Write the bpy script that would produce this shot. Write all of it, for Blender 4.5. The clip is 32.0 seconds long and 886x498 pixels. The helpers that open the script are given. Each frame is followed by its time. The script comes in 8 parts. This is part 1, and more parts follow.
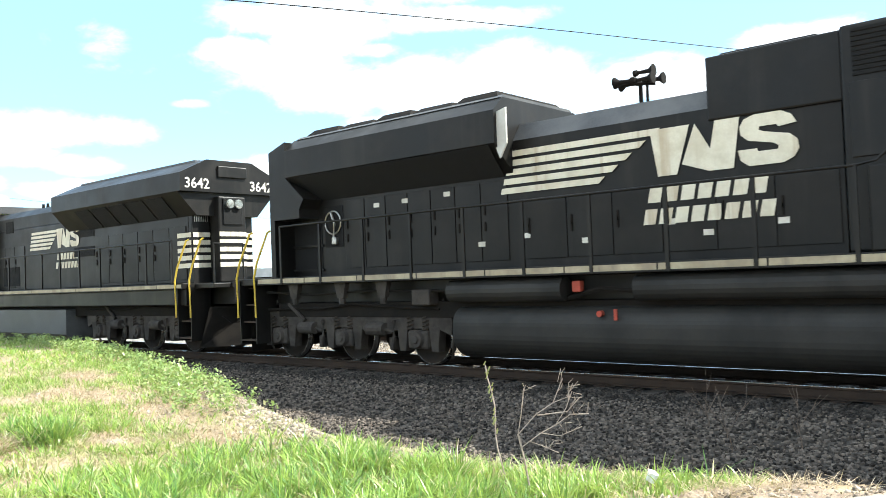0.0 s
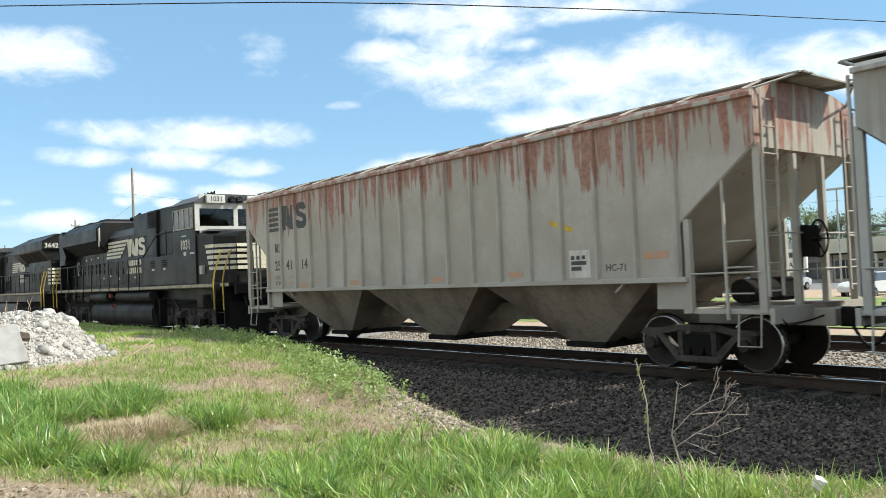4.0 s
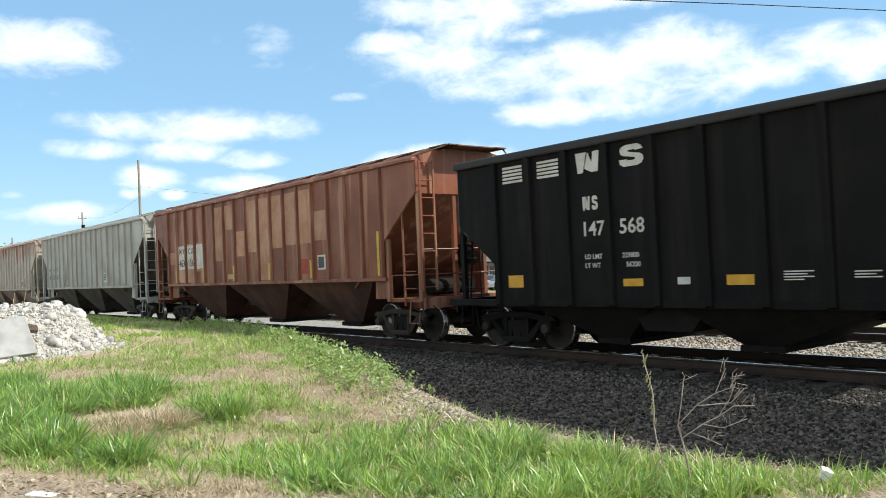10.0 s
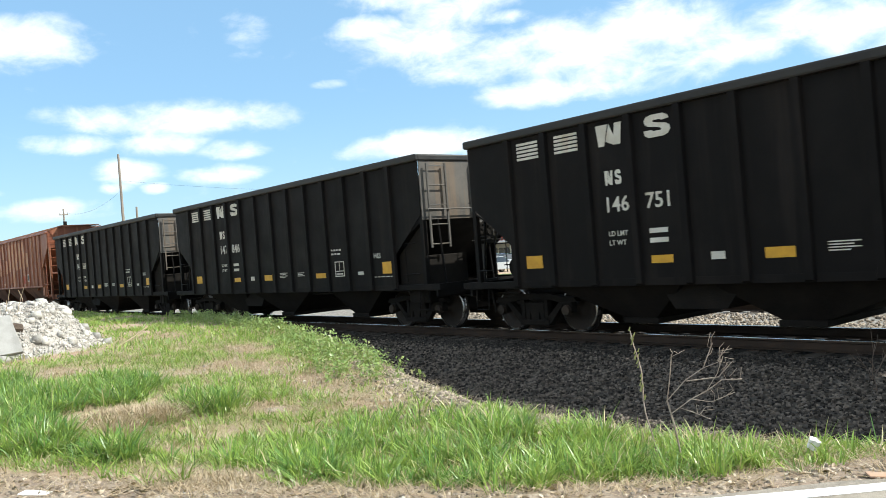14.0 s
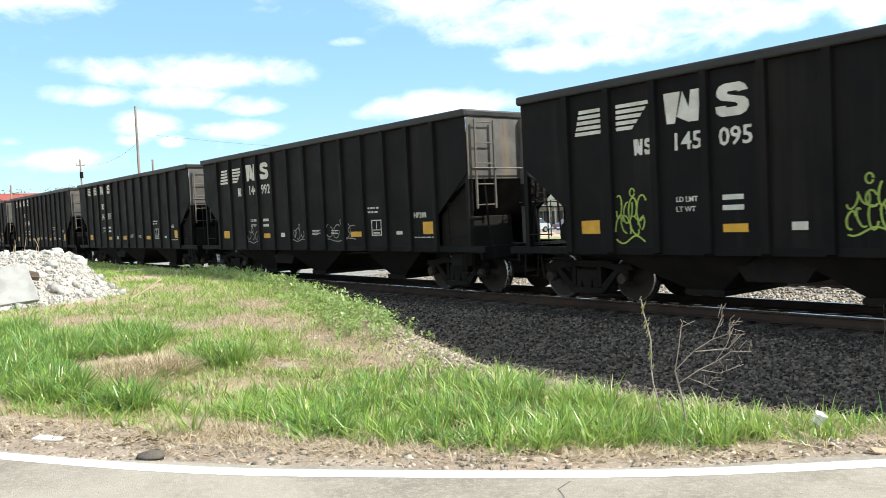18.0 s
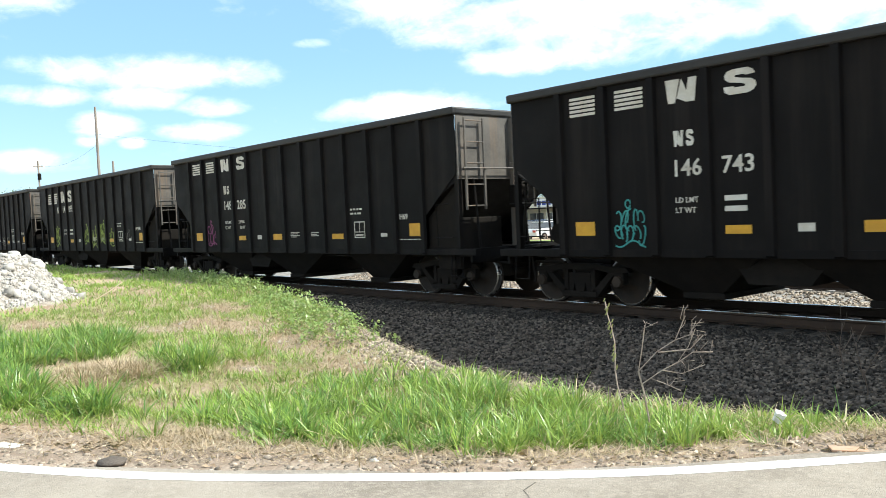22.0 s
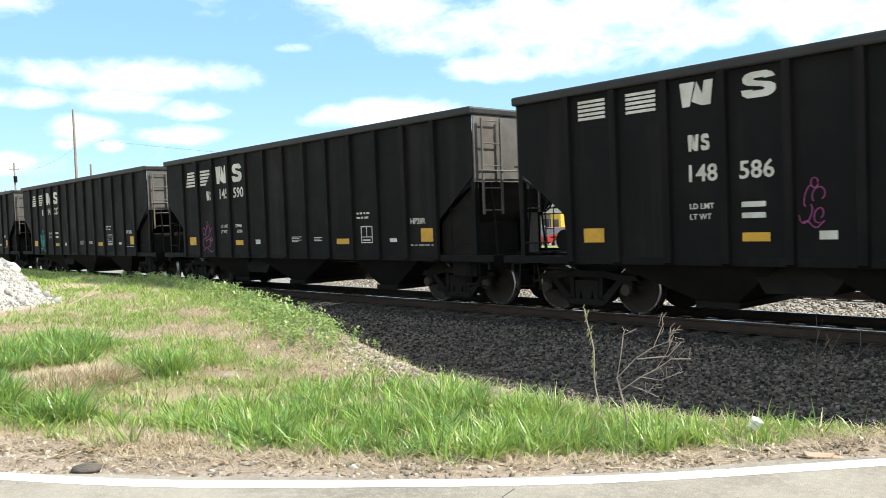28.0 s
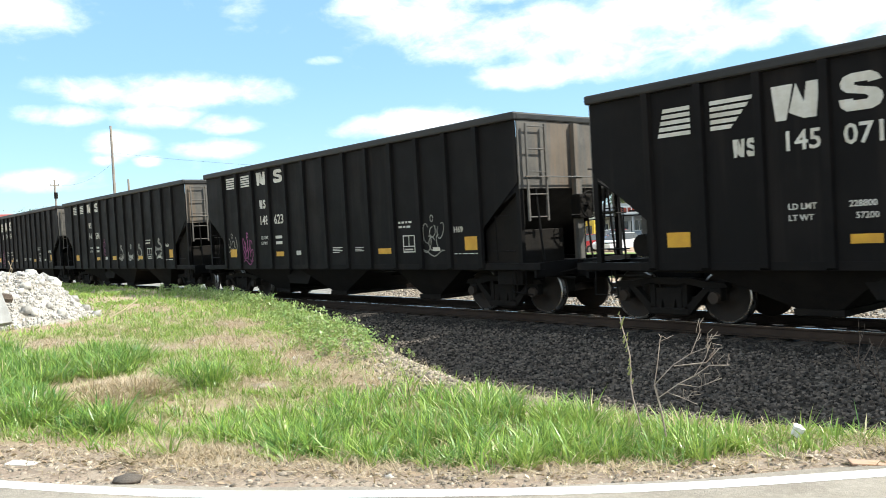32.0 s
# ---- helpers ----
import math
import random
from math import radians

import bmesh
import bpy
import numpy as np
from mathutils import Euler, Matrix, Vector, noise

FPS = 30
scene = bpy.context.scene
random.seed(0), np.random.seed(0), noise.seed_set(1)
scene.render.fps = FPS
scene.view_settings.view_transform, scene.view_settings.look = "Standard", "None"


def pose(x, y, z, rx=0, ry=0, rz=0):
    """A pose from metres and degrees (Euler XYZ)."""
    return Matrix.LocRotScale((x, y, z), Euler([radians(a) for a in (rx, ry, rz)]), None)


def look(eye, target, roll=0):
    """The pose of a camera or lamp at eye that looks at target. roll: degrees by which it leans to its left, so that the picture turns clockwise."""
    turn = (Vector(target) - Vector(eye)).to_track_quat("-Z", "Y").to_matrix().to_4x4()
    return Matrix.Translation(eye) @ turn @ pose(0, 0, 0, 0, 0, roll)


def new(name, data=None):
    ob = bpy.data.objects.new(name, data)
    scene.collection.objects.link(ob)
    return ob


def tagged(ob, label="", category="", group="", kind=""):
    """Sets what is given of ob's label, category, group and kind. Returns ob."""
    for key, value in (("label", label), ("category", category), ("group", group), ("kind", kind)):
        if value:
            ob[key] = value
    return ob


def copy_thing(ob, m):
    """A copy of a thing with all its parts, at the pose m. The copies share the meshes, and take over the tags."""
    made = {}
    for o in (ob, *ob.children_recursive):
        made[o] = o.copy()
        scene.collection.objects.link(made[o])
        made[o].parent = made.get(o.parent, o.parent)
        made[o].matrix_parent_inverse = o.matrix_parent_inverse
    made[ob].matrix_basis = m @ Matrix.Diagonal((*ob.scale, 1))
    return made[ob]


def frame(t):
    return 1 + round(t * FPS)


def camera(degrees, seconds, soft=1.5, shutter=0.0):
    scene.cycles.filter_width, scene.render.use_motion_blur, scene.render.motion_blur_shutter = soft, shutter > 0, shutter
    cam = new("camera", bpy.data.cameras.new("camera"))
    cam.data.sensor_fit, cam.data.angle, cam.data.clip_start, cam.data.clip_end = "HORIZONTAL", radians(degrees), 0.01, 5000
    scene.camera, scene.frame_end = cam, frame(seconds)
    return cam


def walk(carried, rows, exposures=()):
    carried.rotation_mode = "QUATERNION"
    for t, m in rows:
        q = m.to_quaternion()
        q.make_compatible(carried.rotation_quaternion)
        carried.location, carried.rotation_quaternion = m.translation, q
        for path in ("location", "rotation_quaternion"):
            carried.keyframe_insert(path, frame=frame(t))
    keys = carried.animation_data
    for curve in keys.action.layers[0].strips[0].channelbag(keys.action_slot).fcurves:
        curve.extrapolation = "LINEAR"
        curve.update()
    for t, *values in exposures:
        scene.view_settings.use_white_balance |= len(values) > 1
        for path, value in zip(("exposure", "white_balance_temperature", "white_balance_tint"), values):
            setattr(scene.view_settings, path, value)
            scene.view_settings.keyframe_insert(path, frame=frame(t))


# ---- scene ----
# camera: seconds, yaw, pitch, roll (degrees)
cam = camera(56.80, 32.0, 0.7, 0.12)
EYE = (0.0, 0.0, 1.763)
TURNS = [
    (0.0, 40.62, 1.80, 2.25), (0.5, 44.98, 1.77, 2.05), (1.0, 48.74, 1.75, 2.38),
    (1.5, 49.56, 1.80, 2.25), (2.0, 50.86, 2.01, 2.64), (2.5, 51.20, 2.09, 2.53),
    (3.0, 51.26, 2.01, 2.34), (3.5, 51.14, 1.90, 2.37), (4.0, 50.91, 1.86, 2.42),
    (4.5, 50.79, 1.71, 2.32), (6.5, 50.46, 0.71, 2.41), (7.0, 50.57, 0.67, 2.39),
    (7.5, 50.49, 0.64, 2.44), (8.0, 50.59, 0.77, 2.57), (8.5, 50.66, 1.03, 2.38),
    (9.0, 50.70, 1.08, 2.86), (9.5, 50.92, 1.19, 2.66), (10.0, 51.33, 1.29, 2.51),
    (10.5, 51.50, 1.06, 2.53), (11.0, 51.38, 0.90, 2.70), (11.5, 51.14, 0.74, 2.29),
    (12.0, 50.96, 0.54, 2.66), (12.5, 50.87, 0.49, 2.66), (13.0, 50.86, 0.42, 2.98),
    (13.5, 50.91, 0.45, 3.33), (14.0, 50.35, 0.16, 4.40), (14.5, 49.89, -0.22, 4.18),
    (16.5, 51.42, -1.82, 3.30), (17.0, 51.23, -1.90, 3.37), (17.5, 51.12, -2.21, 3.64),
    (18.0, 51.31, -2.40, 2.53), (18.5, 51.05, -1.95, 2.59), (19.0, 50.59, -1.61, 2.41),
    (19.5, 49.95, -1.58, 2.11), (20.0, 49.50, -1.61, 2.90), (20.5, 49.17, -1.67, 2.98),
    (21.0, 49.04, -1.62, 2.75), (21.5, 48.97, -1.91, 2.41), (22.0, 48.89, -2.34, 2.52),
    (22.5, 48.76, -2.55, 2.82), (23.0, 48.76, -2.58, 2.92), (23.5, 48.89, -2.63, 2.65),
    (24.0, 48.82, -2.62, 2.92), (24.5, 48.43, -2.57, 2.84), (25.0, 47.90, -2.52, 3.15),
    (25.5, 47.64, -2.29, 3.44), (26.0, 47.50, -2.15, 2.74), (26.5, 47.20, -2.28, 3.05),
    (28.5, 47.60, -1.90, 1.94), (29.0, 47.83, -1.88, 2.19), (29.5, 47.97, -1.61, 2.46),
    (30.0, 48.00, -1.57, 2.59), (30.5, 48.04, -1.71, 2.91), (31.0, 48.69, -1.58, 3.34),
    (31.5, 49.31, -1.58, 3.10), (32.0, 49.81, -1.26, 3.06),
]
EXPOSURE = [(t, e + 0.34, 6420, 4) for t, e in ((0, 1.0), (0.9, 0.7), (1.6, 0.4), (2.8, 0.05), (4.0, 0.0), (9, 0.05), (13, 0.05), (14.5, 0.2), (16.5, 0.35), (19, 0.3), (23, 0.35), (26, 0.35), (32, 0.35))]
walk(cam, [(t, pose(*EYE, 90 + p, r, y)) for t, y, p, r in TURNS], EXPOSURE)

# the train: seconds, metres that it has rolled to the west
ROLLED = [
    (0.0, 0.00), (0.5, 3.80), (1.0, 7.59), (1.5, 11.44), (2.0, 15.32), (2.5, 19.15),
    (3.0, 22.99), (3.5, 26.83), (4.0, 30.60), (4.5, 34.36), (6.5, 49.53), (7.0, 53.33),
    (7.5, 57.13), (8.0, 60.94), (8.5, 64.75), (9.0, 68.56), (9.5, 72.37), (10.0, 76.18),
    (10.5, 80.04), (11.0, 83.85), (11.5, 87.55), (12.0, 91.26), (12.5, 95.07), (13.0, 98.91),
    (13.5, 102.78), (14.0, 106.67), (14.5, 110.54), (16.5, 125.47), (17.0, 129.14), (17.5, 132.85),
    (18.0, 136.62), (18.5, 140.48), (19.0, 144.37), (19.5, 148.22), (20.0, 152.06), (20.5, 155.90),
    (21.0, 159.71), (21.5, 163.50), (22.0, 167.28), (22.5, 171.09), (23.0, 174.95), (23.5, 178.81),
    (24.0, 182.49), (24.5, 186.27), (25.0, 190.03), (25.5, 193.75), (26.0, 197.57), (26.5, 201.44),
    (28.5, 216.58), (29.0, 220.25), (29.5, 224.03), (30.0, 227.84), (30.5, 231.67), (31.0, 235.56),
    (31.5, 239.49), (32.0, 243.43),
]
TRACK_Y = 12.88   # centre line of the near track; z = 0 is the top of its rails

# ---- light ----
SUN = Vector((0.71, 0.65, 1.0)).normalized()
sun = new("sun", bpy.data.lights.new("sun", "SUN"))
sun.data.energy, sun.data.angle, sun.data.color = 5.0, radians(0.55), (1.0, 0.96, 0.90)
sun.matrix_world = look(SUN * 60, (0, 0, 0))


class Nodes:
    """Short hand for building node trees."""

    def __init__(self, tree):
        self.tree = tree

    def add(self, kind, **settings):
        n = self.tree.nodes.new(kind)
        for key, value in settings.items():
            if key.startswith("i_"):
                n.inputs[key[2:].replace("_", " ")].default_value = value
            elif key == "op":
                n.operation = value
            elif key == "blend":
                n.blend_type = value
        return n

    def link(self, a, b):
        self.tree.links.new(a, b)

    def math(self, op, a, b=None, c=None):
        n = self.add("ShaderNodeMath", op=op)
        for i, v in enumerate((a, b, c)):
            if v is None:
                continue
            if isinstance(v, (int, float)):
                n.inputs[i].default_value = v
            else:
                self.link(v, n.inputs[i])
        return n.outputs[0]

    def mix(self, f, a, b, blend="MIX"):
        n = self.tree.nodes.new("ShaderNodeMix")
        n.data_type, n.blend_type = "RGBA", blend
        for i, v in ((0, f), (6, a), (7, b)):
            if isinstance(v, (int, float)):
                n.inputs[i].default_value = v
            elif isinstance(v, tuple):
                n.inputs[i].default_value = (*v, 1) if len(v) == 3 else v
            else:
                self.link(v, n.inputs[i])
        return n.outputs[2]

    def ramp(self, f, lo, hi, a=0.0, b=1.0):
        n = self.tree.nodes.new("ShaderNodeMapRange")
        n.interpolation_type = "SMOOTHSTEP"
        for i, v in enumerate((f, lo, hi, a, b)):
            if isinstance(v, (int, float)):
                n.inputs[i].default_value = v
            else:
                self.link(v, n.inputs[i])
        return n.outputs[0]

    def noise(self, vec, scale, detail=4.0, rough=0.55, dist=0.0):
        n = self.tree.nodes.new("ShaderNodeTexNoise")
        if vec is not None:
            self.link(vec, n.inputs["Vector"])
        n.inputs["Scale"].default_value = scale
        n.inputs["Detail"].default_value = detail
        n.inputs["Roughness"].default_value = rough
        n.inputs["Distortion"].default_value = dist
        return n.outputs["Fac"]

    def mapped(self, vec, scale=(1, 1, 1), offset=(0, 0, 0)):
        n = self.tree.nodes.new("ShaderNodeMapping")
        self.link(vec, n.inputs["Vector"])
        n.inputs["Scale"].default_value = scale
        n.inputs["Location"].default_value = offset
        return n.outputs[0]


# clouds: azimuth, elevation, half width, half height (degrees)
CLOUDS = [
    (-77.4, 14.7, 4.4, 1.44), (-62.7, 15.9, 1.7, 1.05, 0.45), (-67.8, 10.1, 6.1, 0.97), (-74.1, 8.6, 2.4, 0.55, 0.7), (-68.6, 8.5, 2.4, 0.7),
    (-64.2, 7.9, 1.9, 0.6), (-71.0, 6.7, 1.8, 0.7), (-71.7, 5.7, 1.0, 0.34, 0.8), (-69.4, 5.6, 0.8, 0.36, 0.8), (-64.8, 6.4, 2.3, 0.55),
    (-75.9, 4.5, 3.6, 0.6, 0.8), (-78.9, 5.6, 0.8, 0.3, 0.6), (-57.5, 12.0, 1.2, 0.34, 0.2), (-51.0, 7.5, 4.6, 0.9), (-48.7, 17.7, 6.6, 1.22),
    (-39.6, 17.4, 6.1, 0.67, 0.9), (-48.9, 16.1, 2.8, 1.23), (-54.2, 15.5, 2.2, 0.77), (-50.8, 14.3, 4.4, 1.2), (-46.1, 12.9, 4.8, 1.39),
    (-40.2, 13.1, 5.5, 1.9), (-35.3, 13.5, 4.6, 1.68), (-30.0, 12.2, 4.5, 1.27), (-25.9, 12.6, 4.3, 1.27), (-21.2, 11.8, 4.5, 1.42),
    (-42.3, 10.4, 4.0, 0.85), (-36.5, 11.4, 5.8, 1.51), (-16.5, 14.0, 3.6, 0.96), (-17.8, 10.0, 5.0, 1.64), (-44.8, 15.5, 2.0, 0.46, 0.5),
    (-44.0, 20.5, 9.0, 1.6), (-12.0, 9.0, 6.0, 2.0), (-60.0, 25.0, 6.0, 2.0),
]


def make_world():
    w = bpy.data.worlds.new("sky")
    scene.world = w
    w.use_nodes = True
    w.node_tree.nodes.clear()
    N = Nodes(w.node_tree)
    tc = N.add("ShaderNodeTexCoord").outputs["Generated"]
    sky = N.tree.nodes.new("ShaderNodeTexSky")
    sky.sky_type, sky.sun_disc = "NISHITA", False
    sky.sun_elevation = math.asin(SUN.z)
    sky.sun_rotation = math.atan2(SUN.x, SUN.y)
    sky.air_density, sky.dust_density, sky.ozone_density = 1.0, 0.05, 4.0
    sep = N.add("ShaderNodeSeparateXYZ")
    N.link(tc, sep.inputs[0])
    x, y, z = sep.outputs
    az = N.math("MULTIPLY", N.math("ARCTAN2", x, y), 57.29578)
    el = N.math("MULTIPLY", N.math("ARCSINE", z), 57.29578)
    ragged = N.noise(N.mapped(tc, (1, 1, 1.9)), 17.0, 9.0, 0.6, 0.25)
    wisp = N.noise(N.mapped(tc, (1, 1, 2.4), (3, 1, 2)), 5.0, 5.0, 0.6)
    total = None
    for a, e, wa, we, top in [(*c, 1.0)[:5] for c in CLOUDS]:
        u = N.math("DIVIDE", N.math("SUBTRACT", az, a), wa)
        v = N.math("DIVIDE", N.math("SUBTRACT", el, e), we)
        d = N.math("ADD", N.math("MULTIPLY", u, u), N.math("MULTIPLY", v, v))
        k = N.math("SUBTRACT", top, d)
        total = k if total is None else N.math("SMOOTH_MAX", total, k, 0.25)
    total = N.math("MAXIMUM", total, -1.6)
    dens = N.math("ADD", total, N.math("MULTIPLY", N.math("SUBTRACT", ragged, 0.49), 5.0))
    front = N.ramp(dens, -1.05, 1.95)
    # unseen sky: extra broken cloud added outside the view to whiten the shade
    away = N.ramp(N.math("ABSOLUTE", N.math("ADD", az, 50.0)), 42.0, 60.0)
    rest = N.math("MULTIPLY", N.ramp(wisp, 0.42, 0.58), N.math("MAXIMUM", away, N.ramp(el, 24.0, 34.0)))
    rest = N.math("MULTIPLY", rest, N.ramp(el, 1.0, 6.0))
    cloud = N.math("MAXIMUM", front, rest)
    shade = N.ramp(N.noise(N.mapped(tc, (1, 1, 2.2), (7, 2, 1)), 22.0, 4.0), 0.35, 0.65, 0.86, 1.0)
    white = N.mix(shade, (6.0, 6.4, 7.0), (9.5, 9.6, 9.8))
    deep = N.add("ShaderNodeHueSaturation")
    N.link(sky.outputs[0], deep.inputs["Color"])
    deep.inputs["Saturation"].default_value = 1.06
    deep.inputs["Value"].default_value = 1.38
    clear = N.mix(0.6, deep.outputs[0], (2.75, 4.65, 6.75))
    haze = N.mix(N.ramp(el, 0.0, 12.0, 0.30, 0.0), clear, (4.4, 5.9, 7.3))
    both = N.mix(cloud, haze, white)
    bg = N.add("ShaderNodeBackground")
    N.link(both, bg.inputs[0])
    bg.inputs[1].default_value = 0.105
    out = N.add("ShaderNodeOutputWorld")
    N.link(bg.outputs[0], out.inputs[0])


make_world()

# ---- materials ----
def material(name, colour, second=None, rough=0.6, metal=0.0, scale=3.0, fine=40.0, bump=0.15, stretch=(1, 1, 1), amount=(0.35, 0.7),
             streak=None, own=True, spec=0.3, islands=0.0, random_tint=0.0, dust=None, rust=None, drip=None):
    """Principled surface with two scales of variation; own: the pattern differs from object to object. streak, dust and rust:
    (colour, strength, scale) of runs, of a dry film and of spots."""
    m = bpy.data.materials.new(name)
    m.use_nodes = True
    N = Nodes(m.node_tree)
    bsdf = m.node_tree.nodes["Principled BSDF"]
    vec = N.add("ShaderNodeTexCoord").outputs["Object"]
    info = N.add("ShaderNodeObjectInfo").outputs["Random"]
    sep = N.add("ShaderNodeSeparateXYZ")
    N.link(vec, sep.inputs[0])
    height = sep.outputs[2]
    if own:
        shift = N.add("ShaderNodeVectorMath", op="ADD")
        N.link(vec, shift.inputs[0])
        mul = N.math("MULTIPLY", info, 61.7)
        N.link(mul, shift.inputs[1])
        vec = shift.outputs[0]
    stretched = N.mapped(vec, stretch)
    second = second or tuple(c * 0.62 for c in colour)
    big = N.noise(stretched, scale, 5.0, 0.6)
    small = N.noise(stretched, fine, 3.0, 0.6)
    col = N.mix(N.ramp(big, *amount), colour, second)
    col = N.mix(N.ramp(small, 0.3, 0.75, 0.0, 0.35), col, second)
    if dust:
        c, k, sc = dust
        col = N.mix(N.ramp(N.noise(vec, sc, 4.0, 0.65), 0.42, 0.72, 0.0, k), col, c)
    if streak:
        c, k, sc = streak
        runs = N.noise(N.mapped(vec, (sc, sc, sc * 0.06)), 1.0, 4.0, 0.65)
        col = N.mix(N.ramp(runs, 0.5, 0.68, 0.0, k), col, c)
    if rust:
        c, k, sc = rust
        col = N.mix(N.ramp(N.noise(vec, sc, 6.0, 0.7), 0.6, 0.68, 0.0, k), col, c)
    if drip:
        c, c2, z0, z1 = drip
        col_n = N.noise(N.mapped(vec, (5.5, 5.5, 0.45)), 1.0, 5.0, 0.62)
        wide = N.noise(N.mapped(vec, (0.9, 0.9, 0.5), (3, 3, 3)), 1.0, 3.0, 0.6)
        lo = N.math("SUBTRACT", N.ramp(height, z0, z1, 0.80, 0.43), N.math("MULTIPLY", N.math("SUBTRACT", wide, 0.5), 0.35))
        mask = N.ramp(N.math("SUBTRACT", col_n, lo), 0.0, 0.07, 0.0, 0.88)
        col = N.mix(mask, col, N.mix(N.ramp(small, 0.35, 0.65), c, c2))
    if islands or random_tint:
        geo = N.add("ShaderNodeNewGeometry").outputs["Random Per Island"]
        r = geo if islands else info
        k = islands or random_tint
        tint = N.ramp(r, 0.0, 1.0, 1.0 - k, 1.0 + k)
        hsv = N.add("ShaderNodeHueSaturation")
        N.link(col, hsv.inputs["Color"])
        N.link(tint, hsv.inputs["Value"])
        col = hsv.outputs[0]
    N.link(col, bsdf.inputs["Base Color"])
    bsdf.inputs["Metallic"].default_value = metal
    bsdf.inputs["Specular IOR Level"].default_value = spec
    N.link(N.ramp(big, 0.2, 0.8, max(rough - 0.1, 0.02), min(rough + 0.12, 1.0)), bsdf.inputs["Roughness"])
    if bump:
        b = N.add("ShaderNodeBump")
        b.inputs["Strength"].default_value = bump
        b.inputs["Distance"].default_value = 0.02
        N.link(N.math("ADD", small, N.math("MULTIPLY", big, 0.6)), b.inputs["Height"])
        N.link(b.outputs[0], bsdf.inputs["Normal"])
    return m


BLACK = material("black_car_paint", (0.0038, 0.0033, 0.0033), (0.0062, 0.0054, 0.0052), rough=0.64, spec=0.12, scale=1.3, fine=24, bump=0.06,
                 streak=((0.024, 0.019, 0.016), 0.35, 2.2), dust=((0.022, 0.018, 0.016), 0.22, 0.9))
# black paint raised to grey in place of bounced light; brown streaks are stains
LIT_END = material("lit_tone_black_paint", (0.078, 0.073, 0.067), (0.135, 0.122, 0.108), rough=0.62, scale=1.6, fine=20, bump=0.08,
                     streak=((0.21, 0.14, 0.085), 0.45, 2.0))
LOCO = material("locomotive_black", (0.0056, 0.0053, 0.0050), (0.0098, 0.0090, 0.0082), rough=0.42, scale=1.0, fine=26, bump=0.04,
                streak=((0.027, 0.024, 0.020), 0.4, 1.8), dust=((0.025, 0.022, 0.019), 0.4, 1.1), spec=0.22)
# grey for roofs, nose top and one tank, paler than the black sides
LOCO_ROOF = material("paler_roof_grey", (0.05, 0.05, 0.052), (0.1, 0.1, 0.1), rough=0.5, scale=1.2, fine=30, bump=0.06)
UNDER = material("grimy_running_gear", (0.0085, 0.0075, 0.0067), (0.017, 0.0142, 0.0118), rough=0.85, spec=0.12, scale=3.0, fine=30, bump=0.3,
                 dust=((0.026, 0.022, 0.018), 0.3, 2.0))
UNDER_RUST = material("rusty_truck_steel", (0.028, 0.021, 0.016), (0.05, 0.036, 0.026), rough=0.8, scale=3.0, fine=30, bump=0.3)
GREY_TRUCK = material("dusty_grey_truck_steel", (0.085, 0.072, 0.06), (0.045, 0.037, 0.03), rough=0.8, scale=3.0, fine=30, bump=0.3)
WHEEL = material("wheel_steel", (0.022, 0.018, 0.015), (0.038, 0.028, 0.021), rough=0.75, metal=0.1, scale=5, fine=40, bump=0.2)
TREAD = material("polished_tread", (0.45, 0.44, 0.43), (0.3, 0.29, 0.28), rough=0.28, metal=1.0, scale=5, fine=60, bump=0.03)
RAIL_TOP = material("polished_rail_head", (0.5, 0.49, 0.47), (0.32, 0.3, 0.28), rough=0.25, metal=1.0, scale=2, fine=60, bump=0.03, own=False)
RAIL = material("brown_rail_steel", (0.036, 0.025, 0.019), (0.062, 0.042, 0.03), rough=0.8, metal=0.2, scale=3, fine=50, bump=0.2, own=False)
TIE = material("creosoted_timber", (0.05, 0.04, 0.033), (0.11, 0.095, 0.08), rough=0.9, scale=2.5, fine=30, bump=0.5, stretch=(6, 0.6, 6))
WHITE = material("stained_white_paint", (0.43, 0.395, 0.338), (0.32, 0.288, 0.238), rough=0.55, scale=0.8, fine=14, bump=0.05, spec=0.35,
                 streak=((0.36, 0.31, 0.25), 0.45, 2.0), dust=((0.40, 0.36, 0.30), 0.35, 0.8), drip=((0.23, 0.085, 0.055), (0.33, 0.165, 0.115), 2.0, 4.3))
SILVER = material("weathered_grey_paint", (0.43, 0.42, 0.385), (0.30, 0.29, 0.26), rough=0.5, scale=0.7, fine=14, bump=0.05, spec=0.4,
                  streak=((0.24, 0.20, 0.155), 0.65, 2.2), dust=((0.3, 0.28, 0.24), 0.35, 0.8))
BROWN = material("rust_brown_paint", (0.225, 0.068, 0.029), (0.142, 0.044, 0.022), rough=0.5, scale=0.8, fine=12, bump=0.06, spec=0.4,
                 streak=((0.42, 0.22, 0.13), 0.7, 2.4), dust=((0.13, 0.055, 0.036), 0.5, 0.9))
BROWN_PATCH = material("faded_tan_touch_up", (0.47, 0.275, 0.18), (0.35, 0.175, 0.10), rough=0.6, scale=1.6, fine=14, bump=0.04,
                       streak=((0.27, 0.11, 0.06), 0.45, 2.4), random_tint=0.12)
# streaked white for hopper pockets and sill, darker than the sides
HOPPER_W = material("darker_white_slope_sheet", (0.29, 0.24, 0.185), (0.12, 0.09, 0.068), rough=0.7, scale=0.9, fine=14, bump=0.08,
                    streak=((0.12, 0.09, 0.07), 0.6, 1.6))
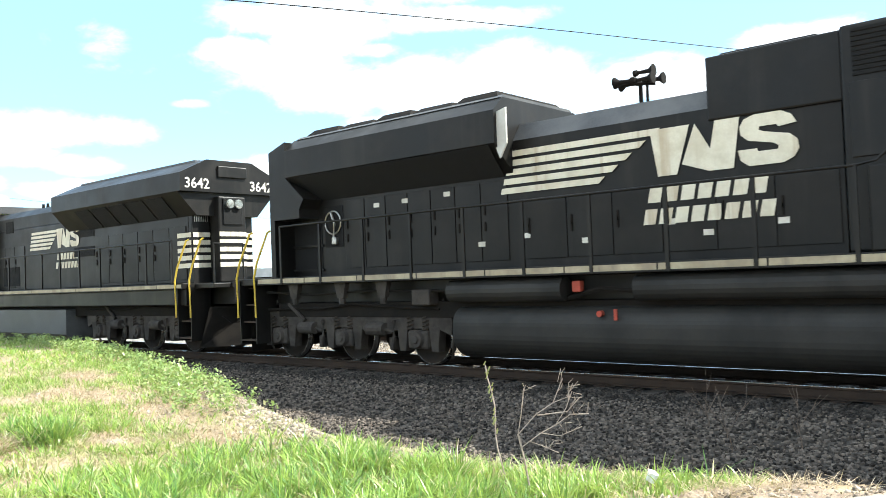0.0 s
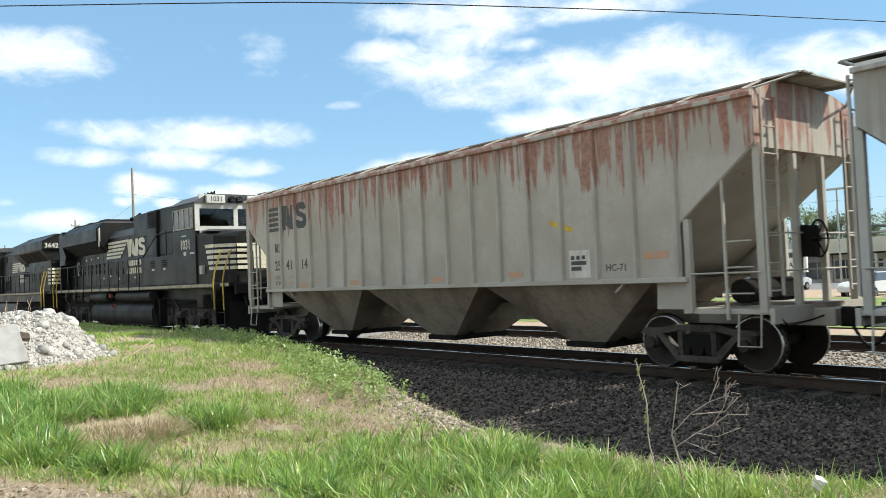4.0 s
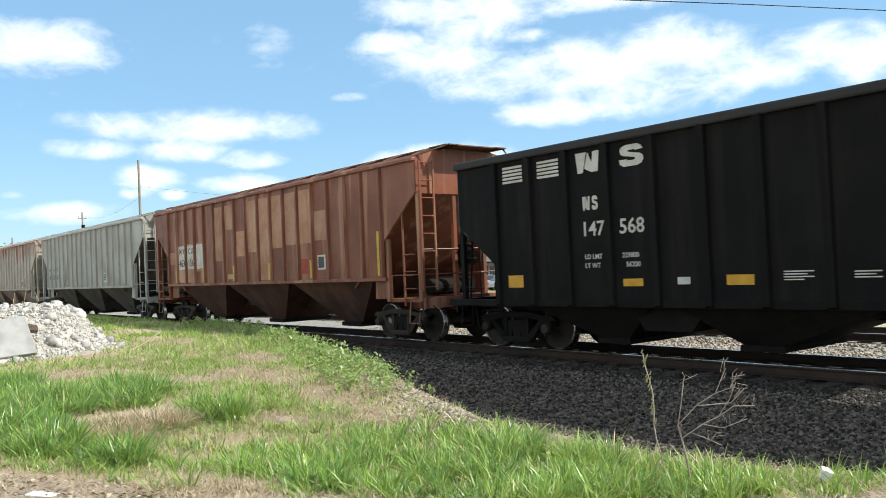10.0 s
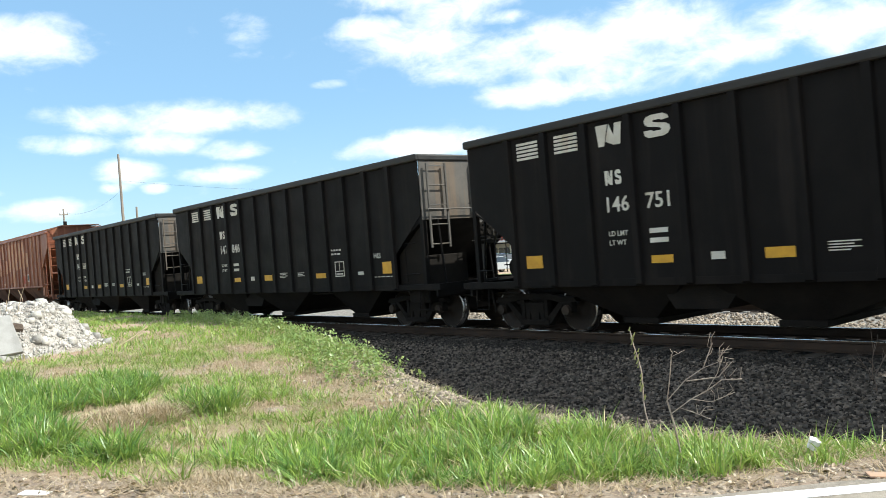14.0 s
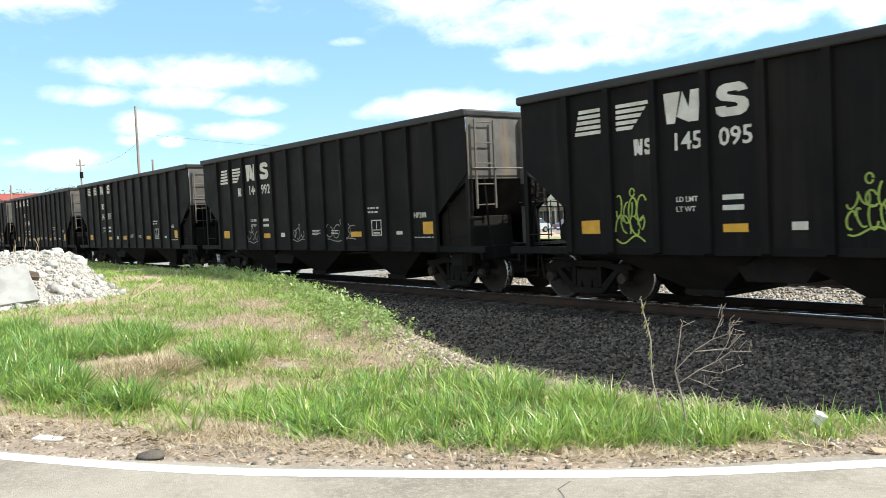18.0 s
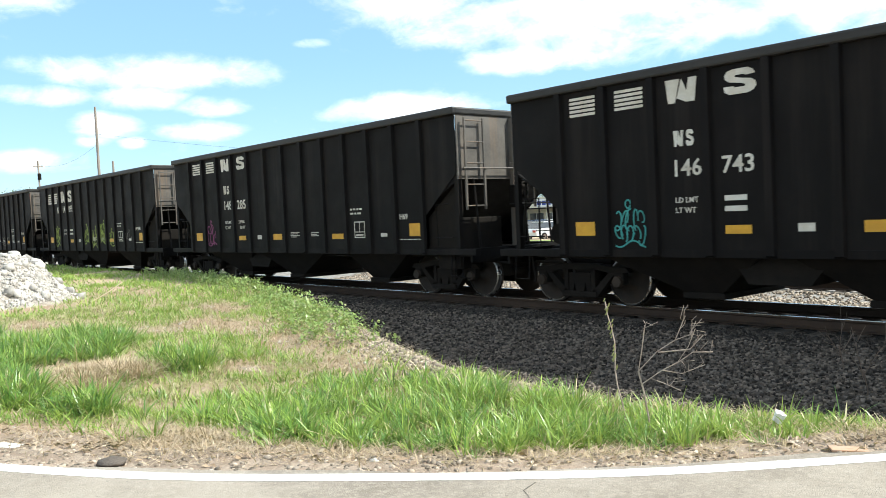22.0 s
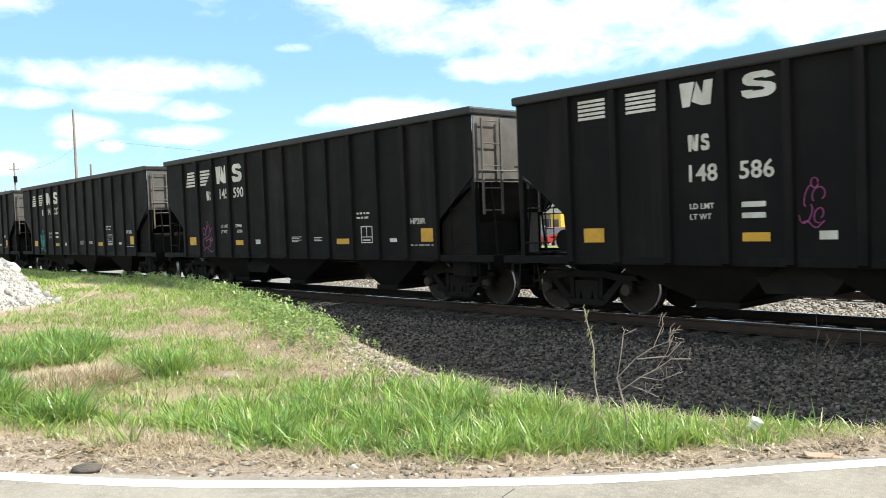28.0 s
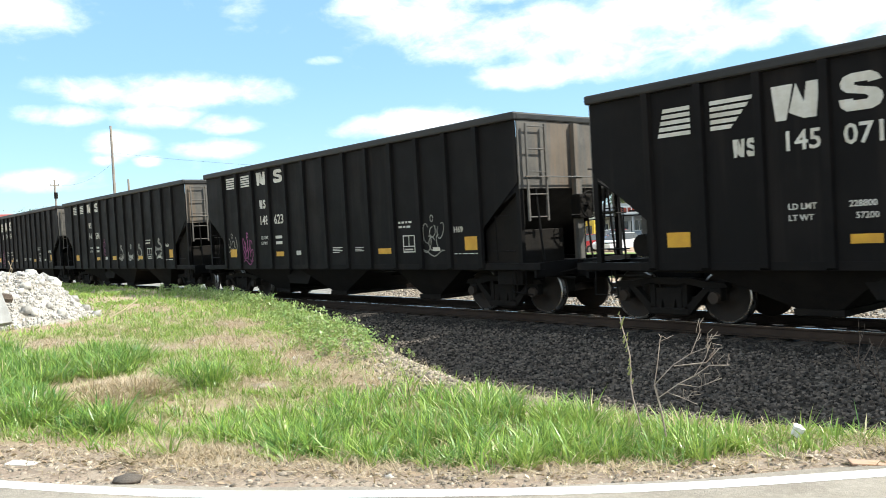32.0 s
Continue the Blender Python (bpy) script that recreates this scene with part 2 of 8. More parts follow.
# grey undersides: shade below the body is mixed into the grime colour
HOPPER_S = material("shaded_grimy_grey_slope_sheet", (0.085, 0.074, 0.064), (0.045, 0.037, 0.031), rough=0.7, scale=0.9, fine=14, bump=0.08,
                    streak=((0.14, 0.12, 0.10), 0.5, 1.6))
# streaked brown for hopper pockets and sill, darker than the sides
HOPPER_B = material("darker_brown_slope_sheet", (0.085, 0.035, 0.022), (0.045, 0.024, 0.018), rough=0.7, scale=0.9, fine=14, bump=0.08,
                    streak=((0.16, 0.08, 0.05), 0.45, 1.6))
LETTER = material("faded_white_lettering", (0.62, 0.60, 0.54), (0.48, 0.45, 0.38), rough=0.6, scale=3, fine=30, bump=0.0,
                  streak=((0.4, 0.3, 0.2), 0.3, 4.0))
CREAM = material("cream_striping", (0.66, 0.62, 0.50), (0.52, 0.47, 0.36), rough=0.5, scale=3, fine=30, bump=0.0,
                 streak=((0.34, 0.24, 0.14), 0.55, 3.5))
DARK_LETTER = material("dark_lettering", (0.045, 0.048, 0.05), (0.09, 0.085, 0.08), rough=0.6, scale=4, fine=30, bump=0.0)
YELLOW = material("amber_reflector_sheeting", (0.62, 0.34, 0.03), (0.5, 0.26, 0.03), rough=0.45, scale=4, fine=40, bump=0.0)
BRIGHT_YELLOW = material("safety_yellow_paint", (0.62, 0.44, 0.05), (0.45, 0.3, 0.05), rough=0.5, scale=5, fine=30, bump=0.05)
FADED_ORANGE = material("faded_orange_sheeting", (0.5, 0.27, 0.15), (0.42, 0.3, 0.22), rough=0.6, scale=5, fine=30, bump=0.0)
RED = material("faded_red_paint", (0.38, 0.06, 0.035), (0.25, 0.05, 0.03), rough=0.6, scale=4, fine=30, bump=0.0)
EDGE_CREAM = material("dirty_cream_edge_paint", (0.40, 0.34, 0.23), (0.24, 0.20, 0.14), rough=0.6, scale=2, fine=20, bump=0.02, streak=((0.16, 0.13, 0.1), 0.6, 3.0))
RIM = material("worn_black_rim", (0.014, 0.013, 0.0125), (0.032, 0.030, 0.028), rough=0.55, scale=2.5, fine=24, bump=0.08, stretch=(0.4, 1, 1))
RUST = material("red_oxide_stain", (0.19, 0.055, 0.03), (0.27, 0.12, 0.08), rough=0.8, scale=3.5, fine=22, bump=0.05)
GREEN_TAG = material("lime_spray_paint", (0.36, 0.45, 0.08), (0.22, 0.28, 0.06), rough=0.6, scale=3, fine=30, bump=0.0)
TEAL_TAG = material("teal_spray_paint", (0.05, 0.30, 0.28), (0.04, 0.18, 0.17), rough=0.6, scale=3, fine=30, bump=0.0)
PINK_TAG = material("magenta_spray_paint", (0.26, 0.05, 0.16), (0.15, 0.035, 0.1), rough=0.6, scale=3, fine=30, bump=0.0)
PALE_TAG = material("pale_spray_paint", (0.28, 0.265, 0.23), (0.14, 0.132, 0.118), rough=0.6, scale=3, fine=30, bump=0.0)
RUBBER = material("black_hose_rubber", (0.015, 0.015, 0.015), rough=0.7, scale=6, fine=40, bump=0.1)
LOCO_TRUCK = material("dusty_truck_casting", (0.048, 0.040, 0.034), (0.024, 0.020, 0.017), rough=0.8, scale=2.4, fine=26, bump=0.3, dust=((0.085, 0.073, 0.06), 0.4, 3.0))
TANK = material("dusty_black_tank", (0.030, 0.028, 0.025), (0.018, 0.017, 0.0155), rough=0.6, scale=1.1, fine=24, bump=0.05, streak=((0.035, 0.031, 0.026), 0.35, 1.6), spec=0.25)
CHROME = material("bare_worn_metal", (0.5, 0.49, 0.46), (0.3, 0.28, 0.25), rough=0.35, metal=0.9, scale=6, fine=40, bump=0.05)


def glass(name, tint=(0.5, 0.56, 0.55), rough=0.04):
    m = bpy.data.materials.new(name)
    m.use_nodes = True
    b = m.node_tree.nodes["Principled BSDF"]
    b.inputs["Base Color"].default_value = (*tint, 1)
    b.inputs["Transmission Weight"].default_value = 1.0
    b.inputs["Roughness"].default_value = rough
    b.inputs["IOR"].default_value = 1.45
    return m


GLASS = glass("tinted_cab_glass", (0.26, 0.29, 0.28))
CAR_GLASS = glass("dark_car_glass", (0.12, 0.14, 0.15))
LENS = glass("headlight_lens", (0.9, 0.9, 0.86), 0.1)

# ---- mesh helpers ----


def part(name, bm, mat, parent=None, label="", at=None, smooth=False):
    me = bm if isinstance(bm, bpy.types.Mesh) else bpy.data.meshes.new(name)
    if not isinstance(bm, bpy.types.Mesh):
        bmesh.ops.recalc_face_normals(bm, faces=bm.faces)
        bm.to_mesh(me)
        bm.free()
        if smooth:
            for f in me.polygons:
                f.use_smooth = True
    if mat is not None and not me.materials:
        me.materials.append(mat)
    ob = new(name, me)
    if parent is not None:
        ob.parent = parent
    if at is not None:
        ob.matrix_basis = at if isinstance(at, Matrix) else Matrix.Translation(at)
    if label:
        ob["label"] = label
    return ob


def shape(*adders):
    bm = bmesh.new()
    for a in adders:
        a(bm)
    return bm


def box(x0, x1, y0, y1, z0, z1, bevel=0.0):
    def add(bm):
        g = bmesh.ops.create_cube(bm, size=1.0, matrix=Matrix.Translation(((x0 + x1) / 2, (y0 + y1) / 2, (z0 + z1) / 2))
                                  @ Matrix.Diagonal((abs(x1 - x0), abs(y1 - y0), abs(z1 - z0), 1)))
        if bevel:
            vs = set(g["verts"])
            es = [e for e in bm.edges if e.verts[0] in vs and e.verts[1] in vs]
            bmesh.ops.bevel(bm, geom=es, offset=bevel, segments=2, affect="EDGES", profile=0.5)
    return add


def cyl(a, b, r, r2=None, n=12, caps=True):
    def add(bm):
        p, q = Vector(a), Vector(b)
        m = Matrix.Translation((p + q) / 2) @ (q - p).to_track_quat("Z", "Y").to_matrix().to_4x4()
        bmesh.ops.create_cone(bm, cap_ends=caps, segments=n, radius1=r, radius2=r if r2 is None else r2, depth=(q - p).length, matrix=m)
    return add


def tube(points, r, n=6):
    """A bent bar along the points."""
    def add(bm):
        pts = [Vector(p) for p in points]
        rings = []
        for i, p in enumerate(pts):
            d = (pts[min(i + 1, len(pts) - 1)] - pts[max(i - 1, 0)]).normalized()
            q = d.to_track_quat("Z", "Y")
            rings.append([bm.verts.new(p + q @ Vector((r * math.cos(2 * math.pi * k / n), r * math.sin(2 * math.pi * k / n), 0))) for k in range(n)])
        for u, v in zip(rings, rings[1:]):
            for k in range(n):
                bm.faces.new((u[k], u[(k + 1) % n], v[(k + 1) % n], v[k]))
        bm.faces.new(rings[0][::-1])
        bm.faces.new(rings[-1])
    return add


def prism(poly, a, b, axis="y"):
    """A polygon drawn in the plane across the axis (y: x,z; x: y,z; z: x,y), pulled from a to b."""
    def add(bm):
        def put(u, v, w):
            return {"y": (u, w, v), "x": (w, u, v), "z": (u, v, w)}[axis]
        p = [bm.verts.new(put(u, v, a)) for u, v in poly]
        q = [bm.verts.new(put(u, v, b)) for u, v in poly]
        bm.faces.new(p)
        bm.faces.new(q[::-1])
        for i in range(len(p)):
            j = (i + 1) % len(p)
            bm.faces.new((p[i], q[i], q[j], p[j]))
    return add


def hull(bottom, top):
    """A closed solid between two rings with equally many points."""
    def add(bm):
        p = [bm.verts.new(v) for v in bottom]
        q = [bm.verts.new(v) for v in top]
        bm.faces.new(p[::-1])
        bm.faces.new(q)
        for i in range(len(p)):
            j = (i + 1) % len(p)
            bm.faces.new((p[i], p[j], q[j], q[i]))
    return add


def turned(profile, axis_a, n=20):
    """A body of revolution about an axis along y: profile of (radius, y)."""
    def add(bm):
        rings = []
        for r, y in profile:
            rings.append([bm.verts.new((axis_a[0] + r * math.cos(2 * math.pi * k / n), y, axis_a[1] + r * math.sin(2 * math.pi * k / n))) for k in range(n)])
        for u, v in zip(rings, rings[1:]):
            for k in range(n):
                bm.faces.new((u[k], u[(k + 1) % n], v[(k + 1) % n], v[k]))
        bm.faces.new(rings[0])
        bm.faces.new(rings[-1])
    return add


LETTERS = {}


def lettering(words, size, parent, x, y, z, mat, name="lettering", side=-1, label="", slant=0.0, along="x", turn=None, width=0.0, weight=0.022):
    """Words of that height on a side facing the road (side -1), left edge at x, foot at z; along y: on an end."""
    key = (words, size, slant, weight)
    if key not in LETTERS:
        cu = bpy.data.curves.new("writing", "FONT")
        cu.body, cu.size, cu.shear, cu.resolution_u, cu.extrude, cu.offset = words, size / 0.70, slant, 2, 0.0015, weight * size
        ob = new("writing", cu)
        bpy.context.view_layer.update()
        me = bpy.data.meshes.new_from_object(ob.evaluated_get(bpy.context.evaluated_depsgraph_get()))
        bpy.data.objects.remove(ob)
        LETTERS[key] = me
    me = LETTERS[key].copy()
    me.materials.clear()
    m = Matrix.Translation((x, y, z)) @ (pose(0, 0, 0, 90, 0, 0) if along == "x" else pose(0, 0, 0, 90, 0, 90))
    if width:
        xs = [v.co.x for v in me.vertices]
        m = m @ Matrix.Diagonal((width / (max(xs) - min(xs)), 1, 1, 1))
    return part(name, me, mat, parent, label, at=m)


def thing(name, label, category, group="", kind="", at=(0, 0, 0)):
    ob = new(name)
    ob.location = at
    return tagged(ob, label, category, group, kind)


def grid_mesh(name, xs, ys, height):
    xs, ys = np.asarray(xs, float), np.asarray(ys, float)
    X, Y = np.meshgrid(xs, ys)
    Z = height(X, Y)
    nx, ny = len(xs), len(ys)
    verts = np.column_stack((X.ravel(), Y.ravel(), Z.ravel()))
    i = np.arange((nx - 1) * (ny - 1))
    a = (i // (nx - 1)) * nx + i % (nx - 1)
    faces = np.column_stack((a, a + 1, a + nx + 1, a + nx))
    return soup(name, verts, faces)


def soup(name, verts, faces, smooth=False):
    """A mesh from arrays of vertices and of faces with equally many corners."""
    me = bpy.data.meshes.new(name)
    k = faces.shape[1]
    me.vertices.add(len(verts))
    me.vertices.foreach_set("co", np.asarray(verts, np.float32).ravel())
    me.loops.add(faces.size)
    me.loops.foreach_set("vertex_index", faces.astype(np.int32).ravel())
    me.polygons.add(len(faces))
    me.polygons.foreach_set("loop_start", np.arange(0, faces.size, k, dtype=np.int32))
    me.polygons.foreach_set("loop_total", np.full(len(faces), k, np.int32))
    me.update(calc_edges=True)
    if smooth:
        me.polygons.foreach_set("use_smooth", np.ones(len(faces), bool))
    return me


def wave(x, y, seed=0.0):
    """Smooth bumps between about -1 and 1."""
    return (np.sin(1.7 * x + 0.9 * y + seed) + np.sin(-0.8 * x + 2.1 * y + 1.3 * seed + 1) + np.sin(3.1 * x - 1.2 * y + 2 * seed) * 0.6
            + np.sin(0.43 * x + 0.37 * y + 0.7 * seed) * 1.1) / 3.7


def fine_wave(x, y, seed=0.0):
    return wave(2.9 * x + 1.3 * np.sin(y), 3.3 * y + 1.1 * np.sin(1.7 * x), seed + 5) * 0.6 + wave(7.3 * x, 6.9 * y, seed + 9) * 0.4

# ---- the ground ----
ROAD_Z = 0.28
EDGE = np.array([(-60.0, 10.9), (-30.0, 10.6), (-22.0, 10.2), (-15.0, 8.6), (-8.8, 6.2), (-6.4, 5.35), (-4.7, 5.5), (-3.0, 5.8), (4.0, 6.1), (30.0, 6.3)])
# middle of the white line along the road's edge
LINE = np.array([(-13.5, -3.1), (-9.8, -1.05), (-7.6, 0.18), (-6.05, 1.07), (-5.43, 1.44), (-4.9, 1.76), (-4.55, 2.02), (-4.2, 2.34), (-3.88, 2.64), (-3.46, 3.02), (-3.08, 3.36), (-2.74, 3.72), (-2.36, 4.18), (-2.05, 4.62), (-1.85, 4.91), (0.2, 7.4), (4.0, 11.5), (9.0, 16.7), (20.0, 27.6)])


def edge_y(x):
    return np.interp(x, EDGE[:, 0], EDGE[:, 1])


def line_y(x):
    return np.interp(x, LINE[:, 0], LINE[:, 1])


def past_line(x, y):
    """Metres from the line towards the verge (negative on the road), measured square to the road."""
    return (y - line_y(x)) * 0.74


def ground_z(x, y):
    x, y = np.asarray(x, float), np.asarray(y, float)
    road = past_line(x, y)
    verge = ROAD_Z - 0.02 + 0.05 * wave(0.8 * x, 0.8 * y) + 0.025 * fine_wave(x, y)
    verge = verge - (0.04 + 0.10 * np.clip((road - 0.5) / 1.2, 0, 1)) * np.clip((x + 9) / 4, 0, 1)
    bed = np.interp(y, [6.0, 8.2, 9.6, 10.9, 11.6, 40, 60], [-0.62, -0.55, -0.40, -0.24, -0.22, -0.30, -0.5])
    drop = np.clip((y - edge_y(x)) / 1.5, 0, 1)
    drop = drop * drop * (3 - 2 * drop)
    z = verge * (1 - drop) + (bed - 0.06) * drop
    on = np.clip((0.35 - road) / 0.35, 0, 1)
    z = z * (1 - on) + (ROAD_Z - 0.035) * on
    far = np.clip((y - 45) / 30, 0, 1)
    return z * (1 - far) - 0.6 * far


def ground_material():
    m = bpy.data.materials.new("verge_soil_and_turf")
    m.use_nodes = True
    N = Nodes(m.node_tree)
    b = m.node_tree.nodes["Principled BSDF"]
    vec = N.add("ShaderNodeTexCoord").outputs["Object"]
    patch = N.noise(vec, 0.55, 5.0, 0.6)
    mid = N.noise(vec, 4.0, 5.0, 0.65)
    fine = N.noise(vec, 45.0, 4.0, 0.7)
    soil = N.mix(N.ramp(mid, 0.35, 0.68), (0.41, 0.27, 0.19), (0.52, 0.39, 0.30))
    soil = N.mix(N.ramp(fine, 0.44, 0.64, 0.0, 0.75), soil, (0.21, 0.135, 0.095))
    turf = N.mix(N.ramp(mid, 0.3, 0.7), (0.24, 0.23, 0.09), (0.40, 0.35, 0.20))
    turf = N.mix(N.ramp(fine, 0.45, 0.7, 0.0, 0.6), turf, (0.30, 0.235, 0.145))
    col = N.mix(N.ramp(patch, 0.40, 0.66, 0.0, 0.75), soil, turf)
    N.link(col, b.inputs["Base Color"])
    b.inputs["Roughness"].default_value = 0.95
    bp = N.add("ShaderNodeBump")
    bp.inputs["Strength"].default_value = 0.6
    bp.inputs["Distance"].default_value = 0.03
    N.link(N.math("ADD", fine, mid), bp.inputs["Height"])
    N.link(bp.outputs[0], b.inputs["Normal"])
    return m


def steps(a, b, near_a, near_b, fine, coarse):
    left = list(np.linspace(a, near_a, max(2, int((near_a - a) / coarse))))[:-1]
    right = list(np.linspace(near_b, b, max(2, int((b - near_b) / coarse))))[1:]
    return left + list(np.arange(near_a, near_b, fine)) + [near_b] + right


ground = part("ground", grid_mesh("ground", [-2500, -900, -400] + steps(-200, 100, -24, 6, 0.16, 8) + [400, 2500],
                                  [-2500, -600, -150] + steps(-60, 140, -4, 12, 0.14, 5) + [300, 900, 2500], ground_z), ground_material())
tagged(ground, "dry turf verge with bare reddish soil patches", "ground", kind="structure")
for f in ground.data.polygons:
    f.use_smooth = True

# shaded copy of the ballast: the train's shadow is partly in this dark colour
SHADE_GRAVEL = material("shade_grey_crushed_stone_bed", (0.088, 0.073, 0.060), (0.040, 0.033, 0.027), rough=0.95, scale=9, fine=42, bump=1.0, own=False, amount=(0.4, 0.6),
                  dust=((0.11, 0.10, 0.088), 0.4, 20.0))
LIGHT_GRAVEL = material("pale_crushed_stone_bed", (0.33, 0.31, 0.28), (0.2, 0.185, 0.165), rough=0.95, scale=7, fine=42, bump=1.0, own=False, amount=(0.4, 0.6))
ASPHALT = material("worn_grey_asphalt", (0.335, 0.293, 0.240), (0.205, 0.176, 0.142), rough=0.9, scale=1.2, fine=110, bump=0.5, own=False,
                   dust=((0.41, 0.36, 0.295), 0.5, 34.0), rust=((0.15, 0.13, 0.11), 0.6, 26.0))
PAINT = material("white_road_paint", (0.80, 0.79, 0.75), (0.6, 0.58, 0.53), rough=0.7, scale=6, fine=60, bump=0.15, own=False, amount=(0.5, 0.8))


def bed_z(x, y):
    return np.interp(y, [6.0, 8.2, 9.6, 10.9, 11.3, 14.5, 15.2, 16.3, 16.9, 19.9, 21.5, 23.5],
                     [-0.60, -0.53, -0.38, -0.22, -0.205, -0.205, -0.26, -0.27, -0.205, -0.205, -0.3, -0.42]) + 0.02 * fine_wave(x * 0.7, y)


def strip(name, label, ys, mat, xs):
    ob = part(name, grid_mesh(name, xs, ys, bed_z), mat)
    return tagged(ob, label, "ballast", kind="structure")


bx = steps(-420, 160, -26, 8, 0.25, 6)
# track bed: the cars' shade, with some grime, painted into the stone colour
SHADED_BED = material("shade_darkened_crushed_stone", (0.040, 0.033, 0.028), (0.020, 0.017, 0.014), rough=0.95, scale=9, fine=42, bump=1.0, own=False, amount=(0.4, 0.6))
strip("ballast_shoulder", "grey crushed stone shoulder beside the near rails, toned down for the train's shade", np.arange(6.4, 11.01, 0.15), SHADE_GRAVEL, bx)
strip("ballast_track_bed", "crushed stone under the near rails, darkened for shade and grime", np.arange(10.9, 14.7, 0.15), SHADED_BED, bx)
strip("ballast_bed", "pale sunlit crushed stone between the two tracks", np.arange(14.6, 23.6, 0.3), LIGHT_GRAVEL, bx)


def make_road():
    n = 120
    s = np.linspace(0, 1, n)
    k = np.concatenate(([0], np.cumsum(np.hypot(*np.diff(LINE, axis=0).T))))
    px, py = np.interp(s * k[-1], k, LINE[:, 0]), np.interp(s * k[-1], k, LINE[:, 1])
    for _ in range(3):
        px[1:-1] = (px[:-2] + 2 * px[1:-1] + px[2:]) / 4
        py[1:-1] = (py[:-2] + 2 * py[1:-1] + py[2:]) / 4
    tx, ty = np.gradient(px), np.gradient(py)
    ln = np.hypot(tx, ty)
    nx, ny = -ty / ln, tx / ln

    def ribbon(name, offs, z, mat):
        vs, fs = [], []
        for j, o in enumerate(offs):
            zz = np.where(py > 9, np.interp(py, [9, 11, 14.7, 17], [z, z - 0.3, z - 0.3, z - 0.3]), z)
            vs.append(np.column_stack((px + nx * o, py + ny * o, zz)))
        w = len(offs)
        verts = np.concatenate(vs)
        for j in range(w - 1):
            i = np.arange(n - 1)
            fs.append(np.column_stack((j * n + i, j * n + i + 1, (j + 1) * n + i + 1, (j + 1) * n + i)))
        return part(name, soup(name, verts, np.concatenate(fs)), mat)
    wob = 0.115 + 0.035 * np.sin(s * 90) + 0.02 * np.sin(s * 210 + 1)
    road = ribbon("road", [wob, 0.05, -1, -2, -3, -4, -5, -6.2, -7.2], ROAD_Z, ASPHALT)
    tagged(road, "worn grey asphalt road with a white edge line", "road", kind="structure")
    for name, o in (("edge_line", 0.0), ("edge_line", -6.6)):
        ln_ob = ribbon(name, [o + 0.065, o - 0.065], ROAD_Z + 0.002, PAINT)
        ln_ob.parent = road

    # the strip of bare soil and grit along the asphalt
    j = np.linspace(0.08, 0.95, 9)
    vs = []
    for i, o in enumerate(j):
        oo = o + (0.16 * wave(px * 2.3, py * 2.1, 3) + 0.08 * fine_wave(px, py) if i == len(j) - 1 else 0)
        gx, gy = px + nx * oo, py + ny * oo
        vs.append(np.column_stack((gx, gy, ground_z(gx, gy) + 0.008)))
    fs = [np.column_stack((i * n + np.arange(n - 1), i * n + np.arange(1, n), (i + 1) * n + np.arange(1, n), (i + 1) * n + np.arange(n - 1))) for i in range(len(j) - 1)]
    keep = np.concatenate([np.tile((py[:-1] < 9.0), 1) for _ in fs])
    sh = part("road_shoulder", soup("road_shoulder", np.concatenate(vs), np.concatenate(fs)[keep]), SOIL)
    tagged(sh, "bare reddish soil and grit beside the asphalt", "soil", kind="structure")


SOIL = material("bare_reddish_soil", (0.31, 0.235, 0.175), (0.20, 0.15, 0.11), rough=0.95, scale=3.0, fine=38, bump=0.8, own=False, dust=((0.5, 0.42, 0.33), 0.5, 6.0))
make_road()


# ---- the tracks ----
def rail_profile(y):
    half = [(-0.07, 0.0), (-0.07, 0.012), (-0.012, 0.03), (-0.009, 0.125), (-0.036, 0.138), (-0.036, 0.165)]
    pts = half + [(-a, b) for a, b in half[::-1]]
    return [(y + a, b - 0.171) for a, b in pts]


def make_track(cy, label, ties_from, ties_to):
    t = thing("railway_track", label, "railway track", at=(0, cy, 0))
    for y in (-0.7535, 0.7535):
        r = part("rail", shape(prism(rail_profile(y), -420, 160, "x")), RAIL, t)
        part("rail_head", shape(box(-420, 160, y - 0.034, y + 0.034, -0.0065, 0.0, 0)), RAIL_TOP, r, "polished running surface")
    tie = shape(box(-0.115, 0.115, -1.3, 1.3, -0.36, -0.182, 0.012))
    plate = shape(box(-0.1, 0.1, -0.16, 0.16, -0.182, -0.165))
    tie_ob = part("tie", tie, TIE, t, at=(ties_from, 0, 0))
    plate_ob = part("tie_plate", plate, RAIL, tie_ob, at=(0, -0.76, 0))
    part("tie_plate", plate_ob.data, None, tie_ob, at=(0, 0.76, 0))
    x, i = ties_from + 0.52, 0
    while x < ties_to:
        i += 1
        o = part("tie", tie_ob.data, None, t, at=pose(x, random.uniform(-0.05, 0.05), random.uniform(-0.006, 0.0), 0, 0, random.uniform(-1.5, 1.5)))
        for s in (-0.76, 0.76):
            part("tie_plate", plate_ob.data, None, o, at=(0, s, 0))
        x += 0.52
    return t


make_track(TRACK_Y, "near railway track on dark timber ties and stone ballast", -48, 6)
make_track(18.35, "second parallel railway track behind the train", -48, 0)

# ---- running gear ----
RADIUS = {}


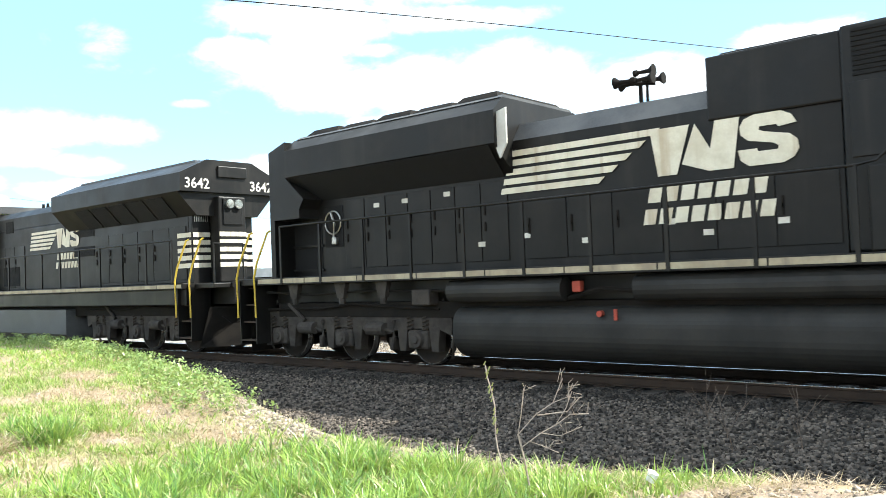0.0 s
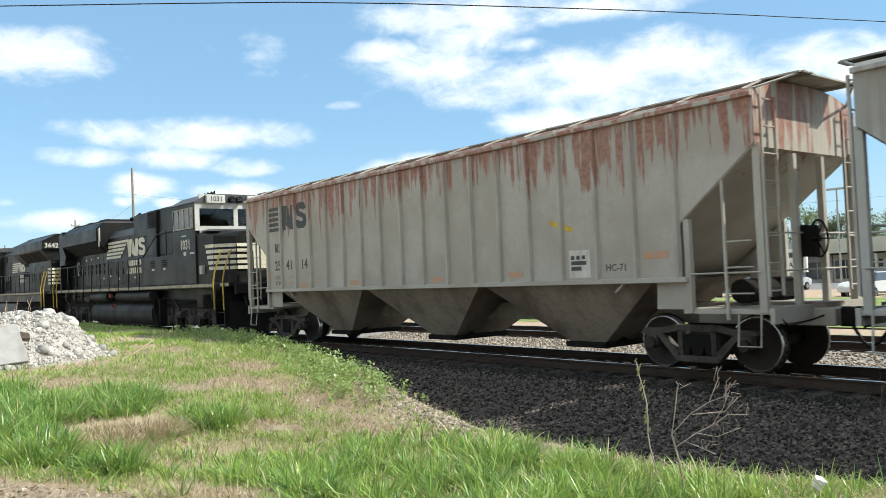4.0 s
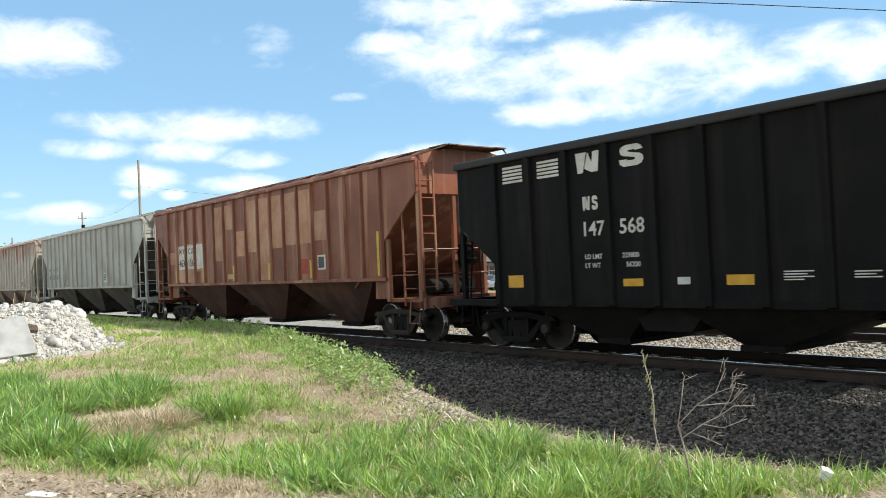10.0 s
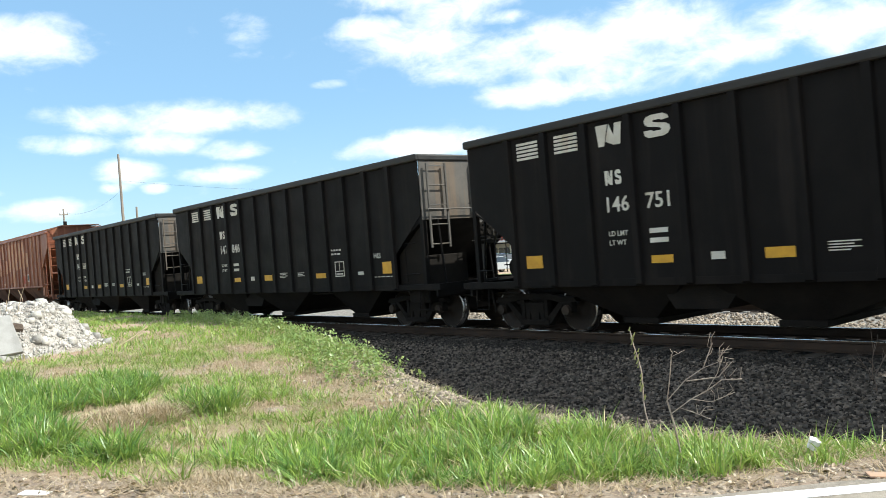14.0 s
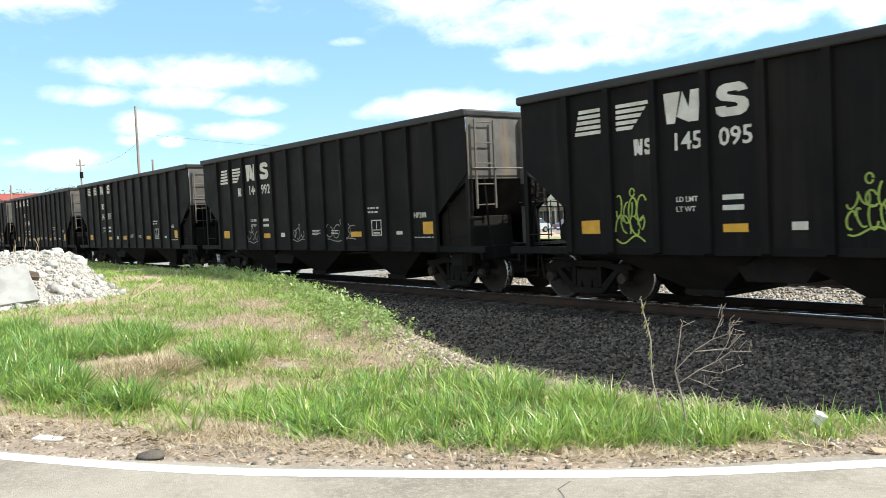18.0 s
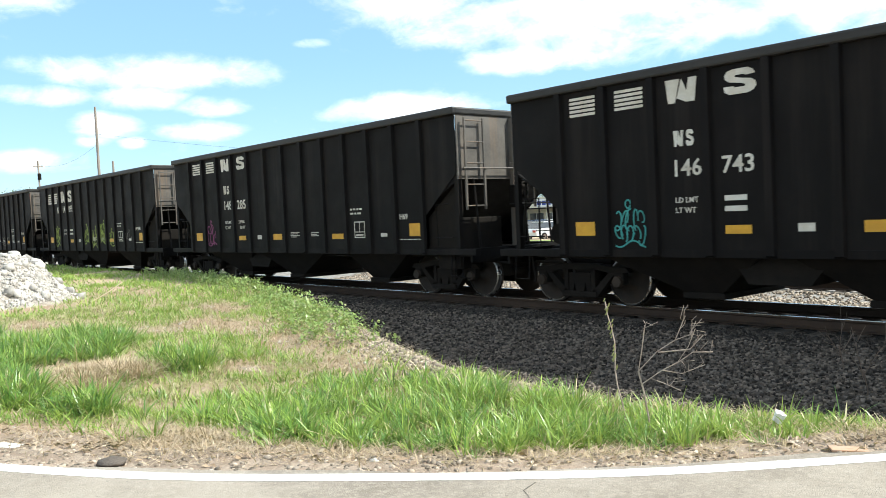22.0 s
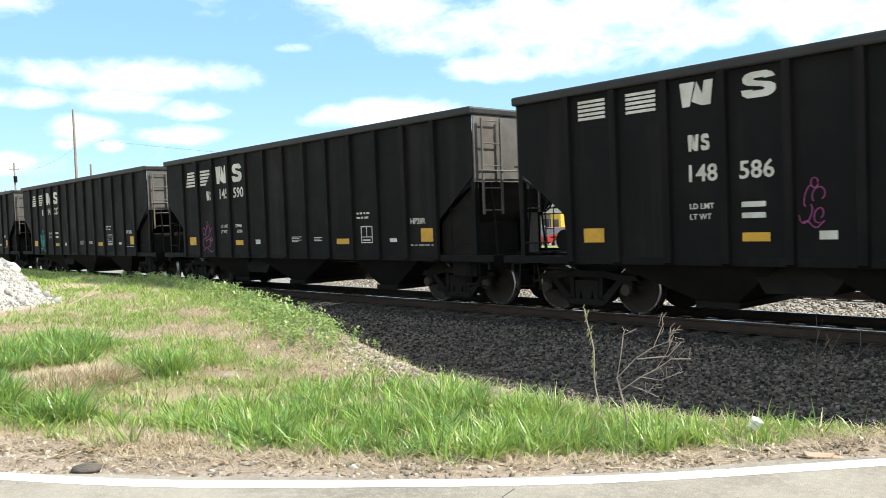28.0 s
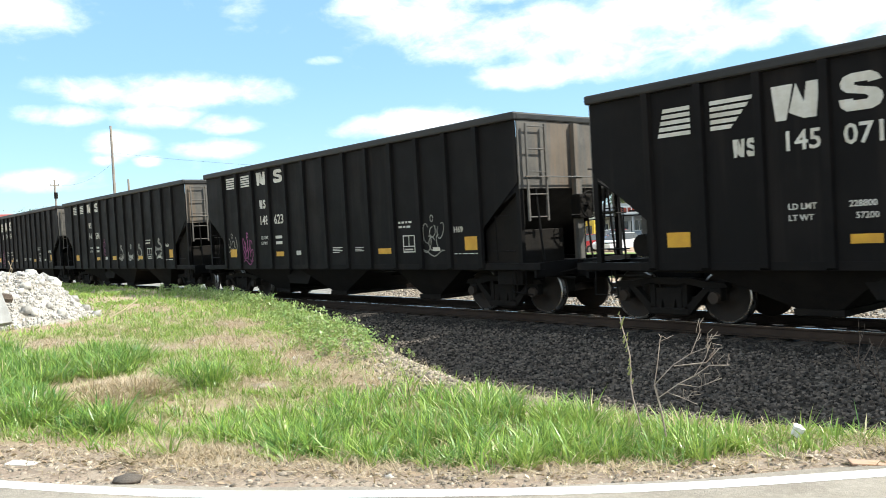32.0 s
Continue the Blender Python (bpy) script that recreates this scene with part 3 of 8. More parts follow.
def wheelset_mesh(r, gauge_out=0.76):
    bm = bmesh.new()
    cyl((0, -1.12, 0), (0, 1.12, 0), 0.085, n=10)(bm)
    for s in (-1, 1):
        o = gauge_out * s
        prof = [(0.13, o + 0.03 * s), (0.14, o - 0.01 * s), (r - 0.09, o - 0.035 * s), (r - 0.065, o), (r - 0.034, o), (r - 0.012, o), (r, o - 0.012 * s), (r + 0.004, o - 0.1 * s),
                (r + 0.028, o - 0.118 * s), (r + 0.02, o - 0.138 * s), (r - 0.08, o - 0.138 * s), (0.14, o - 0.11 * s)]
        turned(prof, (0, 0), 28)(bm)
        for k in range(3):
            a = 2.1 * k
            cyl((0.05 * math.cos(a), 1.12 * s, 0.05 * math.sin(a)), (0.05 * math.cos(a), 1.14 * s, 0.05 * math.sin(a)), 0.014, n=6)(bm)
    bmesh.ops.recalc_face_normals(bm, faces=bm.faces)
    me = bpy.data.meshes.new("wheelset")
    for f in bm.faces:
        far = [math.hypot(v.co.x, v.co.z) for v in f.verts]
        f.material_index = 1 if min(far) > r - 0.036 and max(far) < r + 0.01 else 0
        f.smooth = True
    bm.to_mesh(me)
    bm.free()
    me.materials.append(WHEEL)
    me.materials.append(TREAD)
    RADIUS[me.name] = r
    return me


FREIGHT_WHEELS = wheelset_mesh(0.457)
LOCO_WHEELS = wheelset_mesh(0.533)


def freight_truck(parent, x, steel):
    t = part("truck", shape(box(-0.22, 0.22, -0.95, 0.95, 0.42, 0.70, 0.03), cyl((0, 0, 0.68), (0, 0, 0.82), 0.2)), steel, parent, at=(x, 0, 0))
    frame_bits = [
        prism([(-1.12, 0.60), (-1.05, 0.70), (-0.72, 0.71), (-0.42, 0.77), (0.42, 0.77), (0.72, 0.71), (1.05, 0.70), (1.12, 0.62), (0.72, 0.60), (0.4, 0.66), (-0.4, 0.66), (-0.72, 0.60)], -0.07, 0.07),
        prism([(-0.80, 0.60), (-0.66, 0.60), (-0.30, 0.27), (-0.40, 0.17)], -0.07, 0.07), prism([(0.80, 0.60), (0.40, 0.17), (0.30, 0.27), (0.66, 0.60)], -0.07, 0.07),
        box(-0.40, 0.40, -0.10, 0.10, 0.15, 0.26, 0.02), box(-0.36, -0.27, -0.07, 0.07, 0.25, 0.68), box(0.27, 0.36, -0.07, 0.07, 0.25, 0.68),
        box(-1.0, -0.78, -0.09, 0.09, 0.40, 0.62, 0.03), box(0.78, 1.0, -0.09, 0.09, 0.40, 0.62, 0.03)]
    for s in (-1, 1):
        side = part("side_frame", shape(*frame_bits), steel, t, at=(0, 1.02 * s, 0))
        part("spring_nest", shape(prism([(-0.25, 0.25), (-0.25, 0.6), (0.25, 0.6), (0.25, 0.25), (0.16, 0.25), (0.13, 0.44), (0.09, 0.25), (-0.09, 0.25), (-0.13, 0.44), (-0.16, 0.25)], 1.02 * s - 0.06, 1.02 * s + 0.06)), UNDER, t)
        for dx in (-0.889, 0.889):
            part("bearing_cap", shape(cyl((dx, 1.05 * s, 0.457), (dx, 1.17 * s, 0.457), 0.11, 0.095, 14)), UNDER_RUST, t)
    part("brake_beam", shape(box(-0.42, -0.36, -0.8, 0.8, 0.36, 0.44), box(0.36, 0.42, -0.8, 0.8, 0.36, 0.44),
                             *[box(a, b, s * 0.7 - 0.05, s * 0.7 + 0.05, 0.28, 0.52) for s in (-1, 1) for a, b in ((-0.45, -0.40), (0.40, 0.45))]), UNDER, t)
    for dx in (-0.889, 0.889):
        part("wheelset", FREIGHT_WHEELS, None, t, at=(dx, 0, 0.457))
    return t


def coupler(parent, x, s, steel):
    """A knuckle coupler whose pulling face lies at x; s: the way that it points."""
    part("coupler", shape(box(x - 0.95 * s, x - 0.28 * s, -0.10, 0.10, 0.76, 0.98, 0.03), box(x - 0.32 * s, x - 0.02 * s, -0.17, 0.05, 0.72, 1.02, 0.05),
                          box(x - 0.16 * s, x + 0.09 * s, 0.05, 0.16, 0.72, 1.02, 0.04)), steel, parent)
    part("air_hose", shape(tube([(x - 0.5 * s, 0.28, 0.85), (x - 0.3 * s, 0.3, 0.72), (x - 0.12 * s, 0.24, 0.46), (x, 0.16, 0.4)], 0.028)), RUBBER, parent)
    part("cut_lever", shape(tube([(x - 0.62 * s, -1.4, 0.98), (x - 0.55 * s, -1.2, 0.8), (x - 0.5 * s, -0.5, 0.86), (x - 0.3 * s, -0.1, 0.98)], 0.014)), steel, parent)


def ladder(parent, x, y0, y1, z0, z1, rungs, mat, name="ladder", along="y"):
    bits = []
    w = 0.02
    if along == "y":
        bits += [box(x - w, x + w, y - w, y + w, z0, z1) for y in (y0, y1)]
        bits += [cyl((x, y0, z), (x, y1, z), 0.014, n=6) for z in np.linspace(z0 + 0.08, z1 - 0.05, rungs)]
    else:
        bits += [box(y - w, y + w, x - w, x + w, z0, z1) for y in (y0, y1)]
        bits += [cyl((y0, x, z), (y1, x, z), 0.014, n=6) for z in np.linspace(z0 + 0.08, z1 - 0.05, rungs)]
    return part(name, shape(*bits), mat, parent)


def brake_wheel(parent, x, y, z, r, mat):
    bits = []
    n = 20
    ring = [(x, y + r * math.cos(2 * math.pi * k / n), z + r * math.sin(2 * math.pi * k / n)) for k in range(n + 1)]
    bits.append(tube(ring, 0.018))
    wheel = part("brake_wheel", shape(*bits), mat, parent)
    part("hub", shape(cyl((x - 0.25, y, z), (x + 0.02, y, z), 0.05, n=10)), mat, wheel)
    for k in range(6):
        a = math.pi * k / 3
        part("spoke", shape(tube([(x - 0.04, y, z), (x, y + r * math.cos(a), z + r * math.sin(a))], 0.012, 5)), mat, wheel)
    part("brake_housing", shape(box(x - 0.32, x - 0.08, y - 0.2, y + 0.2, z - 0.28, z + 0.22, 0.03)), mat, parent)


def plate(parent, name, x, z, w, h, mat, y=-1.575, label="", t=0.004):
    """A thin flat sheet on a side."""
    s = -1 if y < 0 else 1
    return part(name, shape(box(x, x + w, y, y + s * t, z, z + h)), mat, parent, label)


def bars(parent, x, z, w, rows, y=-1.575, mat=None, pitch=0.075, h=0.035, name="small_print"):
    """Lines of print too small to read."""
    bits = []
    for i, k in enumerate(rows):
        a = x
        for j, part_w in enumerate(k):
            bits.append(box(a, a + w * part_w, y, y - 0.003, z - i * pitch, z - i * pitch + h))
            a += w * part_w + 0.05
    part(name, shape(*bits), mat or LETTER, parent)


# ---- black coal cars ----
COAL_PITCH, COAL_S0 = 15.59, 77.47
B0, B1 = 0.78, 14.77
RIBS = [1.98 + 0.972 * k for k in range(13)]


def coal_car():
    c = thing("coal_hopper_car", "empty black ribbed steel coal hopper car on the near rails", "railway car", "black coal cars of the train")
    top, sill = 3.85, 1.04
    poly = [(B0 + 0.02, top), (B0 + 0.02, 2.62), (1.93, 1.72), (1.93, sill), (13.66, sill), (13.66, 1.72), (B1 - 0.02, 2.62), (B1 - 0.02, top)]
    rib_me = bpy.data.meshes.new("rib")
    bm = bmesh.new()
    hull([(-0.085, 0.003, 0.94), (0.085, 0.003, 0.94), (0.06, -0.055, 0.97), (-0.06, -0.055, 0.97)], [(-0.085, 0, top), (0.085, 0, top), (0.06, -0.075, top), (-0.06, -0.075, top)])(bm)
    bmesh.ops.recalc_face_normals(bm, faces=bm.faces)
    bm.to_mesh(rib_me)
    bm.free()
    rib_me.materials.append(BLACK)
    for s in (-1, 1):
        part("side_sheet", shape(prism(poly, 1.555 * s, 1.57 * s)), BLACK, c)
        for x in RIBS:
            part("rib", rib_me, None, c, at=pose(x, 1.57 * s, 0, 0, 0, 0 if s < 0 else 180))
        part("side_sill", shape(box(0.35, 15.24, 1.42 * s, 1.572 * s, 0.93, 1.06, 0.006)), BLACK, c)
        for x in (B0 + 0.05, B1 - 0.05):
            part("corner_post", shape(box(x - 0.05, x + 0.05, 1.50 * s - 0.05, 1.50 * s + 0.05, 1.0, 2.75)), BLACK, c)
            a = 0.05 if x < 5 else -0.05
            part("grab_iron", shape(tube([(x + a * 12, 1.58 * s, 1.12), (x + a * 12, 1.60 * s, 2.0), (x + a * 4, 1.60 * s, 2.0)], 0.014),
                                    tube([(x + a * 14, 1.59 * s, 1.3), (x + a * 2, 1.59 * s, 1.3)], 0.014)), BLACK, c)
    rim = []
    for s in (-1, 1):
        rim.append(box(B0 - 0.04, B1 + 0.04, 1.52 * s, 1.66 * s, 3.815, 3.975, 0.035))
    rim += [box(B0 - 0.05, B0 + 0.1, -1.6, 1.6, 3.82, 3.97, 0.035), box(B1 - 0.1, B1 + 0.05, -1.6, 1.6, 3.82, 3.97, 0.035)]
    part("top_rim", shape(*rim), RIM, c, "worn rounded steel rim")
    for x, s in ((B0, -1), (B1, 1)):
        # end sheet, post, rail and ladders carry their light in the paint
        part("end_sheet", shape(box(x - 0.015, x + 0.015, -1.55, 1.55, 2.5, 3.84)), LIT_END, c, "black end sheet painted paler as if lit, with brown streaks")
        part("end_post", shape(*[box(x + 0.015 * s, x + 0.13 * s, y - 0.09, y + 0.09, 1.0, 3.80) for y in (0.06,)]), LIT_END, c)
        part("end_grab_rail", shape(tube([(x + 0.14 * s, -1.5, 2.72), (x + 0.14 * s, 1.5, 2.72)], 0.015)), LIT_END, c)
        x2 = x - 2.6 * s
        part("slope_sheet", shape(hull([(x, -1.54, 2.5), (x, 1.54, 2.5), (x2, 1.54, 1.0), (x2, -1.54, 1.0)], [(x, -1.54, 2.54), (x, 1.54, 2.54), (x2, 1.54, 1.04), (x2, -1.54, 1.04)])), BLACK, c)
        part("end_platform", shape(box(x - 1.3 * s, x + 0.62 * s, -0.35, 0.35, 0.72, 1.0, 0.02), box(x - 0.1 * s, x + 0.28 * s, -1.5, 1.5, 0.9, 1.0),
                                   box(x + 0.24 * s, x + 0.30 * s, -1.5, 1.5, 0.78, 1.06)), BLACK, c)
        part("end_stanchion", shape(*[cyl((x + 0.2 * s, y, 1.0), (x + 0.05 * s, y, 2.5), 0.025, n=6) for y in (-1.15, 0.3, 1.05, 1.4)],
                                    tube([(x + 0.2 * s, -0.3, 1.95), (x + 0.2 * s, 1.45, 1.95)], 0.016)), BLACK, c)
        ladder(c, x + 0.10 * s, -1.40, -0.87, 1.86, 3.75, 5, LIT_END)
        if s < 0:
            ladder(c, x + 0.10 * s, 0.95, 1.42, 1.86, 3.75, 5, LIT_END)
        m = (lambda u: u) if s > 0 else (lambda u: 15.59 - u)
        if s > 0:
            # added dark sheet that stands for the shade below the slope sheet
            part("end_gusset", shape(prism([(m(13.66), 1.0), (m(13.66), 1.72), (m(14.76), 2.54), (m(14.76), 1.75), (m(14.62), 1.7), (m(14.62), 1.0)], -1.44, -1.42)), UNDER, c)
        if s > 0:
            part("equipment_box", shape(box(x - 1.2 * s, x - 0.12 * s, -1.36, -0.2, 0.98, 1.70, 0.02), box(x - 0.9 * s, x - 0.2 * s, -1.38, -0.5, 0.62, 0.98, 0.02)), UNDER, c)
        part("brake_rigging", shape(tube([(x - 0.9 * s, -1.2, 0.8), (x + 0.1 * s, -0.9, 0.78), (x + 0.4 * s, -0.5, 0.7)], 0.03), tube([(x - 0.3 * s, -1.45, 0.95), (x - 0.32 * s, -1.4, 0.45), (x - 0.1 * s, -1.2, 0.42)], 0.02), box(x + 0.05 * s, x + 0.22 * s, -0.55, -0.3, 0.42, 0.72, 0.03)), UNDER, c)
        part("sill_step", shape(tube([(x + 0.05 * s, -1.52, 0.98), (x + 0.05 * s, -1.56, 0.5), (x - 0.3 * s, -1.56, 0.5), (x - 0.3 * s, -1.52, 0.98)], 0.016)), BLACK, c)
        coupler(c, 0.0 if s < 0 else 15.59, s, UNDER)
    brake_wheel(c, B1 + 0.30, 0.15, 2.15, 0.27, UNDER)
    part("air_reservoir", shape(cyl((B0 + 0.5, -0.9, 1.32), (B0 + 0.5, 0.2, 1.32), 0.2, n=14), box(B0 + 0.3, B0 + 0.75, 0.25, 0.8, 1.05, 1.5, 0.03)), UNDER, c)
    part("center_sill", shape(box(0.4, 15.2, -0.28, 0.28, 0.70, 1.05)), BLACK, c)
    part("brake_pipe", shape(tube([(1.0, -1.2, 0.9), (5, -1.25, 0.86), (10, -1.25, 0.86), (14.6, -1.2, 0.9)], 0.02)), UNDER, c)
    for x, a, b in ((4.4, 2.5, 5.75), (7.35, 5.95, 9.75), (11.2, 10.45, 13.1)):
        part("hopper_pocket", shape(hull([(x - 0.3, -0.95, 0.30), (x + 0.3, -0.95, 0.30), (x + 0.3, 0.95, 0.30), (x - 0.3, 0.95, 0.30)],
                                         [(a, -1.52, 1.045), (b, -1.52, 1.045), (b, 1.52, 1.045), (a, 1.52, 1.045)])), UNDER, c)
        part("discharge_gate", shape(box(x - 0.38, x + 0.38, -1.0, 1.0, 0.22, 0.32, 0.01)), UNDER, c)
    part("hopper_ridge", shape(prism([(5.0, 1.04), (5.35, 0.52), (6.3, 0.52), (6.7, 1.04)], -1.3, 1.3)), UNDER, c)
    freight_truck(c, 1.90, UNDER)
    freight_truck(c, 13.70, UNDER)
    # what all the cars carry on the road side
    p = [r + 0.12 for r in RIBS]
    plate(c, "reflector", p[0] + 0.17, 1.30, 0.42, 0.24, YELLOW)
    plate(c, "reflector", p[3] + 0.14, 1.30, 0.42, 0.13, YELLOW)
    plate(c, "reflector", p[8] + 0.2, 1.30, 0.50, 0.13, YELLOW)
    plate(c, "reflector", p[11] + 0.36, 1.34, 0.46, 0.28, YELLOW)
    plate(c, "label_plate", p[4] + 0.28, 1.32, 0.24, 0.12, LETTER)
    plate(c, "label_plate", p[10] + 0.28, 1.34, 0.24, 0.08, LETTER)
    bars(c, p[6] + 0.16, 1.48, 0.5, [(0.9,), (0.7,), (0.9,), (0.6,)], h=0.018, pitch=0.04)
    bars(c, p[7] + 0.2, 1.46, 0.4, [(0.9,), (0.7,), (0.9,)], h=0.018, pitch=0.04)
    bars(c, p[11] + 0.02, 1.26, 0.72, [(0.12, 0.1, 0.22, 0.2, 0.12)], h=0.02)
    bars(c, p[9] + 0.06, 1.98, 0.3, [(0.25, 0.3, 0.2, 0.35), (0.4, 0.25, 0.45)], pitch=0.10, h=0.045)
    x, z = p[9] + 0.2, 1.32
    part("data_panel", shape(*[box(x + a, x + b, -1.575, -1.578, z + e, z + f) for a, b, e, f in
                               ((0, 0.43, 0, 0.025), (0, 0.43, 0.365, 0.39), (0, 0.025, 0, 0.39), (0.405, 0.43, 0, 0.39), (0.205, 0.225, 0.14, 0.39), (0, 0.43, 0.13, 0.15), (0.07, 0.35, 0.05, 0.085))]), LETTER, c)
    part("end_print", shape(*[box(B1 + 0.017, B1 + 0.020, 0.85 + a, 0.85 + b, z, z + h) for a, b, z, h in
                              ((0.0, 0.25, 3.60, 0.10), (0, 0.42, 3.42, 0.12), (0.02, 0.35, 3.22, 0.05), (0.02, 0.3, 3.12, 0.05), (0, 0.42, 3.02, 0.05), (0, 0.42, 2.93, 0.05))]), LETTER, c)
    return c


def stripes(parent, x, z, w, h, n, mat, cut0=0.0, cut1=0.0, y=-1.575):
    """A block of level stripes; cut0, cut1: how far its ends lean."""
    gap = h / (n - 0.35)
    bits = []
    for i in range(n):
        z0 = z + i * gap
        a = x + cut0 * (i / (n - 1))
        b = x + w + cut1 * (i / (n - 1))
        bits.append(prism([(a, z0), (b, z0), (b + cut1 / n * 0.6, z0 + gap * 0.65), (a + cut0 / n * 0.6, z0 + gap * 0.65)], y, y - 0.003))
    part("emblem_stripes", shape(*bits), mat, parent)


def emblem(parent, x, z, w, h, mat, first=True, y=-1.575, name="emblem_block"):
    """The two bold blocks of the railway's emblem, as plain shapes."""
    if first:
        poly = [[(x + 0.08 * w, z), (x + 0.30 * w, z), (x + 0.46 * w, z + h), (x, z + h)], [(x + 0.36 * w, z + 0.2 * h), (x + 0.66 * w, z), (x + 0.92 * w, z), (x + w, z + h), (x + 0.74 * w, z + h), (x + 0.68 * w, z + 0.45 * h), (x + 0.52 * w, z + h)]]
    else:
        curve = [(0.98, 0.74), (0.90, 0.90), (0.74, 1.0), (0.30, 1.0), (0.12, 0.93), (0.04, 0.78), (0.06, 0.62), (0.18, 0.50), (0.60, 0.40), (0.68, 0.34), (0.66, 0.27), (0.34, 0.27), (0.32, 0.33), (0.0, 0.33),
                 (0.04, 0.12), (0.18, 0.0), (0.74, 0.0), (0.92, 0.09), (1.0, 0.25), (0.98, 0.42), (0.86, 0.54), (0.46, 0.64), (0.36, 0.69), (0.38, 0.75), (0.66, 0.75), (0.68, 0.70)]
        poly = [[(x + a * w, z + b * h) for a, b in curve]]
    part(name, shape(*[prism(q, y, y - 0.003) for q in poly]), mat, parent)


WEIGHTS = {"148 285": ("229900", "56100"), "147 568": ("229800", "56200"), "145 590": ("229000", "57000"), "145 071": ("228800", "57200")}


def mark_coal_car(c, number, model, kind, lift=0.0):
    p = [r + 0.12 for r in RIBS]
    a, b = number.split()
    if kind == "square":
        stripes(c, p[0] + 0.12, 3.38, 0.56, 0.33, 5, LETTER)
        stripes(c, p[1] + 0.12, 3.38, 0.56, 0.33, 5, LETTER)
        emblem(c, p[2] + 0.14, 3.36, 0.56, 0.37, LETTER)
        emblem(c, p[3] + 0.17, 3.36, 0.52, 0.37, LETTER, False)
        emblem(c, p[2] + 0.26, 2.68, 0.18, 0.25, LETTER, name="owner_mark")
        emblem(c, p[2] + 0.48, 2.68, 0.14, 0.25, LETTER, False, name="owner_mark")
        zz = 2.22
    else:
        stripes(c, p[0] + 0.08, 3.07, 0.60, 0.45, 5, LETTER, 0.10, 0.0)
        stripes(c, p[1] + 0.06, 3.07, 0.34, 0.45, 5, LETTER, 0.0, 0.34)
        emblem(c, p[2] + 0.08, 3.07, 0.70, 0.50, LETTER)
        emblem(c, p[3] + 0.06, 3.07, 0.57, 0.50, LETTER, False)
        emblem(c, p[1] + 0.42, 2.62, 0.19, 0.27, LETTER, name="owner_mark")
        emblem(c, p[1] + 0.64, 2.62, 0.15, 0.27, LETTER, False, name="owner_mark")
        zz = 2.64
    size = 0.255 if kind == "square" else 0.275
    lettering(a, size, c, p[2] + 0.20, -1.575, zz, LETTER, "car_number")
    lettering(b, size, c, p[3] + 0.10, -1.575, zz, LETTER, "car_number")
    lettering("LD LMT", 0.085, c, p[2] + 0.26, -1.575, 1.80, LETTER, "load_marking")
    lettering("LT WT", 0.085, c, p[2] + 0.26, -1.575, 1.64, LETTER, "load_marking")
    if number in WEIGHTS:
        for k, words in enumerate(WEIGHTS[number]):
            lettering(words, 0.085, c, p[3] + 0.14 + 0.08 * k, -1.575, 1.80 - 0.16 * k, LETTER, "load_marking")
    else:
        bars(c, p[3] + 0.14, 1.80, 0.4, [(0.9,), (0.9,)], pitch=0.16, h=0.08)
    lettering(model, 0.12, c, p[11] + 0.02, -1.575, 1.72, LETTER, "model_marking")


def scribble(parent, x, z, w, h, mat, seed, loops=5, r=0.014, name="graffiti"):
    """A sprayed tag: rounded loops in two rows, joined by sweeping tails."""
    rng = random.Random(seed)
    strokes = []
    for k in range(loops):
        for row in range(2 if h > 0.55 else 1):
            cx = x + w * (k + rng.uniform(0.3, 0.7)) / loops
            cz = z + h * ((0.32, 0.68)[row] if h > 0.55 else 0.5) + rng.uniform(-0.05, 0.05) * h
            ra, rb = w / loops * rng.uniform(0.34, 0.62), h * rng.uniform(0.14, 0.26) * (1.0 if h > 0.55 else 1.6)
            a0, sweep, lean = rng.uniform(0, 6.3), rng.uniform(3.4, 6.4) * rng.choice((-1, 1)), rng.uniform(-0.3, 0.3)
            pts = []
            for i in range(15):
                a, t = a0 + sweep * i / 14, i / 14
                grow = 0.75 + 0.5 * t
                pts.append((cx + ra * grow * math.cos(a) + lean * rb * math.sin(a), -1.576 - 0.0006 * len(strokes), cz + rb * grow * math.sin(a)))
            strokes.append(pts)
    cx, cz = x + w * rng.uniform(0.4, 0.6), z + h
    strokes.append([(cx + 0.05 * math.cos(a * 0.55), -1.5755, cz + 0.07 * math.sin(a * 0.55)) for a in range(12)])
    strokes.append([(x + w * t / 10, -1.5757, z + 0.05 * h + 0.08 * h * math.sin(t * 0.7 + seed)) for t in range(11)])
    part(name, shape(*[ribbon_flat(q, r) for q in strokes]), mat, parent, "looping spray-painted tag")


def ribbon_flat(pts, r):
    """A flat painted stroke on a side."""
    def add(bm):
        prev = None
        for i, p in enumerate(pts):
            q0, q1 = pts[max(i - 1, 0)], pts[min(i + 1, len(pts) - 1)]
            d = Vector((q1[0] - q0[0], 0, q1[2] - q0[2]))
            d = d.normalized() if d.length > 1e-6 else Vector((1, 0, 0))
            n = Vector((-d.z, 0, d.x)) * r
            a, b = bm.verts.new(Vector(p) + n), bm.verts.new(Vector(p) - n)
            if prev:
                bm.faces.new((prev[0], prev[1], b, a))
            prev = (a, b)
    return add


TRAIN = []
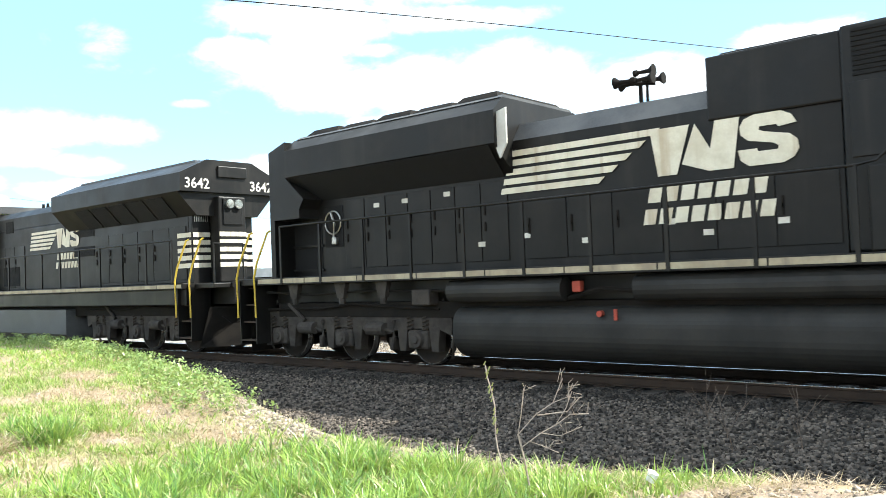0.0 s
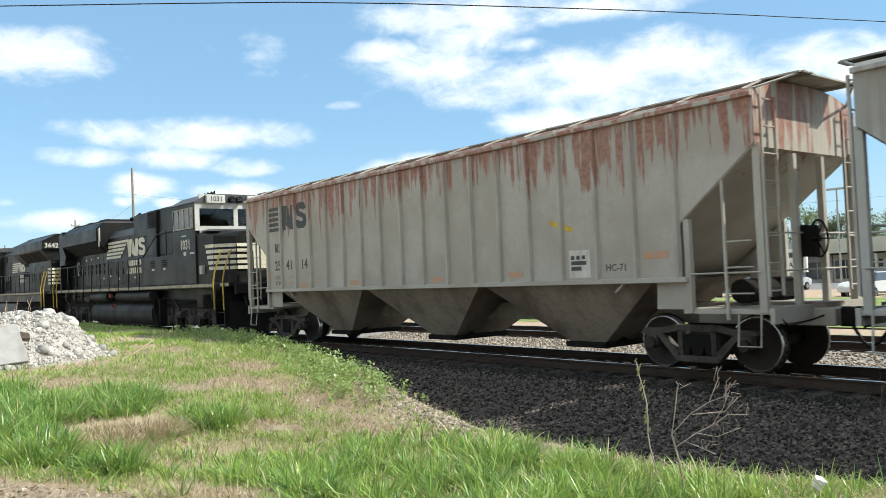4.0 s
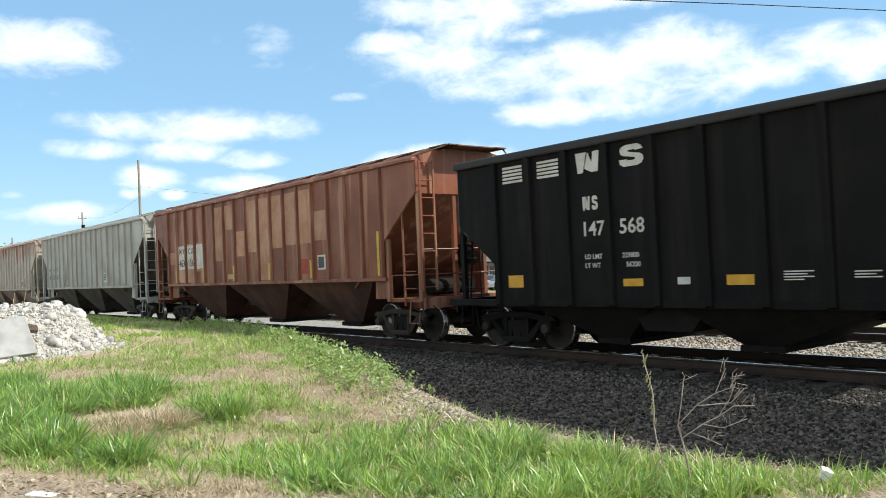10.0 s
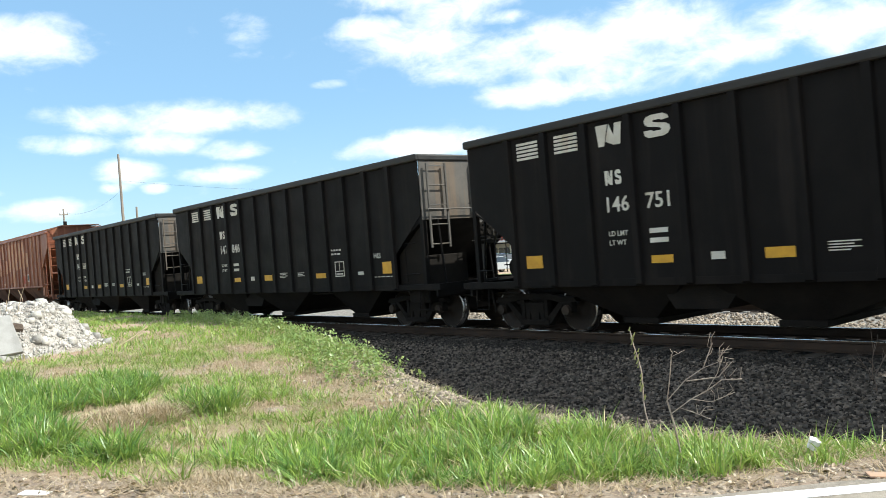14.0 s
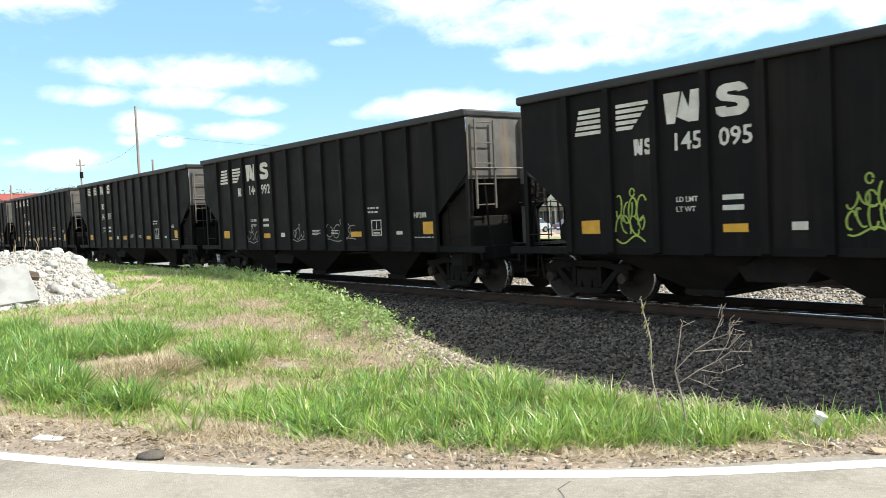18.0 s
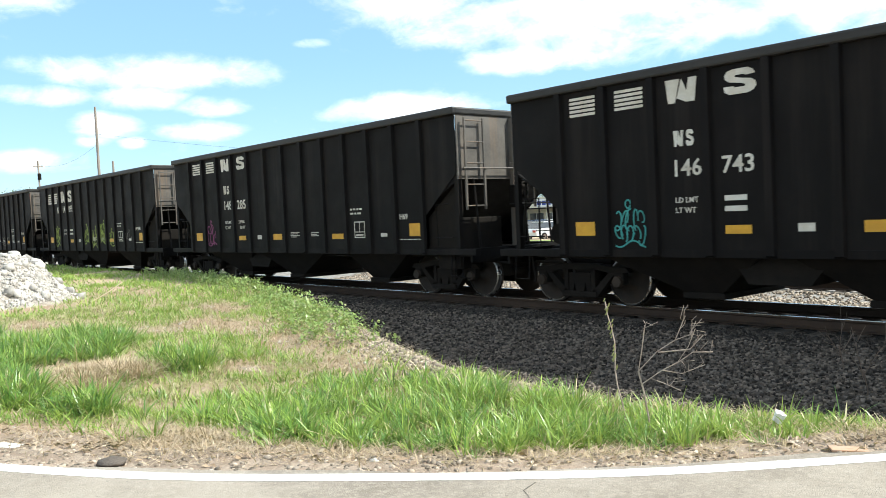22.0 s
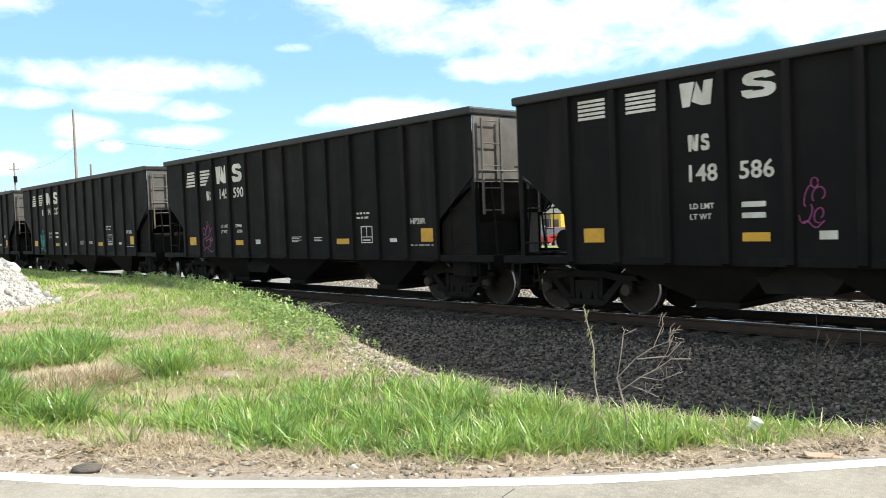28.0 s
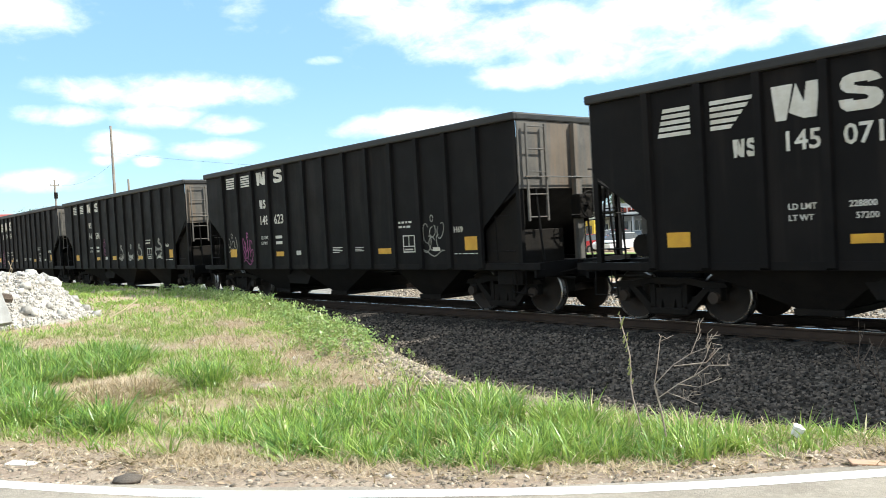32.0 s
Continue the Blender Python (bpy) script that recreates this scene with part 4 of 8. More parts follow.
# slack in the couplings
SLACK = {1: 0.12, 2: 0.20, 3: -0.04, 4: 0.03, 5: 0.20, 6: 0.20, 7: 0.09, 8: 0.08, 9: -0.35, 10: -0.20, 11: 0.01}
CONSIST = [("147 568", "H65", "square"), ("147 846", "H65", "square"), ("146 751", "H65", "square"), ("144 992", "HP28R", "lean"), ("145 095", "HP28R", "lean"),
           ("148 285", "H69", "square"), ("146 743", "H65", "square"), ("145 227", "HP28R", "lean"), ("145 590", "HP28R", "lean"), ("148 586", "H69", "square"),
           ("148 623", "H69", "square"), ("145 071", "HP28R", "lean")]
base_car = coal_car()
for i, (number, model, kind) in enumerate(CONSIST):
    c = base_car if i == 0 else copy_thing(base_car, Matrix())
    TRAIN.append((c, COAL_S0 + COAL_PITCH * (i - 1) + SLACK.get(i, 0.0)))
COAL = [c for c, _ in TRAIN]
for c, (number, model, kind) in zip(COAL, CONSIST):
    mark_coal_car(c, number, model, kind)
P = [r + 0.12 for r in RIBS]
for i in (0, 1, 2, 5, 6, 9):
    plate(COAL[i], "reflector", P[5] + 0.2, 1.30, 0.46, 0.16, YELLOW)
scribble(COAL[3], P[2], 1.15, 0.7, 0.4, PALE_TAG, 1, 3)
scribble(COAL[3], P[5], 1.2, 0.7, 0.4, PALE_TAG, 2, 3)
scribble(COAL[3], P[7], 1.2, 1.4, 0.5, PALE_TAG, 21, 4)
scribble(COAL[4], P[1] - 0.02, 1.15, 0.62, 0.85, GREEN_TAG, 3, 4)
scribble(COAL[4], P[5] + 0.1, 1.25, 0.7, 0.75, GREEN_TAG, 4, 5)
scribble(COAL[4], P[6] + 0.1, 1.1, 0.7, 0.8, GREEN_TAG, 5, 5)
scribble(COAL[4], P[7] + 0.1, 1.25, 0.75, 0.85, GREEN_TAG, 6, 6)
scribble(COAL[4], P[8] + 0.1, 1.15, 0.7, 0.6, GREEN_TAG, 7, 4)
scribble(COAL[4], P[10], 1.4, 0.6, 0.3, PALE_TAG, 8, 3, 0.008)
scribble(COAL[5], P[1], 1.15, 0.6, 0.7, PINK_TAG, 9, 3)
scribble(COAL[6], P[1] + 0.05, 1.12, 0.6, 0.7, TEAL_TAG, 10, 5)
scribble(COAL[7], P[1] + 0.05, 1.12, 0.6, 0.8, TEAL_TAG, 11, 5, 0.02)
scribble(COAL[8], P[1] + 0.08, 1.12, 0.66, 0.8, PINK_TAG, 12, 3, 0.013)
scribble(COAL[9], P[4] + 0.05, 1.5, 0.3, 0.6, PINK_TAG, 13, 2, 0.008)
scribble(COAL[9], P[6] + 0.05, 1.3, 0.5, 0.5, PALE_TAG, 14, 1, 0.04)
scribble(COAL[9], P[7] + 0.1, 1.3, 0.5, 0.5, PALE_TAG, 15, 1, 0.045)
scribble(COAL[9], P[8] + 0.1, 1.3, 0.5, 0.5, PALE_TAG, 16, 1, 0.045)
scribble(COAL[9], P[10] + 0.1, 1.35, 0.55, 0.6, PALE_TAG, 17, 1, 0.045)
scribble(COAL[10], P[0] + 0.05, 1.45, 0.55, 0.5, PALE_TAG, 18, 3)
scribble(COAL[10], P[1] + 0.05, 1.1, 0.6, 0.85, PINK_TAG, 19, 4, 0.018)
scribble(COAL[10], P[10] - 0.05, 1.25, 0.72, 0.8, PALE_TAG, 20, 3, 0.013)

# ---- covered grain cars ----
CL, CB0, CB1 = 18.5, 0.75, 17.75


def covered_car(colour_name, paint, under, label, truck_steel, platform):
    c = thing("covered_hopper_car", label, "railway car", "covered grain cars of the train")
    sill, eave = 1.53, 4.28
    gear = paint
    poly = [(CB0, eave), (CB0, 3.55), (2.1, 2.46), (2.1, sill), (16.4, sill), (16.4, 2.46), (CB1, 3.55), (CB1, eave)]
    rib_me = bpy.data.meshes.new("side_post")
    bm = bmesh.new()
    hull([(-0.055, 0, sill + 0.02), (0.055, 0, sill + 0.02), (0.03, -0.07, sill + 0.04), (-0.03, -0.07, sill + 0.04)], [(-0.055, 0, eave - 0.02), (0.055, 0, eave - 0.02), (0.03, -0.07, eave - 0.05), (-0.03, -0.07, eave - 0.05)])(bm)
    bmesh.ops.recalc_face_normals(bm, faces=bm.faces)
    bm.to_mesh(rib_me)
    bm.free()
    rib_me.materials.append(paint)
    posts = [2.15 + 0.835 * k for k in range(18)]
    for s in (-1, 1):
        part("side_sheet", shape(prism(poly, 1.545 * s, 1.56 * s)), paint, c)
        for x in posts:
            part("side_post", rib_me, None, c, at=pose(x, 1.56 * s, 0, 0, 0, 0 if s < 0 else 180))
        part("side_sill", shape(box(2.0, 16.5, 1.48 * s, 1.62 * s, sill - 0.04, sill + 0.05, 0.012)), paint, c)
        part("eave_rail", shape(box(CB0 - 0.02, CB1 + 0.02, 1.53 * s, 1.64 * s, eave - 0.03, eave + 0.05, 0.015)), paint, c)
    roof_p = [(-1.6, eave), (-1.5, eave + 0.12), (-1.0, eave + 0.24), (-0.4, eave + 0.30), (0.4, eave + 0.30), (1.0, eave + 0.24), (1.5, eave + 0.12), (1.6, eave)]
    part("roof", shape(prism(roof_p, CB0, CB1, "x")), paint, c)
    # running board on brackets, and hatches along the middle
    deck = []
    for s in (-1, 1):
        for k in range(3):
            deck.append(box(CB0 - 0.5, CB1 + 0.5, s * 0.74 + 0.11 * (k - 1) - 0.04, s * 0.74 + 0.11 * (k - 1) + 0.04, eave + 0.315, eave + 0.34))
    for d in deck:
        part("running_board", shape(d), platform, c)
    for x in np.arange(1.2, 17.6, 1.17):
        for s in (-1, 1):
            part("running_board_bracket", shape(tube([(x, s * 1.5, eave + 0.12), (x, s * 0.95, eave + 0.31), (x, s * 0.56, eave + 0.31), (x, s * 0.56, eave + 0.26)], 0.018, 5)), platform, c)
    for k in range(3):
        x0 = 2.4 + k * 4.7
        part("hatch_cover", shape(box(x0, x0 + 4.2, -0.34, 0.34, eave + 0.28, eave + 0.42, 0.04)), paint, c)
    for x, s in ((CB0, -1), (CB1, 1)):
        part("end_sheet", shape(prism([(-1.55, 3.5), (-1.55, eave)] + roof_p[1:-1] + [(1.55, eave), (1.55, 3.5)], x - 0.012, x + 0.012, "x")), paint, c, "sunlit upper end of the car")
        x2 = x - 2.75 * s
        # the grey car's slope sheet takes the shade-darkened colour
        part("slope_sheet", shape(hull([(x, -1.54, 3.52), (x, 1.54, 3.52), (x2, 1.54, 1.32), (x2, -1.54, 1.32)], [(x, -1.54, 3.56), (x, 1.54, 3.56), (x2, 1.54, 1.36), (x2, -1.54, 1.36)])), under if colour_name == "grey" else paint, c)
        part("end_walkway", shape(box(x - 0.2 * s, x + 0.45 * s, -0.95, 0.95, eave + 0.315, eave + 0.34),
                                  tube([(x, -1.5, eave + 0.1), (x + 0.4 * s, -0.9, eave + 0.31)], 0.02), tube([(x, 1.5, eave + 0.1), (x + 0.4 * s, 0.9, eave + 0.31)], 0.02)), platform, c)
        part("end_frame", shape(*[box(x - 1.25 * s - 0.05, x - 1.25 * s + 0.05, 1.5 * t - 0.05, 1.5 * t + 0.05, 1.0, 2.5) for t in (-1, 1)],
                                *[box(x - 0.06, x + 0.06, 1.47 * t - 0.05, 1.47 * t + 0.05, 1.0, 3.55) for t in (-1, 1)],
                                *[box(x - 0.05, x + 0.05, t - 0.05, t + 0.05, 1.05, 3.45) for t in (-0.45, 0.45)]), gear, c)
        for t in (-1.44, 1.44):
            part("bolster_web", shape(prism([(x - 1.95 * s, 1.05), (x - 1.25 * s, 1.05), (x - 1.25 * s, 2.46), (x - 1.9 * s, 1.9)], t - 0.01, t + 0.01)), gear, c)
        part("end_platform", shape(box(x - 1.9 * s, x + 0.5 * s, -0.35, 0.35, 0.74, 1.02, 0.02), box(x - 1.4 * s, x + 0.12 * s, -1.5, 1.5, 0.98, 1.06, 0.01),
                                   box(x + 0.1 * s, x + 0.17 * s, -1.52, 1.52, 0.84, 1.08)), gear, c)
        part("end_rail", shape(tube([(x + 0.06 * s, -1.45, 2.2), (x + 0.06 * s, 1.45, 2.2)], 0.016), tube([(x + 0.06 * s, -1.45, 1.62), (x + 0.06 * s, 1.45, 1.62)], 0.016),
                                 tube([(x - 1.25 * s, -1.53, 1.62), (x, -1.53, 1.62)], 0.016)), gear, c)
        for t in (-1, 1):
            ladder(c, x + 0.10 * s, 1.50 * t, 1.10 * t, 1.25, eave - 0.02, 8, gear)
        part("side_ladder", shape(*[cyl((x - 0.55 * s, -1.55, z), (x - 0.12 * s, -1.55, z), 0.014, n=6) for z in (1.3, 1.7, 2.1)],
                                  box(x - 0.57 * s - 0.02, x - 0.57 * s + 0.02, -1.57, -1.53, 0.9, 3.05)), gear, c)
        part("sill_step", shape(tube([(x - 0.05 * s, -1.5, 1.0), (x - 0.05 * s, -1.56, 0.5), (x - 0.42 * s, -1.56, 0.5), (x - 0.42 * s, -1.5, 1.0)], 0.018)), gear, c)
        coupler(c, 0.0 if s < 0 else CL, s, UNDER)
    brake_wheel(c, CB1 + 0.22, -0.15, 2.1, 0.29, UNDER)
    part("air_reservoir", shape(cyl((CB0 - 0.2 + 0.6, -0.7, 1.35), (CB0 + 0.4, 0.6, 1.35), 0.22, n=14), cyl((CB1 - 0.9, -0.6, 1.3), (CB1 - 0.9, 0.3, 1.3), 0.2, n=14)), UNDER, c)
    part("brake_rigging", shape(tube([(CB1 - 0.05, -0.15, 2.0), (CB1 - 0.1, -0.2, 1.2), (CB1 - 0.6, -0.3, 1.15)], 0.02), box(CB1 - 1.1, CB1 - 0.7, 0.35, 0.75, 1.1, 1.5, 0.03)), UNDER, c)
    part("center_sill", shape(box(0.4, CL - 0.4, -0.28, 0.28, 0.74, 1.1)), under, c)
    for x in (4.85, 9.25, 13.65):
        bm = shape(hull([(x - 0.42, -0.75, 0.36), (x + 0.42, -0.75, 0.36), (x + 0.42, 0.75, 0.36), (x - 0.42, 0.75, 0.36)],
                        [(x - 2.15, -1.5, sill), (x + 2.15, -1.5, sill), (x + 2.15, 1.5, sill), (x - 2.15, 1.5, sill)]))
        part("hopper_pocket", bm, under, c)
        part("discharge_gate", shape(box(x - 0.5, x + 0.5, -0.85, 0.85, 0.27, 0.38, 0.02), cyl((x - 0.62, -0.4, 0.4), (x + 0.62, -0.4, 0.4), 0.05)), UNDER, c)
    freight_truck(c, 2.22, truck_steel)
    freight_truck(c, CL - 2.22, truck_steel)
    return c, posts


white_car, posts = covered_car("white", WHITE, HOPPER_W, "white covered hopper car streaked with red rust", GREY_TRUCK, material("galvanised_walkway", (0.42, 0.39, 0.33), rough=0.6))
TRAIN.append((white_car, 61.88 - 3 * CL))
stripes(white_car, posts[0] + 0.1, 3.25, 0.62, 0.7, 5, DARK_LETTER, y=-1.562)
emblem(white_car, posts[1] + 0.02, 3.25, 0.75, 0.7, DARK_LETTER, y=-1.562)
emblem(white_car, posts[2] + 0.02, 3.25, 0.6, 0.72, DARK_LETTER, False, y=-1.562)
emblem(white_car, posts[0] + 0.40, 2.62, 0.18, 0.27, DARK_LETTER, y=-1.562, name="owner_mark")
emblem(white_car, posts[0] + 0.62, 2.62, 0.15, 0.27, DARK_LETTER, False, y=-1.562, name="owner_mark")
for k, s_ in enumerate(("25", "41", "14")):
    lettering(s_, 0.27, white_car, posts[k] + (0.36 if k == 0 else 0.22), -1.562, 2.12, DARK_LETTER, "car_number")
for k, words in enumerate(("LD LMT", "LT WT")):
    lettering(words, 0.10, white_car, posts[0] + 0.38, -1.562, 1.86 - 0.16 * k, DARK_LETTER, "load_marking")
    bars(white_car, posts[1] + 0.38, 1.87 - 0.16 * k, 0.28, [(0.2, 0.5)], y=-1.562, mat=FADED_ORANGE, h=0.06)
lettering("HC-71", 0.12, white_car, posts[15] + 0.16, -1.562, 1.72, DARK_LETTER, "model_marking")
for x, z, w in ((posts[0] - 0.1, 1.75, 0.22), (posts[2] + 0.15, 1.60, 0.4), (posts[5] + 0.2, 1.62, 0.42), (posts[9] + 0.2, 1.62, 0.42), (posts[12] + 0.2, 1.66, 0.42), (posts[16] + 0.15, 1.9, 0.5)):
    plate(white_car, "faded_reflector", x, z, w, 0.12 if w > 0.3 else 0.3, FADED_ORANGE, y=-1.562)
plate(white_car, "data_panel", posts[14] + 0.15, 1.62, 0.5, 0.5, LETTER, y=-1.562)
bars(white_car, posts[14] + 0.2, 1.95, 0.4, [(0.2, 0.2, 0.2), (0.9,), (0.6,)], y=-1.567, mat=DARK_LETTER, pitch=0.1, h=0.07)
part("paint_smear", shape(ribbon_flat([(posts[14] - 0.3 + 0.07 * i, -1.563, 2.66 - 0.022 * i + 0.02 * (i % 2)) for i in range(9)], 0.045)), BRIGHT_YELLOW, white_car, "yellow paint smear")

grey_car, posts = covered_car("grey", SILVER, HOPPER_S, "weathered light grey covered hopper car with slope sheets darkened for shade and grime", GREY_TRUCK, material("grey_walkway_steel", (0.30, 0.30, 0.28), rough=0.6))
TRAIN.append((grey_car, 61.88 - 2 * CL))
for k, s_ in enumerate(("M", "W", "C X")):
    lettering(s_, 0.2, grey_car, posts[k] + 0.28, -1.562, 2.45, DARK_LETTER, "owner_mark")
for k, s_ in enumerate(("46", "28", "01")):
    lettering(s_, 0.24, grey_car, posts[k] + 0.24, -1.562, 2.02, DARK_LETTER, "car_number")
scribble(grey_car, posts[4], 1.65, 0.7, 0.7, DARK_LETTER, 31, 3)
plate(grey_car, "reflector", posts[1] + 0.1, 1.62, 0.4, 0.12, FADED_ORANGE, y=-1.562)
for k in (6, 8, 13, 15):
    plate(grey_car, "reflector", posts[k] + 0.15, 1.58, 0.42, 0.12, FADED_ORANGE, y=-1.562)
plate(grey_car, "data_panel", posts[12] + 0.15, 1.75, 0.45, 0.45, LETTER, y=-1.562)
bars(grey_car, posts[12] + 0.2, 2.05, 0.36, [(0.2, 0.2, 0.2), (0.9,), (0.6,)], y=-1.567, mat=DARK_LETTER, pitch=0.1, h=0.07)

brown_car, posts = covered_car("brown", BROWN, HOPPER_B, "rust-brown covered hopper car with faded tan patches", UNDER_RUST, material("rusty_walkway_steel", (0.20, 0.10, 0.06), rough=0.7))
TRAIN.append((brown_car, 61.88 - CL))
for k, z0, z1 in ((0, 2.3, 2.75), (1, 1.62, 2.9), (2, 1.62, 3.0), (5, 2.3, 4.1), (6, 3.3, 4.1), (8, 2.5, 4.1), (9, 1.62, 4.1), (10, 2.55, 4.1), (11, 2.6, 4.1), (12, 2.6, 4.1), (13, 2.65, 3.45), (3, 2.0, 3.0), (7, 2.4, 3.2)):
    plate(brown_car, "paint_patch", posts[k] + 0.08, z0, 0.67, z1 - z0, BROWN_PATCH, y=-1.562)
for k in (1, 2, 3):
    plate(brown_car, "number_patch", posts[k] + 0.1, 2.1, 0.62, 0.85, LETTER, y=-1.5665)
for k, s_ in enumerate(("M W", "C X")):
    lettering(s_, 0.2, brown_car, posts[1 + k] + 0.18, -1.572, 2.65, DARK_LETTER, "owner_mark")
for k, s_ in enumerate(("463", "156")):
    lettering(s_, 0.25, brown_car, posts[1 + k] + 0.14, -1.572, 2.2, DARK_LETTER, "car_number")
for k in (0, 3, 6, 9, 12, 16):
    plate(brown_car, "conspicuity_strip", posts[k] + 0.6, 1.62, 0.10, 0.5 if k < 16 else 1.1, BRIGHT_YELLOW, y=-1.5715)
plate(brown_car, "reflector", posts[6] + 0.2, 1.68, 0.4, 0.16, FADED_ORANGE, y=-1.567)
plate(brown_car, "stencil_patch", posts[12] + 0.15, 1.75, 0.42, 0.42, RED, y=-1.567)
plate(brown_car, "data_panel", posts[13] + 0.2, 1.85, 0.42, 0.4, LETTER, y=-1.566)
plate(brown_car, "data_panel_centre", posts[13] + 0.25, 1.9, 0.3, 0.3, DARK_LETTER, y=-1.571)

# ---- locomotives ----
def loco_truck(parent, x):
    """A three-axle truck with a deep cast frame, pedestals, coil springs and brake gear."""
    t = part("truck", shape(box(-2.4, 2.4, -0.62, 0.62, 0.62, 0.9, 0.03), box(-0.35, 0.35, -1.0, 1.0, 0.9, 1.12, 0.03)), UNDER, parent, at=(x, 0, 0))
    axles = (-2.12, 0.0, 2.12)
    for s in (-1, 1):
        y = 1.05 * s
        beam = [(-2.95, 0.62), (-2.98, 0.92), (-2.8, 1.06), (-1.75, 1.10), (-1.25, 0.98), (-0.75, 0.98), (-0.35, 1.10), (0.35, 1.10), (0.75, 0.98), (1.25, 0.98), (1.75, 1.10), (2.8, 1.06), (2.98, 0.92), (2.95, 0.62),
                (2.62, 0.74), (1.62, 0.74), (1.35, 0.62), (0.75, 0.62), (0.5, 0.74), (-0.5, 0.74), (-0.75, 0.62), (-1.35, 0.62), (-1.62, 0.74), (-2.62, 0.74)]
        part("side_frame", shape(prism(beam, y - 0.09, y + 0.09)), LOCO_TRUCK, t)
        for a in axles:
            for d in (-0.42, 0.42):
                part("pedestal", shape(hull([(a + d - 0.08, y - 0.1, 0.30), (a + d + 0.08, y - 0.1, 0.30), (a + d + 0.08, y + 0.1, 0.30), (a + d - 0.08, y + 0.1, 0.30)],
                                            [(a + d - 0.14, y - 0.1, 0.78), (a + d + 0.14, y - 0.1, 0.78), (a + d + 0.14, y + 0.1, 0.78), (a + d - 0.14, y + 0.1, 0.78)])), LOCO_TRUCK, t)
            part("axle_box", shape(box(a - 0.27, a + 0.27, y - 0.13, y + 0.13, 0.34, 0.72, 0.06), cyl((a, y + 0.12 * s, 0.533), (a, y + 0.20 * s, 0.533), 0.18, 0.15, 16), cyl((a, y + 0.2 * s, 0.533), (a, y + 0.23 * s, 0.533), 0.09, 0.07, 10)), LOCO_TRUCK, t)
            for d in (-0.2, 0.2):
                part("coil_spring", shape(tube([(a + d + 0.07 * math.cos(0.9 * k), y + 0.1 * s + 0.05 * math.sin(0.9 * k), 0.68 + 0.0105 * k) for k in range(28)], 0.017, 5)), UNDER_RUST, t)
        for a in (-1.06, 1.06):
            part("brake_cylinder", shape(cyl((a - 0.28, y + 0.13 * s, 0.72), (a + 0.2, y + 0.13 * s, 0.72), 0.13, n=14), cyl((a + 0.2, y + 0.13 * s, 0.72), (a + 0.42, y + 0.13 * s, 0.66), 0.035, n=8)), LOCO_TRUCK, t)
            part("brake_hanger", shape(tube([(a + 0.42, y + 0.13 * s, 0.9), (a + 0.44, y + 0.13 * s, 0.55), (a + 0.36, y + 0.1 * s, 0.34)], 0.04, 6), box(a + 0.26, a + 0.4, y - 0.1, y + 0.15, 0.30, 0.56, 0.03)), LOCO_TRUCK, t)
        part("damper", shape(cyl((-1.72, y + 0.14 * s, 1.24), (-1.2, y + 0.14 * s, 0.88), 0.045)), LOCO_TRUCK, t)
        part("brake_pipe", shape(tube([(-2.7, y + 0.12 * s, 1.12), (-0.6, y + 0.14 * s, 1.14), (0.3, y + 0.16 * s, 1.24), (1.6, y + 0.14 * s, 1.16), (2.7, y + 0.12 * s, 1.12)], 0.028)), UNDER, t)
        for d in (-1, 1):
            part("sand_pipe", shape(tube([(2.7 * d, y, 1.3), (2.98 * d, y, 0.8), (2.72 * d, y - 0.2 * s, 0.16)], 0.028)), LOCO_TRUCK, t)
    for a in axles:
        part("wheelset", LOCO_WHEELS, None, t, at=(a, 0, 0.533))
    return t


def stair(c, x0, x1, s, yellow):
    """A step well at a corner; s: -1 road side."""
    for i, z in enumerate((0.42, 0.83, 1.22, 1.6)):
        part("step", shape(box(x0, x1, s * (1.52 - 0.08 * i), s * (1.22 - 0.08 * i), z, z + 0.035)), UNDER_RUST, c)
    part("step_well", shape(box(x0 - 0.03, x0, s * 1.53, s * 0.95, 0.36, 1.8), box(x1, x1 + 0.03, s * 1.53, s * 0.95, 0.36, 1.8), box(x0, x1, s * 0.96, s * 0.93, 0.36, 1.8)), LOCO, c)
    for x, d in ((x0 - 0.05, 1), (x1 + 0.05, 1)):
        part("grab_handrail", shape(tube([(x, s * 1.56, 0.95), (x, s * 1.58, 1.85), (x + 0.1 * d, s * 1.56, 2.2), (x + 0.38 * d, s * 1.46, 2.86), (x + 0.42 * d, s * 1.4, 2.9)], 0.024, 8)), BRIGHT_YELLOW, c, "yellow step handrail")


def railing(c, posts, z0, z1, y):
    for x in posts:
        part("stanchion", shape(box(x - 0.03, x + 0.03, y - 0.008, y + 0.03, z0 - 0.15, z1)), LOCO, c)
    part("handrail", shape(tube([(posts[0], y, z1), (posts[-1], y, z1)], 0.022, 8)), LOCO, c)


def word_bars(c, x, z, count, w, h, y, gap=0.06, lean=0.05):
    for k in range(count):
        a = x + k * (w + gap)
        part("name_block", shape(prism([(a, z), (a + w, z), (a + w + lean, z + h), (a + lean, z + h)], y, y - 0.003)), CREAM, c)


def doors(c, x0, x1, n, z0, z1, y, mat):
    w = (x1 - x0) / n
    for k in range(n):
        a = x0 + k * w
        d = part("hood_door", shape(box(a + 0.012, a + w - 0.012, y, y - 0.022, z0, z1, 0.006)), mat, c)
        part("latch", shape(box(a + 0.08, a + 0.11, y - 0.022, y - 0.045, z0 + 0.55, z0 + 0.72), box(a + 0.08, a + 0.11, y - 0.022, y - 0.045, z1 - 0.6, z1 - 0.43)), UNDER, d)


